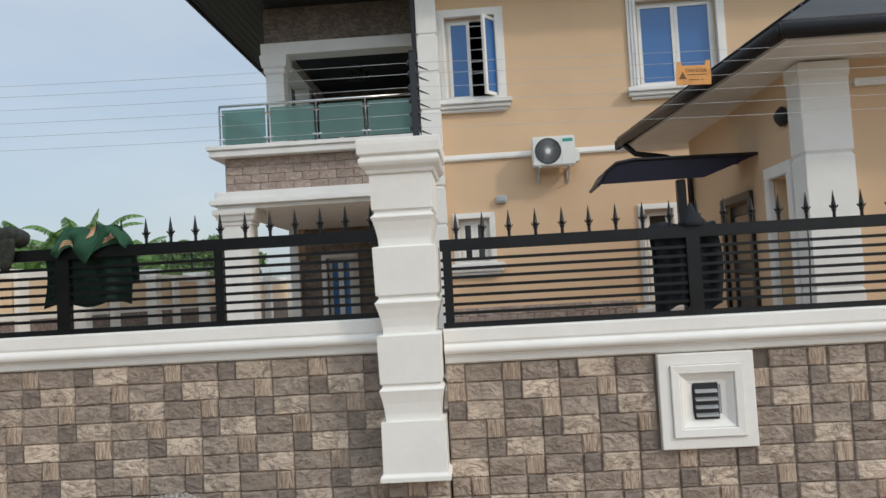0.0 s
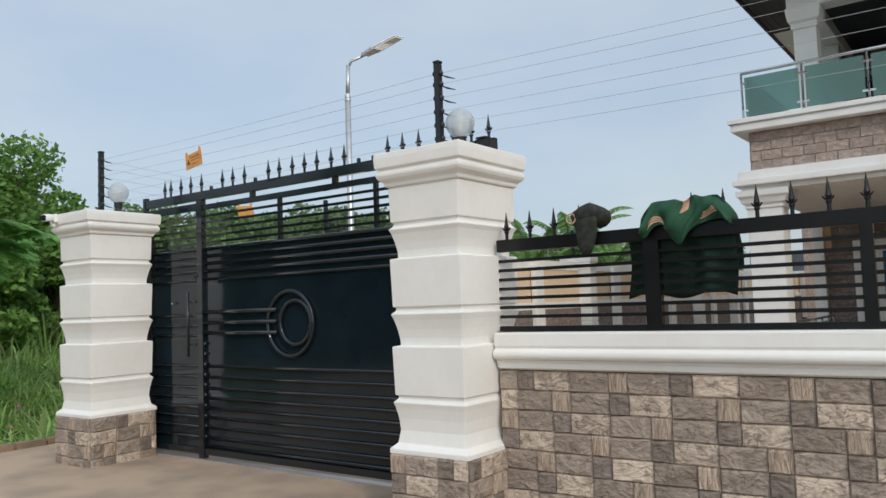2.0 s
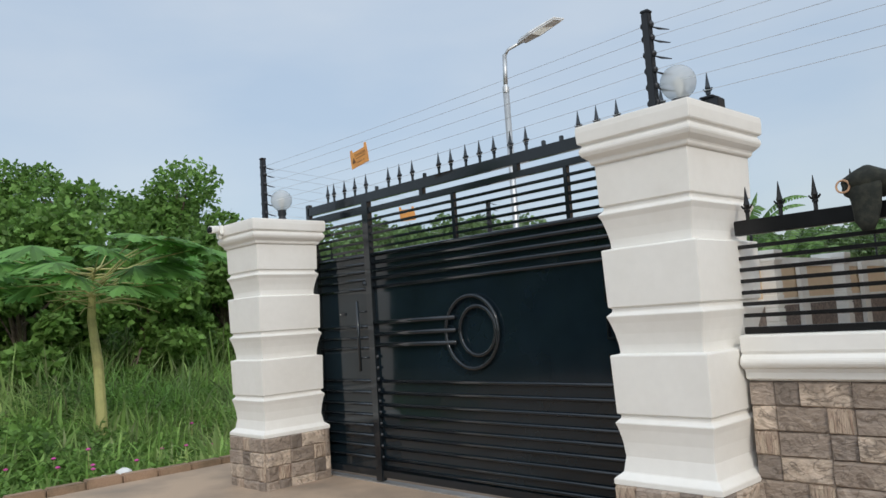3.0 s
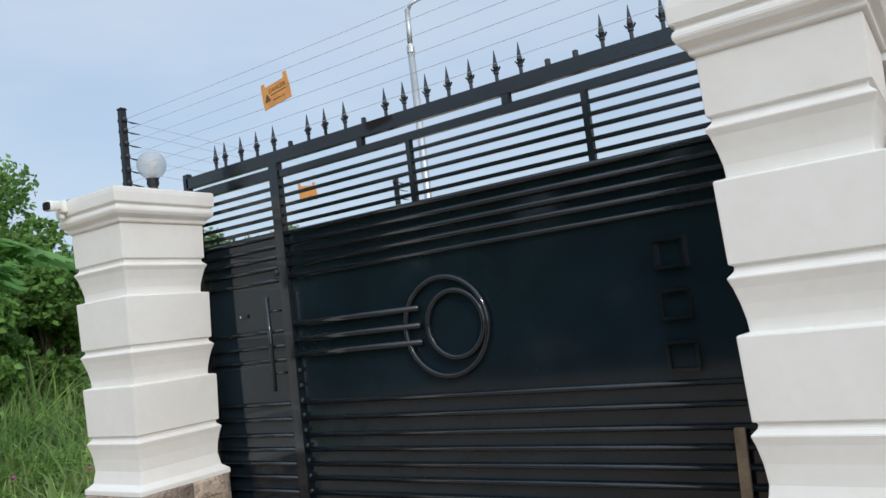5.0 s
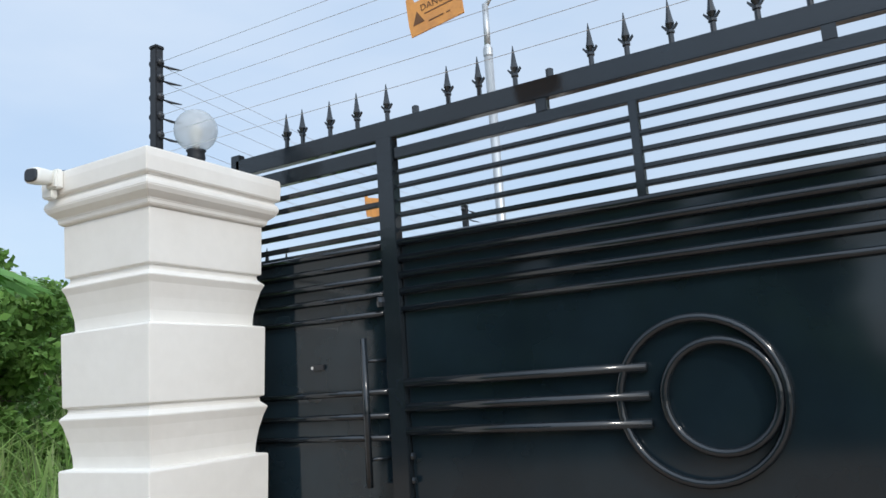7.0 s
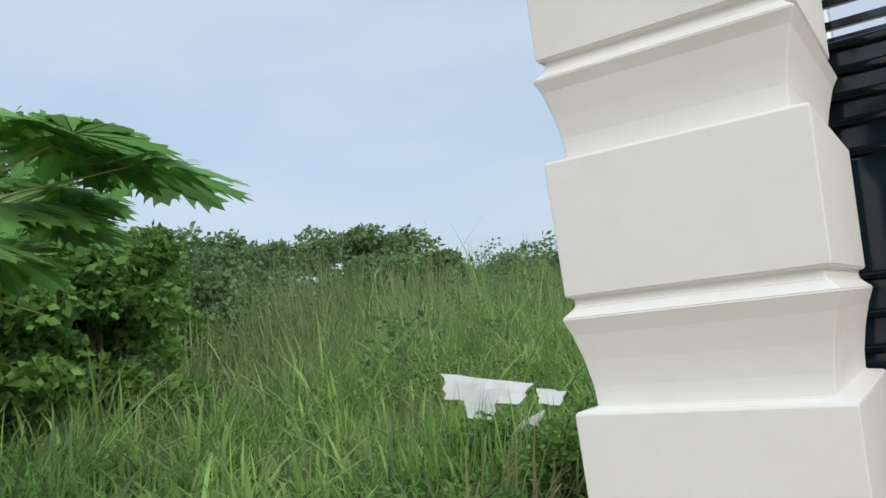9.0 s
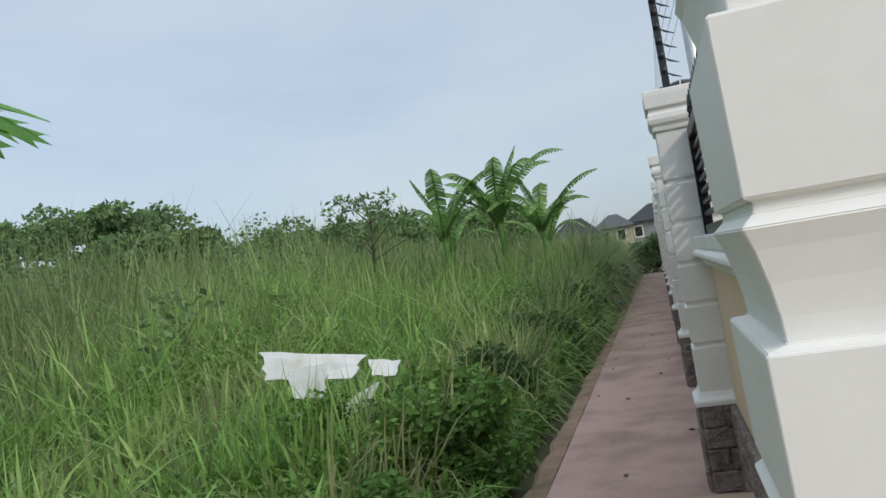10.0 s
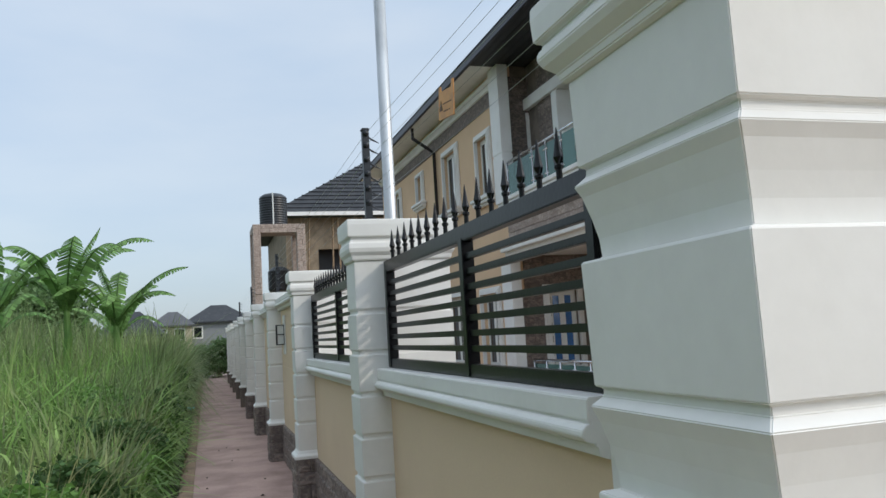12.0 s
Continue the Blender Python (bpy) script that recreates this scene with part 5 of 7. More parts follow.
s = Shape(); s.box(ax1 - 0.23, ay0 - 0.003, az1 - 0.12, ax1 - 0.04, ay0 - 0.001, az1 - 0.06); part("badge", s, TEAL, ac)
s = Shape(); s.box(ax1 - 0.262, ay0 - 0.0015, az0 + 0.02, ax1 - 0.255, ay0 + 0.002, az1 - 0.02); part("panel_seam", s, STEEL, ac)
for x in (ax0 + 0.12, ax1 - 0.12):
    s = Shape(); s.box(x - 0.02, ay0, az0 - 0.03, x + 0.02, HY - 0.003, az0 - 0.002); s.box(x - 0.02, HY - 0.04, az0 - 0.28, x + 0.02, HY - 0.003, az0 - 0.03); s.tube([(x, ay0 + 0.05, az0 - 0.03), (x, HY - 0.04, az0 - 0.26)], 0.015, 5); part("bracket", s, STEEL, ac)
s = Shape(); s.box(ax1 + 0.001, ay0 + 0.05, az0 + 0.06, ax1 + 0.08, ay1 - 0.05, az0 + 0.3); part("valve_cover", s, AC_WHITE, ac, bevel=0.01)
s = Shape(); s.box(5.06, HY - 0.10, 3.22, 5.26, HY - 0.003, 3.36); s.box(5.1, HY - 0.13, 3.24, 5.22, HY - 0.10, 3.32); solid("wall_light", s, STEEL, "small grey wall light", "wall lamp", bevel=0.015)

# ---- gatehouse ----
gh = thing("gatehouse", (11.0, 4.0, -0.3), "low beige gatehouse with white corner pilaster and hipped roof", "house")
GX, GYF, GYB, GZ = 8.0, 2.1, 6.3, 3.68
s = cut_wall("wall", Shape(), GYF + 0.25, GYB, -0.4, GZ, [(2.42, 2.98, -0.3, 2.62), (3.75, 4.75, -0.3, 2.5)], lambda a, z, d: (GX + 0.25 * d, a, z)); part("west_wall", s, BEIGE, gh)
s = Shape(); s.box(GX, GYF, -0.4, 14.0, GYF + 0.25, GZ); part("front_wall", s, BEIGE, gh)
s = Shape(); s.box(GX + 0.25, GYB, -0.4, 14.0, GYB + 0.2, GZ); part("back_wall", s, BEIGE, gh)
s = Shape(); s.box(GX + 0.9, GYF + 0.25, -0.4, GX + 1.0, GYB, GZ); part("inner_wall", s, TAN, gh)
gp = thing("corner_pilaster", (8.2, 2.1, -0.3), "broad white corner pilaster with grooves", "pilaster", kind="structure")
s = Shape(); s.column([(-0.4, 0), (1.4, 0), (1.41, -0.015), (1.44, -0.015), (1.45, 0), (2.72, 0), (2.73, -0.015), (2.76, -0.015), (2.77, 0), (3.50, 0.0), (3.52, 0.012), (3.66, 0.012)], GX - 0.06, GYF - 0.10, GX + 0.42, GYF + 0.24); part("shaft", s, TRIM, gp, bevel=0.006)
s = Shape(); s.box(GX + 0.50, GYF - 0.05, GZ - 0.28, 14, GYF - 0.003, GZ - 0.20); solid("gatehouse_band", s, TRIM, "white moulding under the eaves", "trim", kind="structure")
ghw = lambda a, z, d: (GX - d, a, z)
w = thing("door_1", (GX, 2.7, -0.3), "white-framed recessed doorway", "door", kind="structure")
s = Shape(); frame_rect(s, ghw, 2.36, 3.12, -0.35, 2.76, 0.13, 0.003, 0.07); part("door_frame", s, TRIM, w, bevel=0.008)
s = Shape(); s.box(GX + 0.14, 2.42, -0.3, GX + 0.18, 2.98, 2.62); part("door_leaf", s, AC_WHITE, w)
w = thing("door_2", (GX, 4.2, -0.3), "dark steel door standing in a brown frame", "door", kind="structure")
s = Shape(); frame_rect(s, ghw, 3.67, 4.83, -0.35, 2.60, 0.10, 0.003, 0.05); part("door_frame", s, BRONZE, w, bevel=0.006)
s = Shape(); s.box(GX + 0.05, 3.77, -0.3, GX + 0.10, 4.73, 2.48); dl = part("door_leaf", s, PLASTIC, w)
for z in (0.2, 1.0, 1.75):
    s = Shape(); s.box(GX + 0.03, 3.9, z, GX + 0.049, 4.6, z + 0.6); part("door_panel", s, IRON, dl, bevel=0.02)
RZ = 3.72
EV = [(7.52, 1.25), (14.5, 1.25), (14.5, 7.0), (6.98, 6.9)]
s = Shape()
s.add([(*p, RZ + 0.14) for p in EV] + [(9.6, 3.6, 5.3), (13, 3.6, 5.3)] + [(*p, RZ) for p in EV],
      [(0, 1, 5, 4), (1, 2, 5), (2, 3, 4, 5), (3, 0, 4), (0, 6, 7, 1), (3, 9, 6, 0), (2, 8, 9, 3), (1, 7, 8, 2)])
groof = part("roof", s, ROOF, gh)
s = Shape(); s.tube([(6.96, 6.25, RZ + 0.03), (7.50, 1.23, RZ + 0.03)], 0.075, 8); part("gutter", s, BRONZE, gh, smooth=True)
s = Shape(); s.tube([(7.48, 1.22, RZ + 0.03), (14.5, 1.22, RZ + 0.03)], 0.075, 8); part("gutter", s, BRONZE, gh, smooth=True)
s = Shape(); s.tube([(6.99, 6.2, RZ - 0.03), (7.15, 6.15, RZ - 0.2), (7.6, 6.15, RZ - 0.28), (7.94, 6.15, RZ - 0.4), (7.94, 6.15, -0.3)], 0.045, 8); part("downpipe", s, BRONZE, gh, smooth=True)
for k in range(1, 12):
    u = k / 12
    a = Vector((6.98, 6.9, RZ + 0.16)).lerp(Vector((9.6, 3.6, 5.32)), u)
    b = Vector((7.52, 1.25, RZ + 0.16)).lerp(Vector((9.6, 3.6, 5.32)), u)
    s = Shape(); s.tube([a, b], 0.018, 4); part("shingle_course", s, ROOF, groof)
s = Shape(); s.loft([[(7.03, 6.88, RZ - 0.04), (7.56, 1.30, RZ - 0.04), (14.4, 1.30, RZ - 0.04), (14.4, 6.88, RZ - 0.04)], [(7.03, 6.88, RZ - 0.004), (7.56, 1.30, RZ - 0.004), (14.4, 1.30, RZ - 0.004), (14.4, 6.88, RZ - 0.004)]]); part("soffit", s, SOFFIT, gh)
s = Shape(); s.turned([(0.03, 0), (0.10, 0.01), (0.11, 0.05), (0.07, 0.09), (0.02, 0.12)], 0, 0, 14)
s.v = [(8.0 - zz, 2.55 + x, 3.24 + y) for x, y, zz in s.v]
solid("wall_speaker", s, PLASTIC, "round black speaker fixed to the wall", "speaker", smooth=True)
# canopy over the gatehouse doors
cn = thing("door_canopy", (7.1, 4.3, 2.9), "curved violet-tinted canopy on a dark post", "canopy")
PROF = [(6.14, 2.75), (6.23, 2.9), (6.36, 3.0), (6.56, 3.03), (8.06, 3.01)]
s = Shape()
s.loft([[(x, 3.45, z), (x, 4.1, z), (x, 4.1, z + 0.012), (x, 3.45, z + 0.012)] for x, z in PROF]); part("sheet", s, PURPLE, cn)
s = Shape()
cheek = PROF + [(7.37, 2.76)]
s.loft([[(x, 3.438, z) for x, z in cheek], [(x, 3.448, z) for x, z in cheek]]); part("side_panel", s, PURPLE, cn)
for yy in (3.425, 4.115):
    s = Shape(); s.tube([(x, yy, z - 0.014) for x, z in PROF], 0.018, 6); part("rib", s, BRONZE, cn)
s = Shape(); s.tube([(PROF[0][0], 3.42, PROF[0][1]), (PROF[0][0], 4.12, PROF[0][1])], 0.022, 6); part("front_rail", s, BRONZE, cn)
s = Shape(); s.box(7.07, 3.5, -0.3, 7.17, 3.6, 2.76); part("post", s, BRONZE, cn, bevel=0.008)

# ---- clothes on the railing ----
def cloth(name, x0, x1, drop_front, drop_back, y, ztop, mat, label, category, seed, inset=0.0, parts=()):
    """A garment hung over the top rail: a folded sheet with creases."""
    rnd = random.Random(seed)
    ph = [rnd.uniform(0, 6) for _ in range(6)]
    nx, nz = 30, 26
    t = thing(name, ((x0 + x1) / 2, y, ztop - drop_front), label, category)
    rows = []
    total = drop_front + drop_back + 0.08
    for k in range(nz + 1):
        u = k / nz * total
        row = []
        for i in range(nx + 1):
            a = i / nx
            df = drop_front * (1 - 0.10 * math.sin(5 * a + ph[0]) ** 2 - inset * (abs(a - 0.5) * 2) ** 3)
            q = u / total * (df + drop_back + 0.08)
            if q < df:
                yy, zz = y - 0.045, ztop - df + q
                bulge = (df - q)
            elif q < df + 0.08:
                an = (q - df) / 0.08 * math.pi
                yy, zz = y - 0.045 * math.cos(an), ztop + 0.028 * math.sin(an)
                bulge = 0.0
            else:
                yy, zz = y + 0.045, ztop - (q - df - 0.08)
                bulge = (q - df - 0.08)
            w = 0.018 * math.sin(11 * a + ph[1] + 3 * bulge) + 0.012 * math.sin(23 * a + ph[2] - 5 * bulge)
            x = x0 + (x1 - x0) * a + 0.015 * math.sin(9 * bulge + ph[3])
            row.append((x, yy - (0.02 + w) * min(1, bulge * 6) * (1 if yy < y else -1), zz + 0.02 * math.sin(7 * a + ph[4]) * (1 if bulge == 0 else 0.3)))
        rows.append(row)
    s = Shape()
    s.add([p for r in rows for p in r], [(k * (nx + 1) + i, k * (nx + 1) + i + 1, (k + 1) * (nx + 1) + i + 1, (k + 1) * (nx + 1) + i) for k in range(nz) for i in range(nx)])
    body = part("fabric", s, mat, t, smooth=True)
    m = body.modifiers.new("thickness", "SOLIDIFY")
    m.thickness = 0.006
    return t


jersey = thing("jersey", (1.53, 0.53, 2.1), "green sports jersey with peach print draped over the railing", "shirt")
rj = random.Random(5)
ph = [rj.uniform(0, 6) for _ in range(8)]


def jersey_point(a, u, out=0.0):
    """A point of the cloth: a along the rail, u from the front hem over the ridge to the back."""
    end = min(1.0, min(a, 1 - a) / 0.14)
    ridge = 2.15 + 0.165 * end ** 0.45 - 0.05 * math.exp(-((a - 0.47) / 0.07) ** 2) + 0.018 * math.sin(8 * a + ph[0]) + 0.010 * math.sin(19 * a + ph[1])
    low = 2.10 + 0.03 * end - 0.05 * math.exp(-((a - 0.08) / 0.08) ** 2) - 0.13 * math.exp(-(abs(a - 0.44) / 0.13) ** 3) + 0.016 * math.sin(11 * a + ph[2])
    if u < 0.6:
        w = u / 0.6
        z = low + (ridge - low) * w
        fold = 0.026 * math.sin(15 * a + 4 * w + ph[3]) * (1 - 0.5 * w) + 0.014 * math.sin(31 * a - 8 * w + ph[4]) + 0.022 * math.exp(-((a - 0.30 - 0.12 * w) / 0.03) ** 2) - 0.02 * math.exp(-((a - 0.62 + 0.10 * w) / 0.035) ** 2)
        y = 0.462 + 0.07 * w ** 1.5 - 0.030 * math.sin(math.pi * w) - fold
    else:
        w = (u - 0.6) / 0.4
        z = ridge - (ridge - 2.12) * w ** 1.4
        y = 0.527 + 0.10 * w + 0.02 * math.sin(15 * a + 4 * w + ph[5])
    return (1.185 + 0.635 * a + 0.014 * math.sin(6 * u + 9 * a + ph[6]), y - out, z)


def jersey_patch(a0, a1, u0, u1, skew, nx, nz, out):
    s = Shape()
    for k in range(nz + 1):
        for i in range(nx + 1):
            s.v.append(jersey_point(a0 + (a1 - a0) * i / nx, u0 + (u1 - u0) * k / nz + skew * i / nx, out))
    s.f = [(k * (nx + 1) + i, k * (nx + 1) + i + 1, (k + 1) * (nx + 1) + i + 1, (k + 1) * (nx + 1) + i) for k in range(nz) for i in range(nx)]
    return s


def cloth_part(name, s, mat, thick, label=""):
    ob = part(name, s, mat, jersey, label, smooth=True)
    md = ob.modifiers.new("thickness", "SOLIDIFY")
    md.thickness = thick


cloth_part("fabric", jersey_patch(0, 1, 0, 1, 0, 64, 30, 0), GREEN_CLOTH, 0.005)
for a0, skew in ((0.10, -0.05), (0.66, 0.07)):
    for k in range(3):
        cloth_part("sleeve_print", jersey_patch(a0 + 0.01 * k, a0 + 0.19 - 0.012 * k, 0.10 + 0.052 * k, 0.132 + 0.052 * k, skew, 12, 2, 0.006), PEACH, 0.002, "peach sleeve print")
cloth_part("badge", jersey_patch(0.45, 0.525, 0.42, 0.60, 0, 6, 6, 0.006), PEACH, 0.002, "peach neck badge")
cloth("dark_shorts", 1.06, 1.80, 0.50, 0.30, 0.625, 2.13, DARK_CLOTH, "dark green shorts hung under the jersey on the railing", "shorts", 5)
cap = thing("army_cap", (0.80, 0.53, 2.13), "limp dark camouflage cap hung on a spear head", "cap")
s = Shape()
for k in range(9):
    e = -1.2 + k / 8 * (math.pi / 2 + 1.15)
    for i in range(22):
        a = i / 22 * 2 * math.pi
        r = 1 + 0.06 * math.sin(4 * a + k) + 0.04 * math.sin(9 * a)
        s.v.append((0.81 + 0.155 * r * math.cos(a) * max(0.03, math.cos(e)), 0.52 + 0.12 * r * math.sin(a) * max(0.03, math.cos(e)), 2.265 + 0.085 * math.sin(e) - 0.12 * (0.155 * r * math.cos(a)) ** 2 * 10))
for k in range(8):
    for i in range(22):
        s.f.append((k * 22 + i, k * 22 + (i + 1) % 22, (k + 1) * 22 + (i + 1) % 22, (k + 1) * 22 + i))
part("crown", s, CAMO, cap, smooth=True)
s = Shape(); s.loft([[(0.80 + w * math.cos(a) * (1 + 0.1 * math.sin(3 * a + z * 30)), 0.445 + 0.035 * math.sin(a), z) for a in (i * math.pi / 7 for i in range(14))] for w, z in ((0.105, 2.25), (0.085, 2.18), (0.075, 2.10), (0.062, 2.03), (0.030, 1.975))]); part("band", s, CAMO, cap, "limp band and peak hanging down", smooth=True)
s = Shape(); s.ring((0.70, 0.415, 2.235), 0.035, 0.006, 18, 6); part("badge_ring", s, PEACH, cap, "dull brass badge ring")
cloth("hung_cloth", 6.10, 6.62, 0.70, 0.4, 0.625, 2.02, NAVY_CLOTH, "dark navy jacket hung over the railing post", "jacket", 9)
s = Shape(); s.loft([[(6.40 + r * math.cos(a) * (1 + 0.2 * math.sin(3 * a + k)), 0.53 + 0.6 * r * math.sin(a), z) for a in (i * math.pi / 8 for i in range(16))] for k, (r, z) in enumerate(((0.115, 2.012), (0.10, 2.05), (0.065, 2.09), (0.035, 2.14), (0.012, 2.20)))])
solid("hood", s, NAVY_CLOTH, "dark navy hood pulled over a spear head", "hood", smooth=True)
s = Shape(); s.tube([(7.36, 0.72, 1.30), (7.37, 0.73, 1.50), (7.385, 0.73, 1.75), (7.38, 0.72, 1.96)], 0.006, 6)
solid("hanging_cable", s, PLASTIC, "thin black cable hanging inside the railing", "cable", smooth=True)

# ---- neighbouring buildings beyond ----
tw = thing("tank_tower", (-3.4, 35.5, -0.3), "stone-clad frame tower carrying a water tank", "tower")
for x0, x1 in ((-4.6, -4.25), (-2.6, -2.2)):
    s = Shape(); s.box(x0, 35, -0.4, x1, 35.5, 7.25); part("leg", s, STONE_PALE, tw)
    s = Shape(); s.box(x0, 37, -0.4, x1, 37.5, 7.25); part("leg", s, STONE_PALE, tw)
s = Shape(); s.box(-4.25, 35, 6.85, -2.6, 35.5, 7.25); s.box(-4.6, 35.5, 6.95, -2.2, 37.0, 7.25); part("beam", s, STONE_PALE, tw)
stone_wall(tw, (-4.6, 34.99, 4.0), 0, 0.35, 3.25, 0.25, STONE_PALE, 91, depth=0.03)
stone_wall(tw, (-2.6, 34.99, 4.0), 0, 0.40, 3.25, 0.25, STONE_PALE, 92, depth=0.03)
stone_wall(tw, (-4.25, 34.99, 6.85), 0, 1.65, 0.4, 0.20, STONE_PALE, 93, depth=0.03)
wt = thing("water_tank", (-3.55, 36, 7.25), "ribbed black plastic water tank on the tower", "water tank")
s = Shape()
prof = [(0.60, 7.252)]
for k in range(12):
    z = 7.3 + k * 0.115
    prof += [(0.64, z), (0.66, z + 0.03), (0.66, z + 0.07), (0.64, z + 0.10)]
prof += [(0.60, 8.72), (0.45, 8.82), (0.2, 8.88)]
s.turned(prof, -3.55, 36.0, 24); part("body", s, PLASTIC, wt, smooth=True)
s = Shape(); s.tube([(-3.62, 35.3, 8.8), (-3.62, 35.3, 7.3)], 0.03, 6); part("pipe", s, AC_WHITE, wt)
s = Shape(); s.turned([(0.5, 4.3), (0.55, 4.4), (0.55, 5.3), (0.3, 5.5)], -3.2, 38.0, 16); solid("spare_tank", s, PLASTIC, "black plastic tank standing behind the tower", "water tank")
nb = thing("unfinished_house", (2.0, 44, -0.3), "unfinished sandcrete block house under a dark metal roof", "house")
s = cut_wall("wall", Shape(), -2.6, 8.0, -0.4, 8.3, [(-0.9, 0.9, 4.6, 6.6)], lambda a, z, d: (a, 40 + 0.3 * d, z)); part("front_wall", s, BLOCK, nb)
s = Shape(); s.box(-2.6, 40.3, -0.4, -2.3, 52, 8.3); part("side_wall", s, BLOCK, nb)
# black sheet behind the opening stands in for the unlit room
s = Shape(); s.box(-0.9, 40.9, 4.5, 0.9, 41, 6.7); part("room_shade_sheet", s, PLASTIC, nb)
s = Shape(); s.add([(-3.4, 39.2, 8.5), (9, 39.2, 8.5), (9, 54, 8.5), (-3.4, 54, 8.5), (3.0, 45, 12.6), (6, 45, 12.6)], [(0, 1, 5, 4), (1, 2, 5), (2, 3, 4, 5), (3, 0, 4), (3, 2, 1, 0)]); nr = part("roof", s, ROOF, nb)
for k in range(1, 14):
    u = k / 14
    a, b = Vector((-3.4, 39.2, 8.52)).lerp(Vector((3, 45, 12.62)), u), Vector((9, 39.2, 8.52)).lerp(Vector((6, 45, 12.62)), u)
    s = Shape(); s.tube([a, b], 0.045, 4); part("roof_seam", s, ROOF, nr)
s = Shape(); s.box(-3.42, 39.1, 8.3, 9, 39.2, 8.5); part("fascia", s, SOFFIT, nb)
rndp = random.Random(2)
for k in range(9):
    x = -2.0 + k * 0.75 + rndp.uniform(-0.2, 0.2)
    s = Shape(); s.tube([(x, 39.4, -0.4), (x + rndp.uniform(-0.5, 0.5), 39.6, 8.25)], 0.05, 5); part("prop", s, TIMBER, nb, "timber prop")


def far_house(x, y, w, h, roofm, wallm, rise, label, offsets):
    f = thing("far_house", (x, y, -0.4), label, "house", "distant houses")
    s = Shape(); s.box(x - w / 2, y, -0.5, x + w / 2, y + 8, h); wall = part("wall", s, wallm, f)
    s = Shape(); s.add([(x - w / 2 - 0.5, y - 0.5, h), (x + w / 2 + 0.5, y - 0.5, h), (x + w / 2 + 0.5, y + 8.5, h), (x - w / 2 - 0.5, y + 8.5, h), (x - w / 8, y + 4, h + rise), (x + w / 8, y + 4, h + rise)], [(0, 1, 5, 4), (1, 2, 5), (2, 3, 4, 5), (3, 0, 4), (3, 2, 1, 0)]); part("roof", s, roofm, f)
    s = Shape(); s.box(x - w / 2 - 0.55, y - 0.56, h - 0.12, x + w / 2 + 0.55, y - 0.505, h + 0.06); part("gutter", s, roofm, f)
    for k, z in offsets:
        s = Shape(); frame_rect(s, lambda a, zz, d: (a, y - d, zz), x + k - 0.6, x + k + 0.6, z - 0.75, z + 0.75, 0.16, 0.003, 0.06); wn_ = part("window", s, TRIM, f)
        s = Shape(); s.box(x + k - 0.45, y - 0.03, z - 0.6, x + k + 0.45, y - 0.003, z + 0.6); part("pane", s, DARK_GLASS, wn_)


far_house(-10.6, 95, 4.4, 4.3, GREY_ROOF, CREAM, 1.8, "distant cream two-storey house under a grey hipped roof", [(0.9, 3.3), (-1.1, 3.3)])
far_house(-5.2, 97, 7.4, 4.6, ROOF, GREY_WALL, 2.2, "distant grey house under a dark hipped roof", [(-2.5, 3.4), (1.6, 3.4)])
far_house(-13.4, 74, 5.2, 3.0, ROOF, GREY_WALL, 2.4, "distant grey bungalow under a dark hipped roof", [])
s = Shape(); s.tube([(-7.62, 26.72, -0.27), (-7.2, 26.72, -0.29)], [0.055, 0.055], 10)
solid("drain_pipe", s, PIPE, "short turquoise drain pipe ending at the path", "pipe", smooth=True)


# ---- vegetation ----
def leaf_quads(rng, c, size, flat=0.5, slim=0.45):
    """Pointed leaves at the points c: two folded halves each."""
    n = len(c)
    d = rng.normal(size=(n, 3)); d[:, 2] = d[:, 2] * flat - 0.15
    d /= np.linalg.norm(d, axis=1, keepdims=True)
    u = np.cross(d, rng.normal(size=(n, 3))); u /= np.linalg.norm(u, axis=1, keepdims=True)
    nn = np.cross(d, u)
    s = (size * rng.uniform(0.6, 1.35, n))[:, None]
    base, tip = c, c + d * s
    mid = c + d * s * 0.45 - nn * s * 0.06
    a, b = mid + u * s * slim * 0.5 + nn * s * 0.10, mid - u * s * slim * 0.5 + nn * s * 0.10
    v = np.stack([base, a, tip, b], 1).reshape(-1, 3)
    q = np.arange(n * 4).reshape(n, 4)
    return v, q


def clump_points(rng, centres, radii, n):
    k = rng.integers(0, len(centres), n)
    p = rng.normal(size=(n, 3))
    p /= np.linalg.norm(p, axis=1, keepdims=True)
    p *= (rng.uniform(0.25, 1.0, n) ** 0.45)[:, None]
    return np.asarray(centres)[k] + p * np.asarray(radii)[k][:, None] * np.array([1, 1, 0.8])


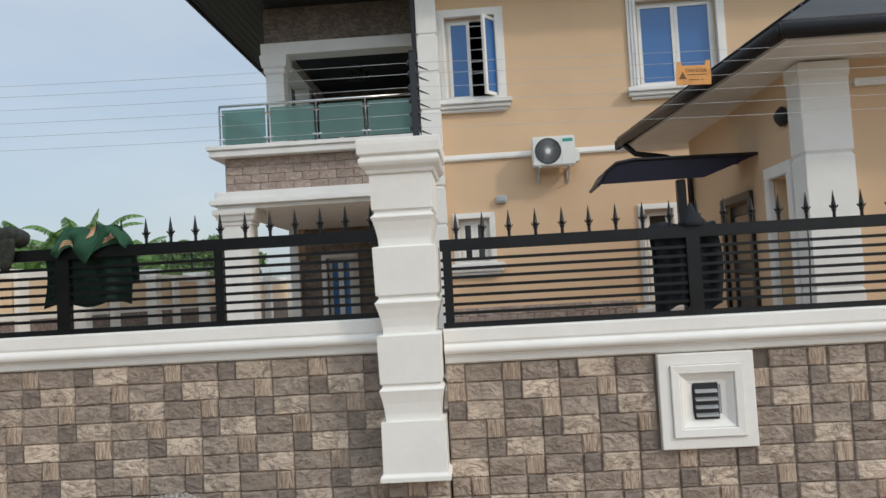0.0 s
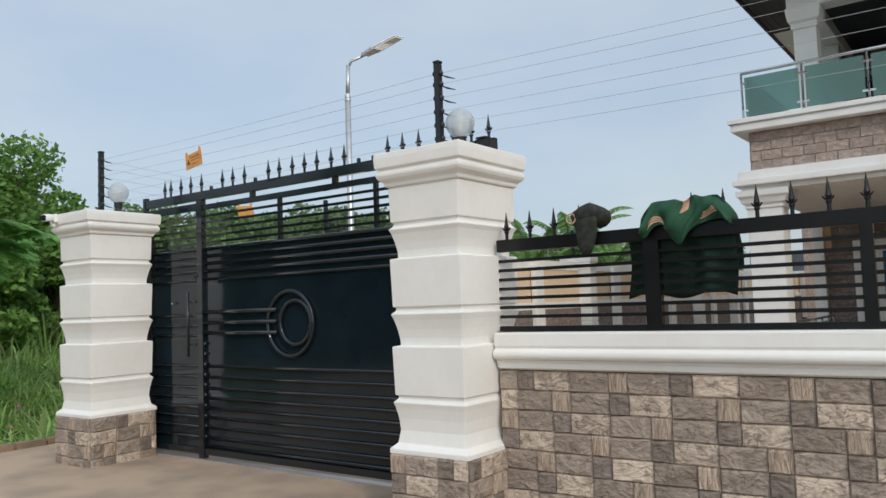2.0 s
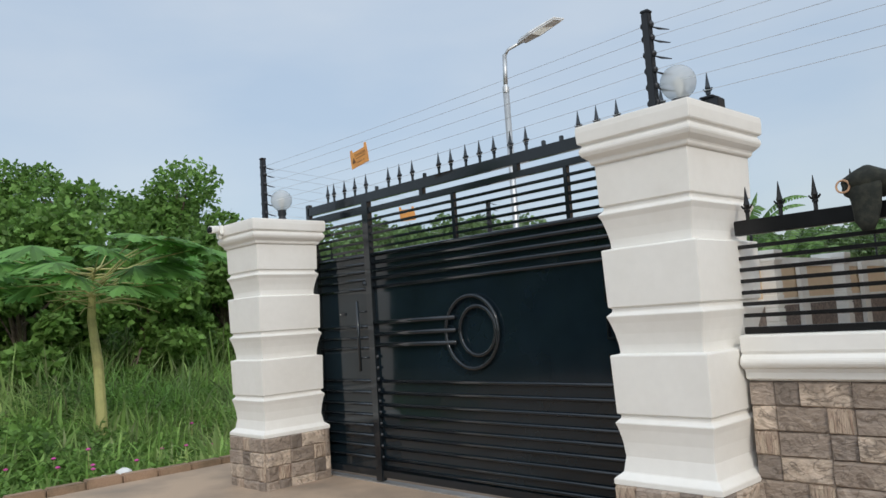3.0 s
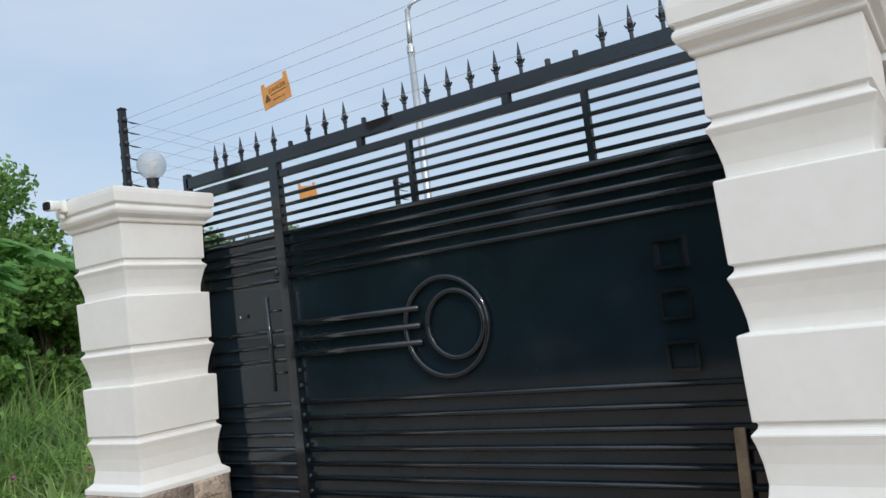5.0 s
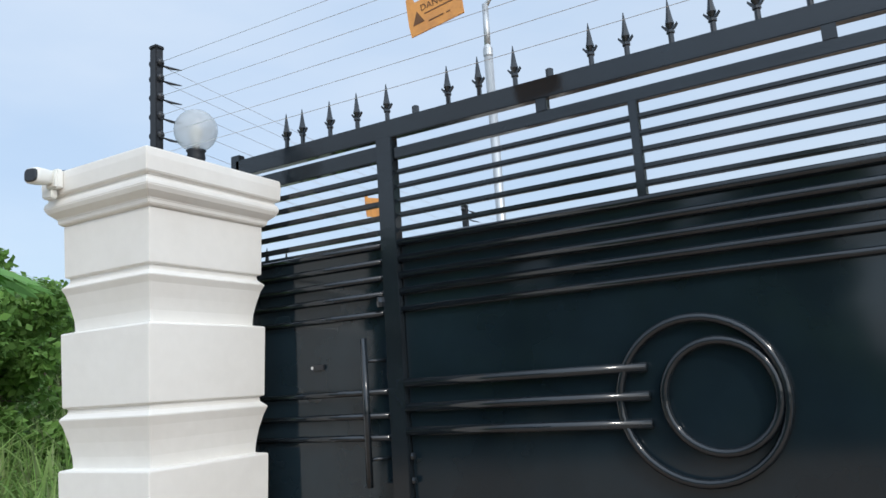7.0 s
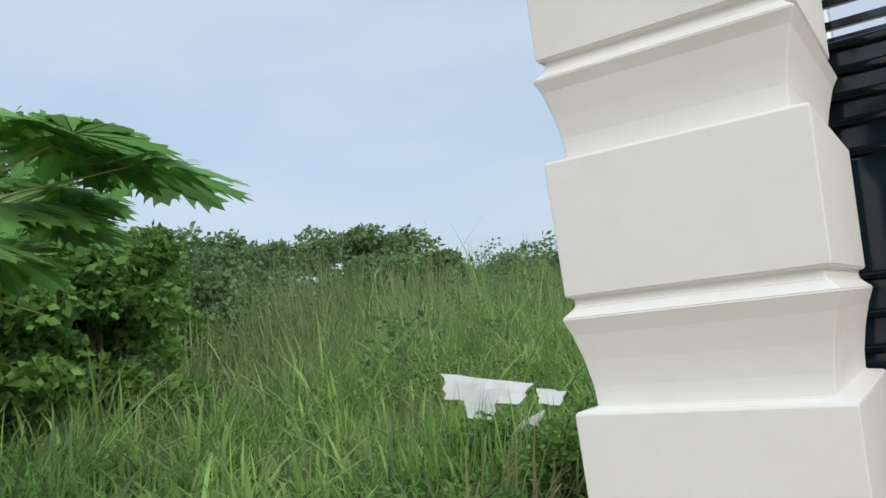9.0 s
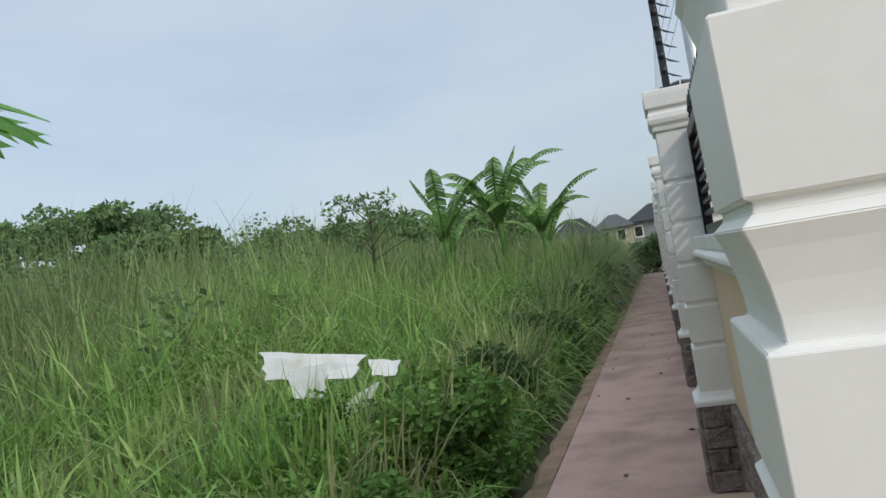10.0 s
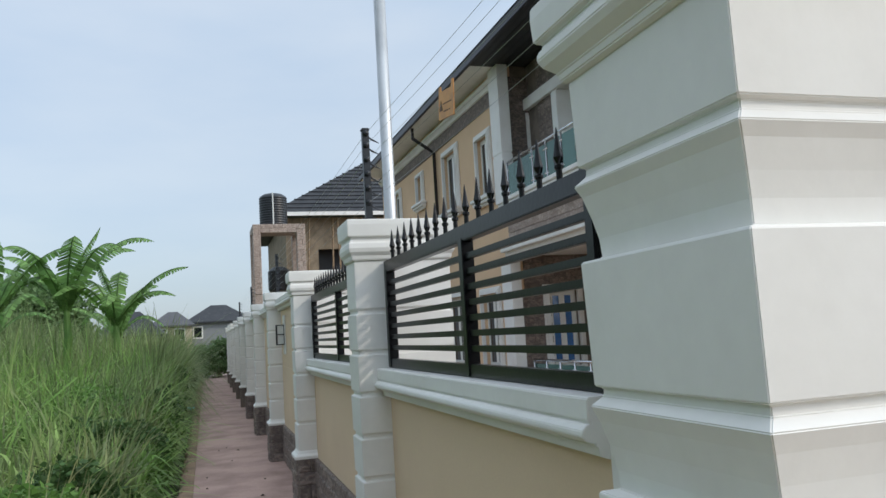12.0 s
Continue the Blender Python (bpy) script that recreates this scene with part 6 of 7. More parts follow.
def blades(rng, xy, h, w, z0, lean=0.35, droop=0.25, toward=None):
    """Grass blades that arch over: three tapering pieces each."""
    n = len(xy)
    b = rng.uniform(0, 2 * np.pi, n)
    if toward is not None:
        b = toward + rng.normal(size=n) * 0.8
    out = np.stack([np.cos(b), np.sin(b), np.zeros(n)], 1)
    side = np.stack([-np.sin(b), np.cos(b), np.zeros(n)], 1)
    k = (lean * rng.uniform(0.15, 1.6, n))[:, None]
    f = (droop * rng.uniform(0.0, 1.8, n))[:, None]
    p0 = np.concatenate([xy, np.full((n, 1), 0.0)], 1)
    p0[:, 2] = z0
    hh = h[:, None]
    up = np.array([[0, 0, 1.0]])
    ww = (w * rng.uniform(0.6, 1.5, n))[:, None]
    rows = []
    for u, t in ((0.0, 0.55), (0.42, 1.0), (0.76, 0.75), (1.0, 0.06)):
        p = p0 + up * hh * (u - f * k * 2.0 * u ** 3) + out * hh * k * u ** 2
        rows += [p - side * ww * 0.5 * t, p + side * ww * 0.5 * t]
    v = np.stack(rows, 1).reshape(-1, 3)
    a = np.arange(n)[:, None] * 8
    q = np.concatenate([a + np.array([[m, m + 1, m + 3, m + 2]]) for m in (0, 2, 4)], 0)
    return v, q


def stuff(name, v, q, mat, label, category):
    return tagged(new(name, cloud(name, v, q, mat)), label, category, kind="stuff")


def field_height(x, y):
    d = np.minimum(-7.3 - x, np.hypot(np.maximum(-6.9 - x, 0), np.maximum(0.3 - y, 0)) + np.maximum(y - 0.3, 0) * 0.8 + 0.2)
    n1 = np.sin(x * 0.9 + 1.3) * np.sin(y * 0.7) * 0.5 + np.sin(x * 0.31 + y * 0.43) * 0.5
    h = np.interp(d, [0, 1.0, 3, 6, 10, 16, 30], [0.42, 0.72, 1.0, 1.5, 2.5, 3.4, 4.4])
    h = h + np.interp(y, [7, 13, 21, 36, 60], [0, 0.75, 2.1, 2.5, 2.5]) * np.interp(d, [0, 1.2], [0.45, 1])
    n2 = np.sin(x * 2.3 + 0.6 * y + 0.4) * np.sin(y * 1.9 - 0.5 * x + 1.1)
    return h * (1 + 0.18 * n1 + 0.16 * n2)


def patches(x, y, s, ph):
    return np.sin(x * s + ph) * np.sin(y * s * 0.83 + ph * 2.1) + 0.6 * np.sin(x * s * 2.3 - y * s * 1.9 + ph)


rng = np.random.default_rng(21)
# tussocks: thin upright blades in tufts
tufts = 3000
tx = -7.45 - rng.uniform(0, 1, tufts) ** 1.2 * 10.5
ty = rng.uniform(-3.5, 24, tufts)
keep = patches(tx, ty, 0.9, 0.7) > -0.35
tx, ty = tx[keep], ty[keep]
m = rng.integers(8, 17, len(tx))
x, y = np.repeat(tx, m), np.repeat(ty, m)
th = np.repeat(field_height(tx, ty) * rng.uniform(0.75, 1.15, len(tx)), m)
n = len(x)
xy = np.stack([x, y], 1) + rng.normal(size=(n, 2)) * 0.055
xy[:, 0] = np.minimum(xy[:, 0], -7.5 - 0.15 * (xy[:, 1] > 2))
v, q = blades(rng, xy, th * rng.uniform(0.5, 1.05, n), np.full(n, 0.020), -0.47, 0.48, 0.45)
stuff("field_grass", v, q, GRASS, "tall rank green grass filling the open field", "grass")
# broad arching blades standing among them
clumps = 1250
tx = -7.5 - rng.uniform(0, 1, clumps) ** 1.3 * 8.5
ty = rng.uniform(-3.3, 18, clumps)
m = rng.integers(9, 24, clumps)
n = int(m.sum())
xy = np.stack([np.repeat(tx, m), np.repeat(ty, m)], 1) + rng.normal(size=(n, 2)) * 0.09
xy[:, 0] = np.minimum(xy[:, 0], -7.55 - 0.2 * (xy[:, 1] > 2))
size = np.repeat(field_height(tx, ty) * rng.uniform(0.75, 1.15, clumps), m)
v, q = blades(rng, xy, size * rng.uniform(0.6, 1.15, n), np.full(n, 0.046), -0.47, 0.95, 0.60)
stuff("arching_grass", v, q, GRASS, "broad arching blades of guinea grass", "grass")
n = 52000
x = rng.uniform(-46, -9.2, n)
y = rng.uniform(-6, 60, n)
h = field_height(x, y) * rng.uniform(0.7, 1.1, n)
v, q = blades(rng, np.stack([x, y], 1), h, np.full(n, 0.042), -0.47, 0.5, 0.5)
stuff("reed_grass", v, q, REED, "head-high coarse grass standing further out", "grass")
# straw-coloured blades leaning to the path
n = 3400
x = -7.95 - np.abs(rng.normal(size=n)) * 0.5
y = rng.uniform(3.5, 40, n)
v, q = blades(rng, np.stack([x, y], 1), rng.uniform(0.7, 1.25, n) * np.interp(y, [4, 30], [1.15, 1.8]), np.full(n, 0.024), -0.47, 0.6, 0.9, toward=0.0)
stuff("drooping_grass", v, q, STRAW, "straw-tipped grass leaning over the path", "grass")
n = 9000
x = -7.9 - np.abs(rng.normal(size=n)) * 0.8
y = rng.uniform(9.0, 48, n)
v, q = blades(rng, np.stack([x, y], 1), field_height(x - 0.6, y) * rng.uniform(0.6, 1.1, n), np.full(n, 0.03), -0.47, 0.6, 0.6)
stuff("verge_grass", v, q, REED, "tall grass standing along the path", "grass")
# creepers in hummocks, rounded bright leaves
n = 62000
x = -7.45 - rng.uniform(0, 1, n) ** 1.4 * 8.0
y = rng.uniform(-3.2, 18, n)
keep = patches(x, y, 0.8, 2.0) > -0.1
x, y = x[keep], y[keep]
hz = field_height(x, y) * np.clip(0.45 + 0.3 * patches(x, y, 0.8, 2.0), 0.2, 0.85)
c = np.stack([x, y, -0.45 + hz * rng.uniform(0.15, 1.0, len(x)) ** 0.6], 1)
v, q = leaf_quads(rng, c, 0.072, 0.35, 0.85)
stuff("creepers", v, q, LEAF, "creepers with rounded leaves mounded over the grass", "creepers")
n = 9000
x = rng.uniform(-13, -7.25, n)
y = rng.uniform(-3.4, 0.6, n)
hz = field_height(x, y)
v, q = leaf_quads(rng, np.stack([x, y, -0.45 + hz * rng.uniform(0.1, 0.7, n)], 1), 0.10, 0.4, 0.55)
stuff("verge_weeds", v, q, LEAF, "bright weeds at the edge of the concrete", "weeds")


def bush(cx, cy, r, h, n, mat, label, size, seed, name="bush", z0=-0.45):
    g = np.random.default_rng(seed)
    k = 14
    cen = np.stack([cx + g.uniform(-r, r, k) * 0.75, cy + g.uniform(-r, r, k) * 0.75, z0 + h * g.uniform(0.25, 0.78, k)], 1)
    rad = np.full(k, r * 0.45) * g.uniform(0.6, 1.25, k)
    b = thing(name, (cx, cy, z0), label, "bush", "bushes")
    v, q = leaf_quads(g, clump_points(g, cen, rad, n), size, 0.6, 0.6)
    me = cloud("foliage", v - np.array([cx, cy, z0]), q, mat)
    ob = new("foliage", me); ob.parent = b
    s = Shape()
    for i in range(6):
        p = cen[i]
        s.tube([(cx + 0.05 * i - 0.1, cy, z0 - 0.05), ((cx + p[0]) / 2, (cy + p[1]) / 2, z0 + h * 0.25), tuple(p)], [0.02, 0.014, 0.006], 5)
    part("stems", s, BARK, b)


bush(-8.05, 5.3, 0.75, 1.15, 5200, LEAF, "dense leafy green bush beside the path", 0.085, 1)
bush(-8.25, 2.9, 0.7, 0.95, 5200, LEAF, "low creeper-grown bush with rounded bright leaves", 0.07, 15)
bush(-8.5, 7.2, 0.8, 1.1, 4200, LEAF, "leafy green bush beside the path", 0.10, 2)
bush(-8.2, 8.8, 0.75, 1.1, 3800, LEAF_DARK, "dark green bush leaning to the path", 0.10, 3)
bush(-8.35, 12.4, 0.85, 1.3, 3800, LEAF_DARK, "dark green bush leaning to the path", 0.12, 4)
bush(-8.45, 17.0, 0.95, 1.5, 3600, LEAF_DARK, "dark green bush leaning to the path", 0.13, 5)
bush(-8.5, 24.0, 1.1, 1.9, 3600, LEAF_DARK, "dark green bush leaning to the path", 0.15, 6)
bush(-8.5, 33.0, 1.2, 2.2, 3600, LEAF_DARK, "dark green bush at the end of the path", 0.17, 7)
bush(-6.5, 52.0, 1.5, 2.6, 3600, LEAF_FAR, "green bush closing the end of the path", 0.19, 8)
bush(-6.2, 50.2, 1.4, 2.9, 3600, LEAF_FAR, "green bush closing the end of the path", 0.19, 14)
bush(-10.2, -1.6, 1.0, 1.0, 3600, LEAF, "low green bush by the concrete", 0.11, 12)


def tree(cx, cy, r, h, n, mat, label, size, seed, z0=-0.45, low=0.25):
    g = np.random.default_rng(seed)
    t = thing("tree", (cx, cy, z0), label, "tree", "trees round the field")
    k = 26
    ang = g.uniform(0, 2 * np.pi, k)
    rr = r * np.sqrt(g.uniform(0.02, 1, k)) * 0.85
    zz = g.uniform(low, 0.92, k)
    rr *= np.interp(zz, [low, 0.5, 1.0], [0.9, 1.0, 0.45])
    cen = np.stack([cx + rr * np.cos(ang), cy + rr * np.sin(ang), z0 + h * zz], 1)
    rad = r * g.uniform(0.22, 0.42, k)
    v, q = leaf_quads(g, clump_points(g, cen, rad, n), size, 0.7, 0.62)
    ob = new("crown", cloud("crown", v - np.array([cx, cy, z0]), q, mat)); ob.parent = t
    s = Shape()
    s.tube([(cx, cy, z0 - 0.1), (cx + 0.06 * r, cy, z0 + h * 0.3), (cx - 0.05 * r, cy + 0.04 * r, z0 + h * 0.6), (cx, cy, z0 + h * 0.82)], [0.03 * h, 0.024 * h, 0.014 * h, 0.004 * h], 8)
    for i in range(9):
        p = cen[i]
        f = 0.25 + 0.04 * i
        s.tube([(cx + 0.04 * r, cy, z0 + h * f), tuple((Vector((cx, cy, z0 + h * f)) + Vector(p)) / 2 + Vector((0, 0, 0.05 * h))), tuple(p)], [0.011 * h, 0.007 * h, 0.003 * h], 6)
    part("trunk", s, BARK, t)


TREES = [(-18.5, 2.0, 2.3, 7.0, 1), (-21.5, -1.0, 2.6, 7.2, 1), (-18.0, 6.4, 2.0, 5.0, 1), (-22, 6.5, 3.0, 7.6, 1), (-26, 2.5, 3.2, 8.6, 1), (-25, 12, 2.8, 6.2, 1),
         (-15.2, -3.6, 2.0, 4.0, 1), (-30, 10, 3.2, 6.4, 0), (-31, 18, 3.2, 5.8, 0), (-36, 25, 3.4, 6.0, 0), (-30, 31, 3.2, 5.2, 0), (-36, 38, 3.4, 6.4, 0), (-29, 43, 3.4, 5.6, 0),
         (-33, 52, 3.6, 6.4, 0), (-25, 52, 3.4, 5.8, 0), (-20, 56, 3.2, 5.4, 0), (-18, 60, 3.2, 5.2, 0), (-42, 33, 3.6, 7.0, 0), (-44, 15, 4.0, 7.5, 0), (-40, 48, 3.6, 6.8, 0),
         (-30, 62, 3.8, 6.6, 0), (-38, 4, 4.0, 8.0, 0),  (-46, -6, 4.0, 8.0, 0), (-19.8, 0.3, 2.2, 6.8, 1), (-17.2, 0.9, 1.7, 5.2, 1), (-16.6, 3.6, 1.6, 4.2, 1)]
for i, (x, y, r, h, near) in enumerate(TREES):
    h *= 1.0 if near else 1.3
    tree(x, y, r, h, 14000 if near else 9000, LEAF if near else LEAF_FAR, "bushy green tree with a ragged crown" if near else "distant green tree with a ragged crown", 0.20 if near else 0.34, 100 + i, low=0.12)
# leafy shrubs rising out of the coarse grass
n = 110000
x = rng.uniform(-44, -14, n)
y = rng.uniform(-2, 58, n)
keep = np.sin(x * 0.5 + 2) * np.sin(y * 0.37 + x * 0.2) + 0.3 * np.sin(x * 1.7 + y * 1.3) > 0.62
x, y = x[keep], y[keep]
hz = field_height(x, y)
v, q = leaf_quads(rng, np.stack([x, y, -0.45 + hz * (0.3 + 0.64 * rng.uniform(0, 1, len(x)) ** 0.7)], 1), 0.19, 0.5, 0.6)
stuff("shrub_thicket", v, q, LEAF_FAR, "thicket of leafy shrubs in the far grass", "shrubs")
g2 = np.random.default_rng(9)
for k in range(17):
    a = k / 21
    tree(-50 + a * 42 + g2.uniform(-2, 2), 44 + a * 26 + g2.uniform(-4, 4) - 14 * (a < 0.4), g2.uniform(2.6, 3.8), g2.uniform(8.6, 11.2) - 2.5 * a, 7000, LEAF_FAR, "distant green tree with a ragged crown", 0.38, 200 + k, low=0.1)
for k in range(13):
    x = -44 + 3.3 * k
    tree(x, -18.5 - (k % 3) * 1.1, 2.9, 7.8 + 0.7 * ((k * 5) % 3), 11000, LEAF, "green tree across the road", 0.5, 140 + k, low=0.05)

# a slender tree with sparse leaves
TX, TY = -14.45, 21.5
st = thing("slender_tree", (TX, TY, -0.45), "slender young tree with sparse drooping leaves", "tree")
g = np.random.default_rng(77)
s = Shape()
s.tube([(TX, TY, -0.5), (TX - 0.05, TY, 2.3), (TX + 0.05, TY, 3.9)], [0.08, 0.06, 0.03], 7)
tips = []
for k in range(15):
    a, z = k * 2.4, 2.5 + k * 0.10
    ln = g.uniform(0.9, 2.0) * (1.1 - 0.03 * k)
    e = (TX + ln * math.cos(a), TY + ln * math.sin(a), z + g.uniform(0.35, 0.95))
    mid = (TX + 0.5 * ln * math.cos(a), TY + 0.5 * ln * math.sin(a), z + 0.45)
    s.tube([(TX, TY, z), mid, e], [0.026, 0.016, 0.007], 5)
    tips += [e, ((mid[0] + e[0]) / 2, (mid[1] + e[1]) / 2, (mid[2] + e[2]) / 2)]
part("trunk", s, BARK, st)
c = clump_points(g, tips, np.full(len(tips), 0.30), 950)
v, q = leaf_quads(g, c, 0.22, 0.8, 0.38)
ob = new("crown", cloud("crown", v - np.array(st.location), q, LEAF_FAR)); ob.parent = st


def banana_leaf(s, base, az, length, width, rise, droop, rnd):
    """A long arching blade, torn along its edges."""
    pts = []
    n = 24
    d = Vector((math.cos(az), math.sin(az), 0))
    side = Vector((-d.y, d.x, 0))
    for k in range(n + 1):
        u = k / n
        pts.append(Vector(base) + d * (length * u * 0.8) + Vector((0, 0, rise * length * u - droop * length * u * u)))
    for sg in (-1, 1):
        for k in range(n):
            u, w = k / n, (k + 1) / n
            wa = width * math.sin(math.pi * min(1, 0.08 + 0.92 * u)) ** 0.6
            wb = width * math.sin(math.pi * min(1, 0.08 + 0.92 * w)) ** 0.6
            wa *= rnd.uniform(0.85, 1.05)
            wb *= rnd.uniform(0.8, 1.0)
            dr = Vector((0, 0, -0.15 - 0.5 * u))
            p, q = pts[k], pts[k + 1]
            gap = 0.0 if rnd.random() < 0.25 else rnd.uniform(0.2, 0.5)
            e = p.lerp(q, 1 - gap)
            s.add([tuple(p), tuple(q), tuple(e + (side * sg + dr) * wb), tuple(p + (side * sg + dr) * wa)], [(0, 1, 2, 3)])
    s.tube(pts, [0.028 * (1 - 0.8 * k / n) for k in range(n + 1)], 4)


def banana(x, y, h, seed, count=11):
    rnd = random.Random(seed)
    t = thing("banana_plant", (x, y, -0.45), "banana plant with long torn leaves", "banana plant", "banana plants")
    s = Shape(); s.tube([(x, y, -0.5), (x + 0.05, y, h * 0.35), (x, y, h * 0.52)], [0.15, 0.11, 0.06], 8); part("stem", s, BANANA, t)
    for k in range(count):
        s = Shape()
        rise = rnd.uniform(1.0, 1.9)
        banana_leaf(s, (x, y, h * 0.47), k * 2.4 + rnd.uniform(-0.3, 0.3), h * rnd.uniform(0.40, 0.54), h * 0.052, rise, rise * rnd.uniform(0.5, 0.95), rnd)
        part("leaf", s, BANANA, t)
    s = Shape(); banana_leaf(s, (x, y, h * 0.58), rnd.uniform(0, 6), h * 0.2, h * 0.03, 1.4, 0.15, rnd); part("leaf", s, BANANA, t)


banana(-12.4, 22.6, 5.9, 5, 7)
banana(-10.6, 23.0, 6.5, 6, 8)
banana(-9.35, 23.6, 5.5, 7, 8)
banana(-13.2, 26.5, 5.2, 8, 5)
banana(-9.6, 26.4, 4.6, 9, 6)


def papaya_leaf(s, base, d, size, rnd):
    """A hand-shaped leaf with deep pointed lobes."""
    d = Vector(d).normalized()
    up = Vector((rnd.uniform(-0.3, 0.3), rnd.uniform(-0.3, 0.3), 1)).normalized()
    side = d.cross(up).normalized()
    fwd = (d + Vector((0, 0, -0.25))).normalized()
    c = Vector(base)
    ribs = []
    for k in range(9):
        a = (k - 4) * 0.60
        ax = fwd * math.cos(a) + side * math.sin(a)
        pr = ax.cross(up).normalized()
        ln = size * (1.0 - 0.075 * abs(k - 4)) * rnd.uniform(0.9, 1.1)
        spine = [c + ax * ln * u + Vector((0, 0, -0.26 * ln * u * u + 0.03 * ln)) for u in (0.0, 0.3, 0.5, 0.68, 0.82, 1.0)]
        wide = [0.0, 0.12, 0.17, 0.15, 0.10, 0.0]
        ribs.append((c, spine[3]))
        for sg in (-1, 1):
            rim = [p + pr * (sg * ln * q) + Vector((0, 0, -0.25 * ln * q)) for p, q in zip(spine, wide)]
            k0 = len(s.v)
            s.v.extend([tuple(p) for p in spine + rim[1:5]])
            s.f += [(k0, k0 + 1, k0 + 6), (k0 + 1, k0 + 2, k0 + 7, k0 + 6), (k0 + 2, k0 + 3, k0 + 8, k0 + 7), (k0 + 3, k0 + 4, k0 + 9, k0 + 8), (k0 + 4, k0 + 5, k0 + 9)]
            for i, reach in ((2, 0.13), (3, 0.11), (4, 0.07)):
                tip = rim[i] + pr * (sg * ln * reach) + ax * (ln * (reach + 0.06)) + Vector((0, 0, -0.05 * ln))
                mid = rim[i].lerp(tip, 0.5) + ax * (ln * 0.035) + pr * (sg * ln * 0.01)
                s.add([tuple(rim[i].lerp(rim[i - 1], 0.45)), tuple(rim[i].lerp(tip, 0.6) + pr * (sg * ln * 0.02)), tuple(tip), tuple(mid), tuple(rim[i].lerp(spine[min(i + 1, 5)], 0.35))], [(0, 1, 3, 4), (1, 2, 3)])
    return ribs


# long stalks that reach out towards the path: leaf centre and heading
REACH = [((-9.7, 1.6, 3.08), (0.5, 0.8, 0.1)), ((-10.1, 1.05, 3.25), (0.6, 0.3, 0.1)), ((-9.72, 1.1, 3.22), (0.4, 0.9, 0.1))]


def papaya(x, y, zc, n, seed):
    rnd = random.Random(seed)
    t = thing("papaya_tree", (x, y, -0.45), "papaya tree with a pale trunk and big hand-shaped leaves", "papaya tree")
    s = Shape(); s.tube([(x + 0.05, y + 0.1, -0.5), (x + 0.02, y + 0.05, zc * 0.5), (x - 0.02, y - 0.03, zc * 0.8), (x - 0.02, y, zc + 0.06)], [0.10, 0.085, 0.07, 0.055], 10); part("trunk", s, STALK, t)
    for k in range(n):
        a = k * 2.4
        el = rnd.uniform(-0.1, 0.5)
        ln = rnd.uniform(1.0, 1.6)
        d = Vector((math.cos(a), math.sin(a), el)).normalized()
        e = Vector((x, y, zc - 0.12 + 0.02 * k)) + d * ln
        s = Shape(); s.tube([(x, y, zc - 0.15 + 0.02 * k), tuple((Vector((x, y, zc)) + e) / 2 + Vector((0, 0, 0.06))), tuple(e)], [0.016, 0.012, 0.008], 5); st_ = part("stalk", s, STALK, t)
        s = Shape(); papaya_leaf(s, e, (d.x, d.y, 0.1), rnd.uniform(0.55, 0.8), rnd); part("leaf", s, PAPAYA, t, smooth=True)
    for e, d in REACH:
        s = Shape(); s.tube([(x, y, zc), tuple((Vector((x, y, zc)) + Vector(e)) / 2 + Vector((0, 0, 0.12))), e], [0.018, 0.013, 0.009], 5); part("stalk", s, STALK, t)
        s = Shape(); ribs = papaya_leaf(s, e, d, 0.85, rnd); leaf = part("leaf", s, PAPAYA, t, smooth=True)
        s = Shape()
        for p, q in ribs:
            s.tube([p + Vector((0, 0, 0.012)), q + Vector((0, 0, 0.012))], [0.005, 0.002], 4)
        part("ribs", s, STALK, leaf, "pale ribs of the leaf")
    s = Shape()
    for k in range(20):
        a = rnd.uniform(0, 6.28)
        ln = rnd.uniform(0.5, 1.35)
        z0, dz = zc - rnd.uniform(0.0, 0.35), rnd.uniform(-0.35, 0.25)
        s.tube([(x, y, z0), (x + ln * 0.6 * math.cos(a), y + ln * 0.6 * math.sin(a), z0 + dz * 0.5 + 0.05), (x + ln * math.cos(a), y + ln * math.sin(a), z0 + dz)], [0.013, 0.010, 0.006], 5)
    part("flower_stalks", s, STALK, t)


papaya(-11.25, 0.46, 2.55, 26, 3)

# discarded white boards and a few flowers in the grass
def board(pts, label):
    """A thin broken sheet with chipped edges."""
    rb = random.Random(len(label) + int(pts[0][2] * 100))
    p = [Vector(q) for q in pts]
    mid = sum(p, Vector()) / 4
    nrm = (p[1] - p[0]).cross(p[3] - p[0]).normalized() * 0.025
    rim = []
    for k in range(4):
        a, c = p[k], p[(k + 1) % 4]
        rim.append(a.lerp(mid, rb.uniform(0, 0.12)))
        for u in (0.2, 0.4, 0.6, 0.8):
            rim.append(a.lerp(c, u + rb.uniform(-0.06, 0.06)).lerp(mid, rb.choice((0.0, 0.03, 0.06, 0.10, 0.18))))
    s = Shape()
    s.loft([[tuple(q) for q in rim], [tuple(q + nrm) for q in rim]])
    solid("white_board", s, POLY, label, "board", "discarded boards")


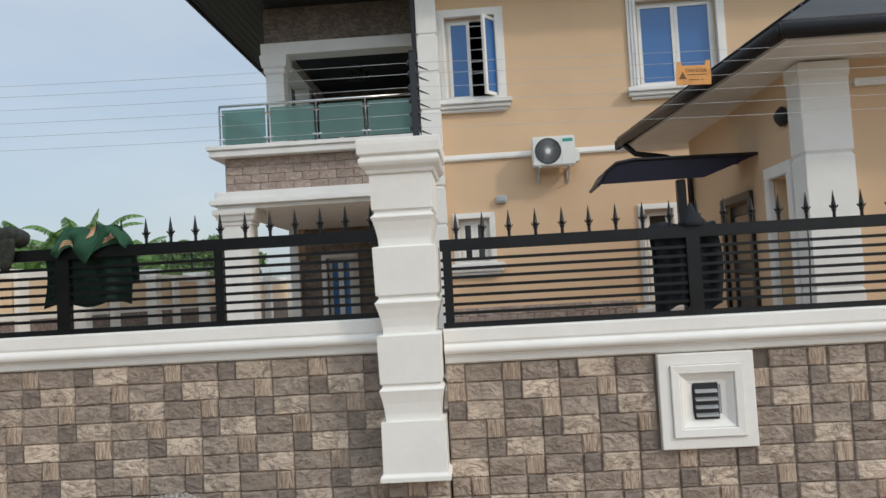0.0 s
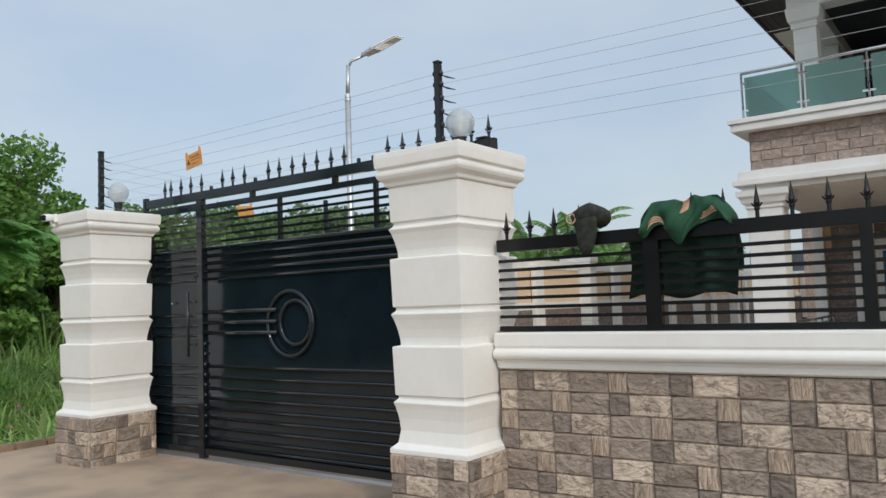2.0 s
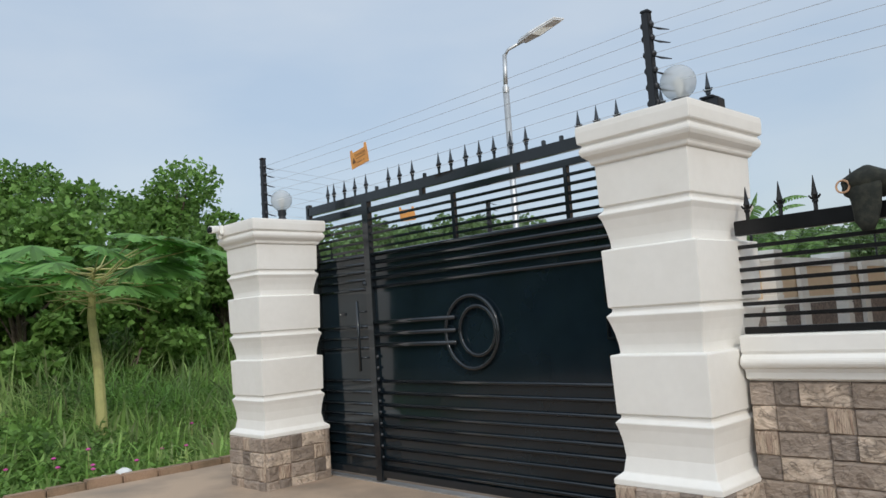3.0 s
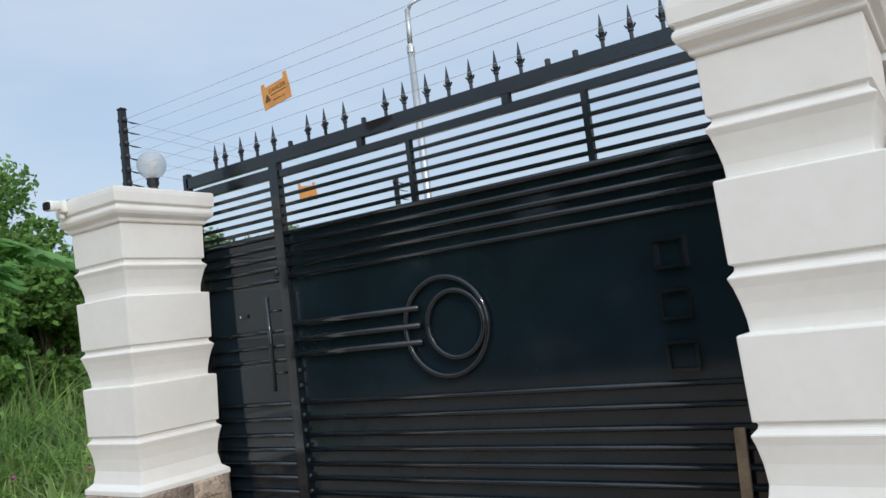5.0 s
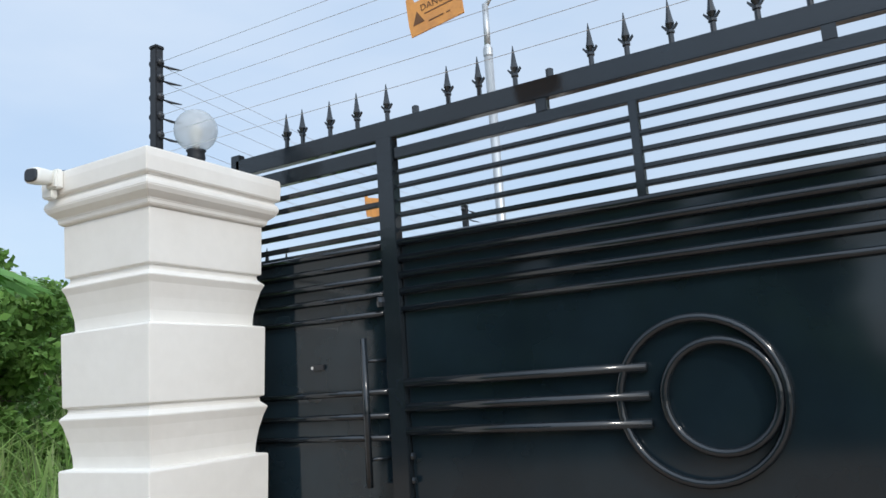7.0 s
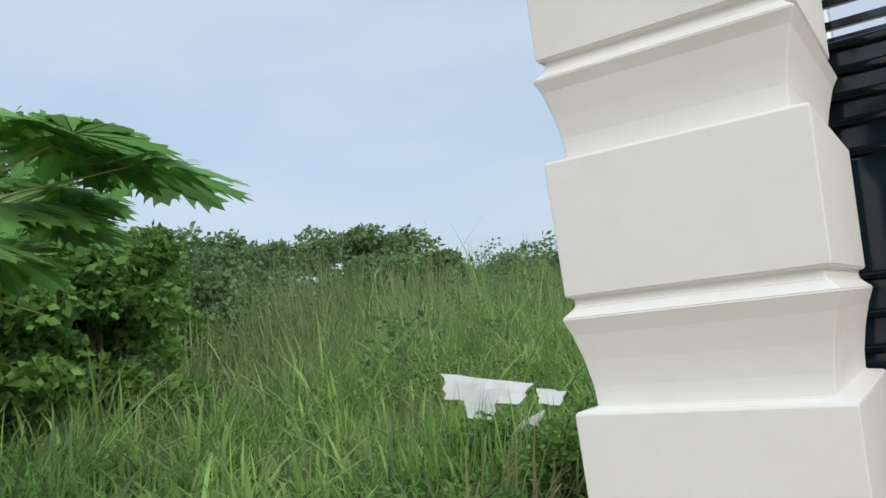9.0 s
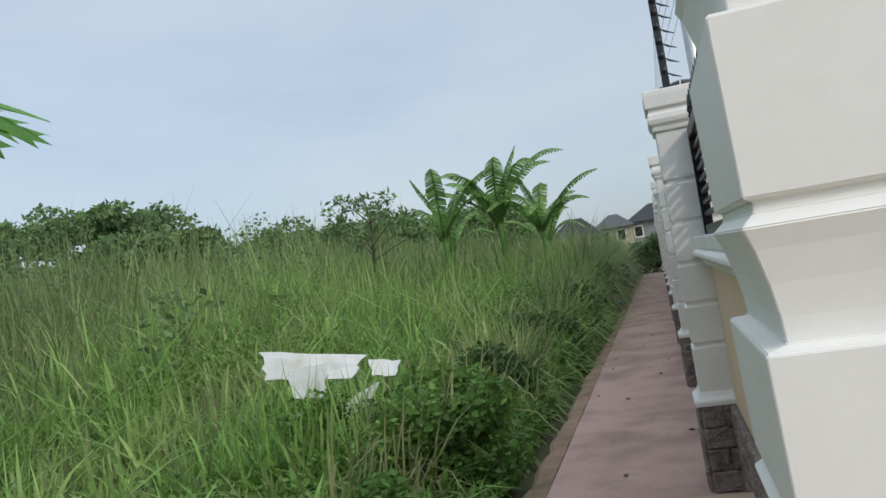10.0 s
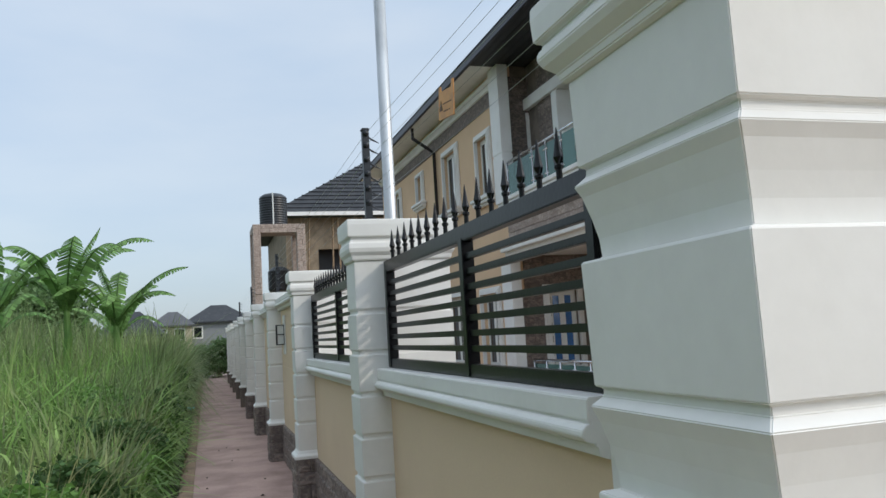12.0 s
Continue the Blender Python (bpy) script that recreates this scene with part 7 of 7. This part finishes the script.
board([(-10.26, 5.98, 1.14), (-8.95, 6.06, 0.92), (-9.10, 5.90, 0.70), (-10.18, 5.86, 0.80)], "broken white board lying on the weeds")
board([(-9.86, 5.92, 0.88), (-9.36, 5.92, 0.92), (-9.40, 5.80, 0.56), (-9.78, 5.80, 0.58)], "broken white board standing among weeds")
board([(-9.04, 6.20, 0.86), (-8.68, 6.26, 0.80), (-8.72, 6.14, 0.64), (-8.98, 6.10, 0.68)], "white board scrap caught in the bush")
board([(-9.22, 6.16, 0.50), (-8.92, 6.16, 0.62), (-9.18, 6.04, 0.25), (-9.47, 6.04, 0.28)], "broken white board leaning in the weeds")
board([(-9.90, 5.76, 0.47), (-9.50, 5.76, 0.49), (-9.52, 5.64, 0.30), (-9.82, 5.64, 0.25)], "white board scrap half hidden by grass")
for k, (x, y, z) in enumerate([(-9.7, 5.7, 0.0), (-9.2, 6.1, 0.0)]):
    bush(x + 0.1, y + 0.25, 0.42, 0.95, 900, LEAF, "low weeds holding up the white boards", 0.09, 300 + k)
bush(-9.42, 5.62, 0.36, 1.40, 620, LEAF, "thin vines trailing over the white boards", 0.08, 305)
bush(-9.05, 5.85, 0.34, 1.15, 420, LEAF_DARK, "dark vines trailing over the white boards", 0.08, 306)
n = 460
x = rng.uniform(-9.95, -8.75, n)
y = 5.55 + (x + 9.9) * 0.45 - rng.uniform(0.0, 0.7, n)
vv, qq = blades(rng, np.stack([x, y], 1), rng.uniform(0.8, 1.55, n), np.full(n, 0.022), -0.47, 0.4, 0.6)
stuff("board_grass", vv, qq, GRASS, "grass grown up in front of the white boards", "grass")
rndf = random.Random(6)
for k in range(16):
    x, y = rndf.uniform(-10.5, -7.6), rndf.uniform(-1.8, 2.5)
    z = -0.45 + float(field_height(np.array([x]), np.array([y]))[0]) * rndf.uniform(0.5, 0.8)
    fl = thing("wild_flower", (x, y, -0.45), "small magenta wild flower on a thin stalk", "flower", "wild flowers")
    s = Shape(); s.tube([(x, y, -0.47), (x, y, z)], 0.004, 4); part("stalk", s, STALK, fl)
    s = Shape(); s.turned([(0.008, z), (0.035, z + 0.015), (0.02, z + 0.03), (0.004, z + 0.035)], x, y, 7); part("petals", s, PETAL, fl)
# dead leaves and twigs on the path
for k in range(15):
    x, y = rndf.uniform(-6.95, -5.85), rndf.uniform(3.0, 16)
    a = rndf.uniform(0, 6.28)
    s = Shape()
    L = rndf.uniform(0.04, 0.08)
    d, e = Vector((math.cos(a), math.sin(a), 0)) * L, Vector((-math.sin(a), math.cos(a), 0)) * L * 0.3
    o = Vector((x, y, -0.243))
    s.loft([[tuple(o), tuple(o + d * 0.5 + e + Vector((0, 0, 0.015))), tuple(o + d), tuple(o + d * 0.5 - e + Vector((0, 0, 0.02)))], [tuple(o + Vector((0, 0, 0.002))), tuple(o + d * 0.5 + e + Vector((0, 0, 0.018))), tuple(o + d + Vector((0, 0, 0.003))), tuple(o + d * 0.5 - e + Vector((0, 0, 0.023)))]])
    solid("dead_leaf", s, BARK, "dry brown leaf fallen on the path", "leaf", "fallen leaves")
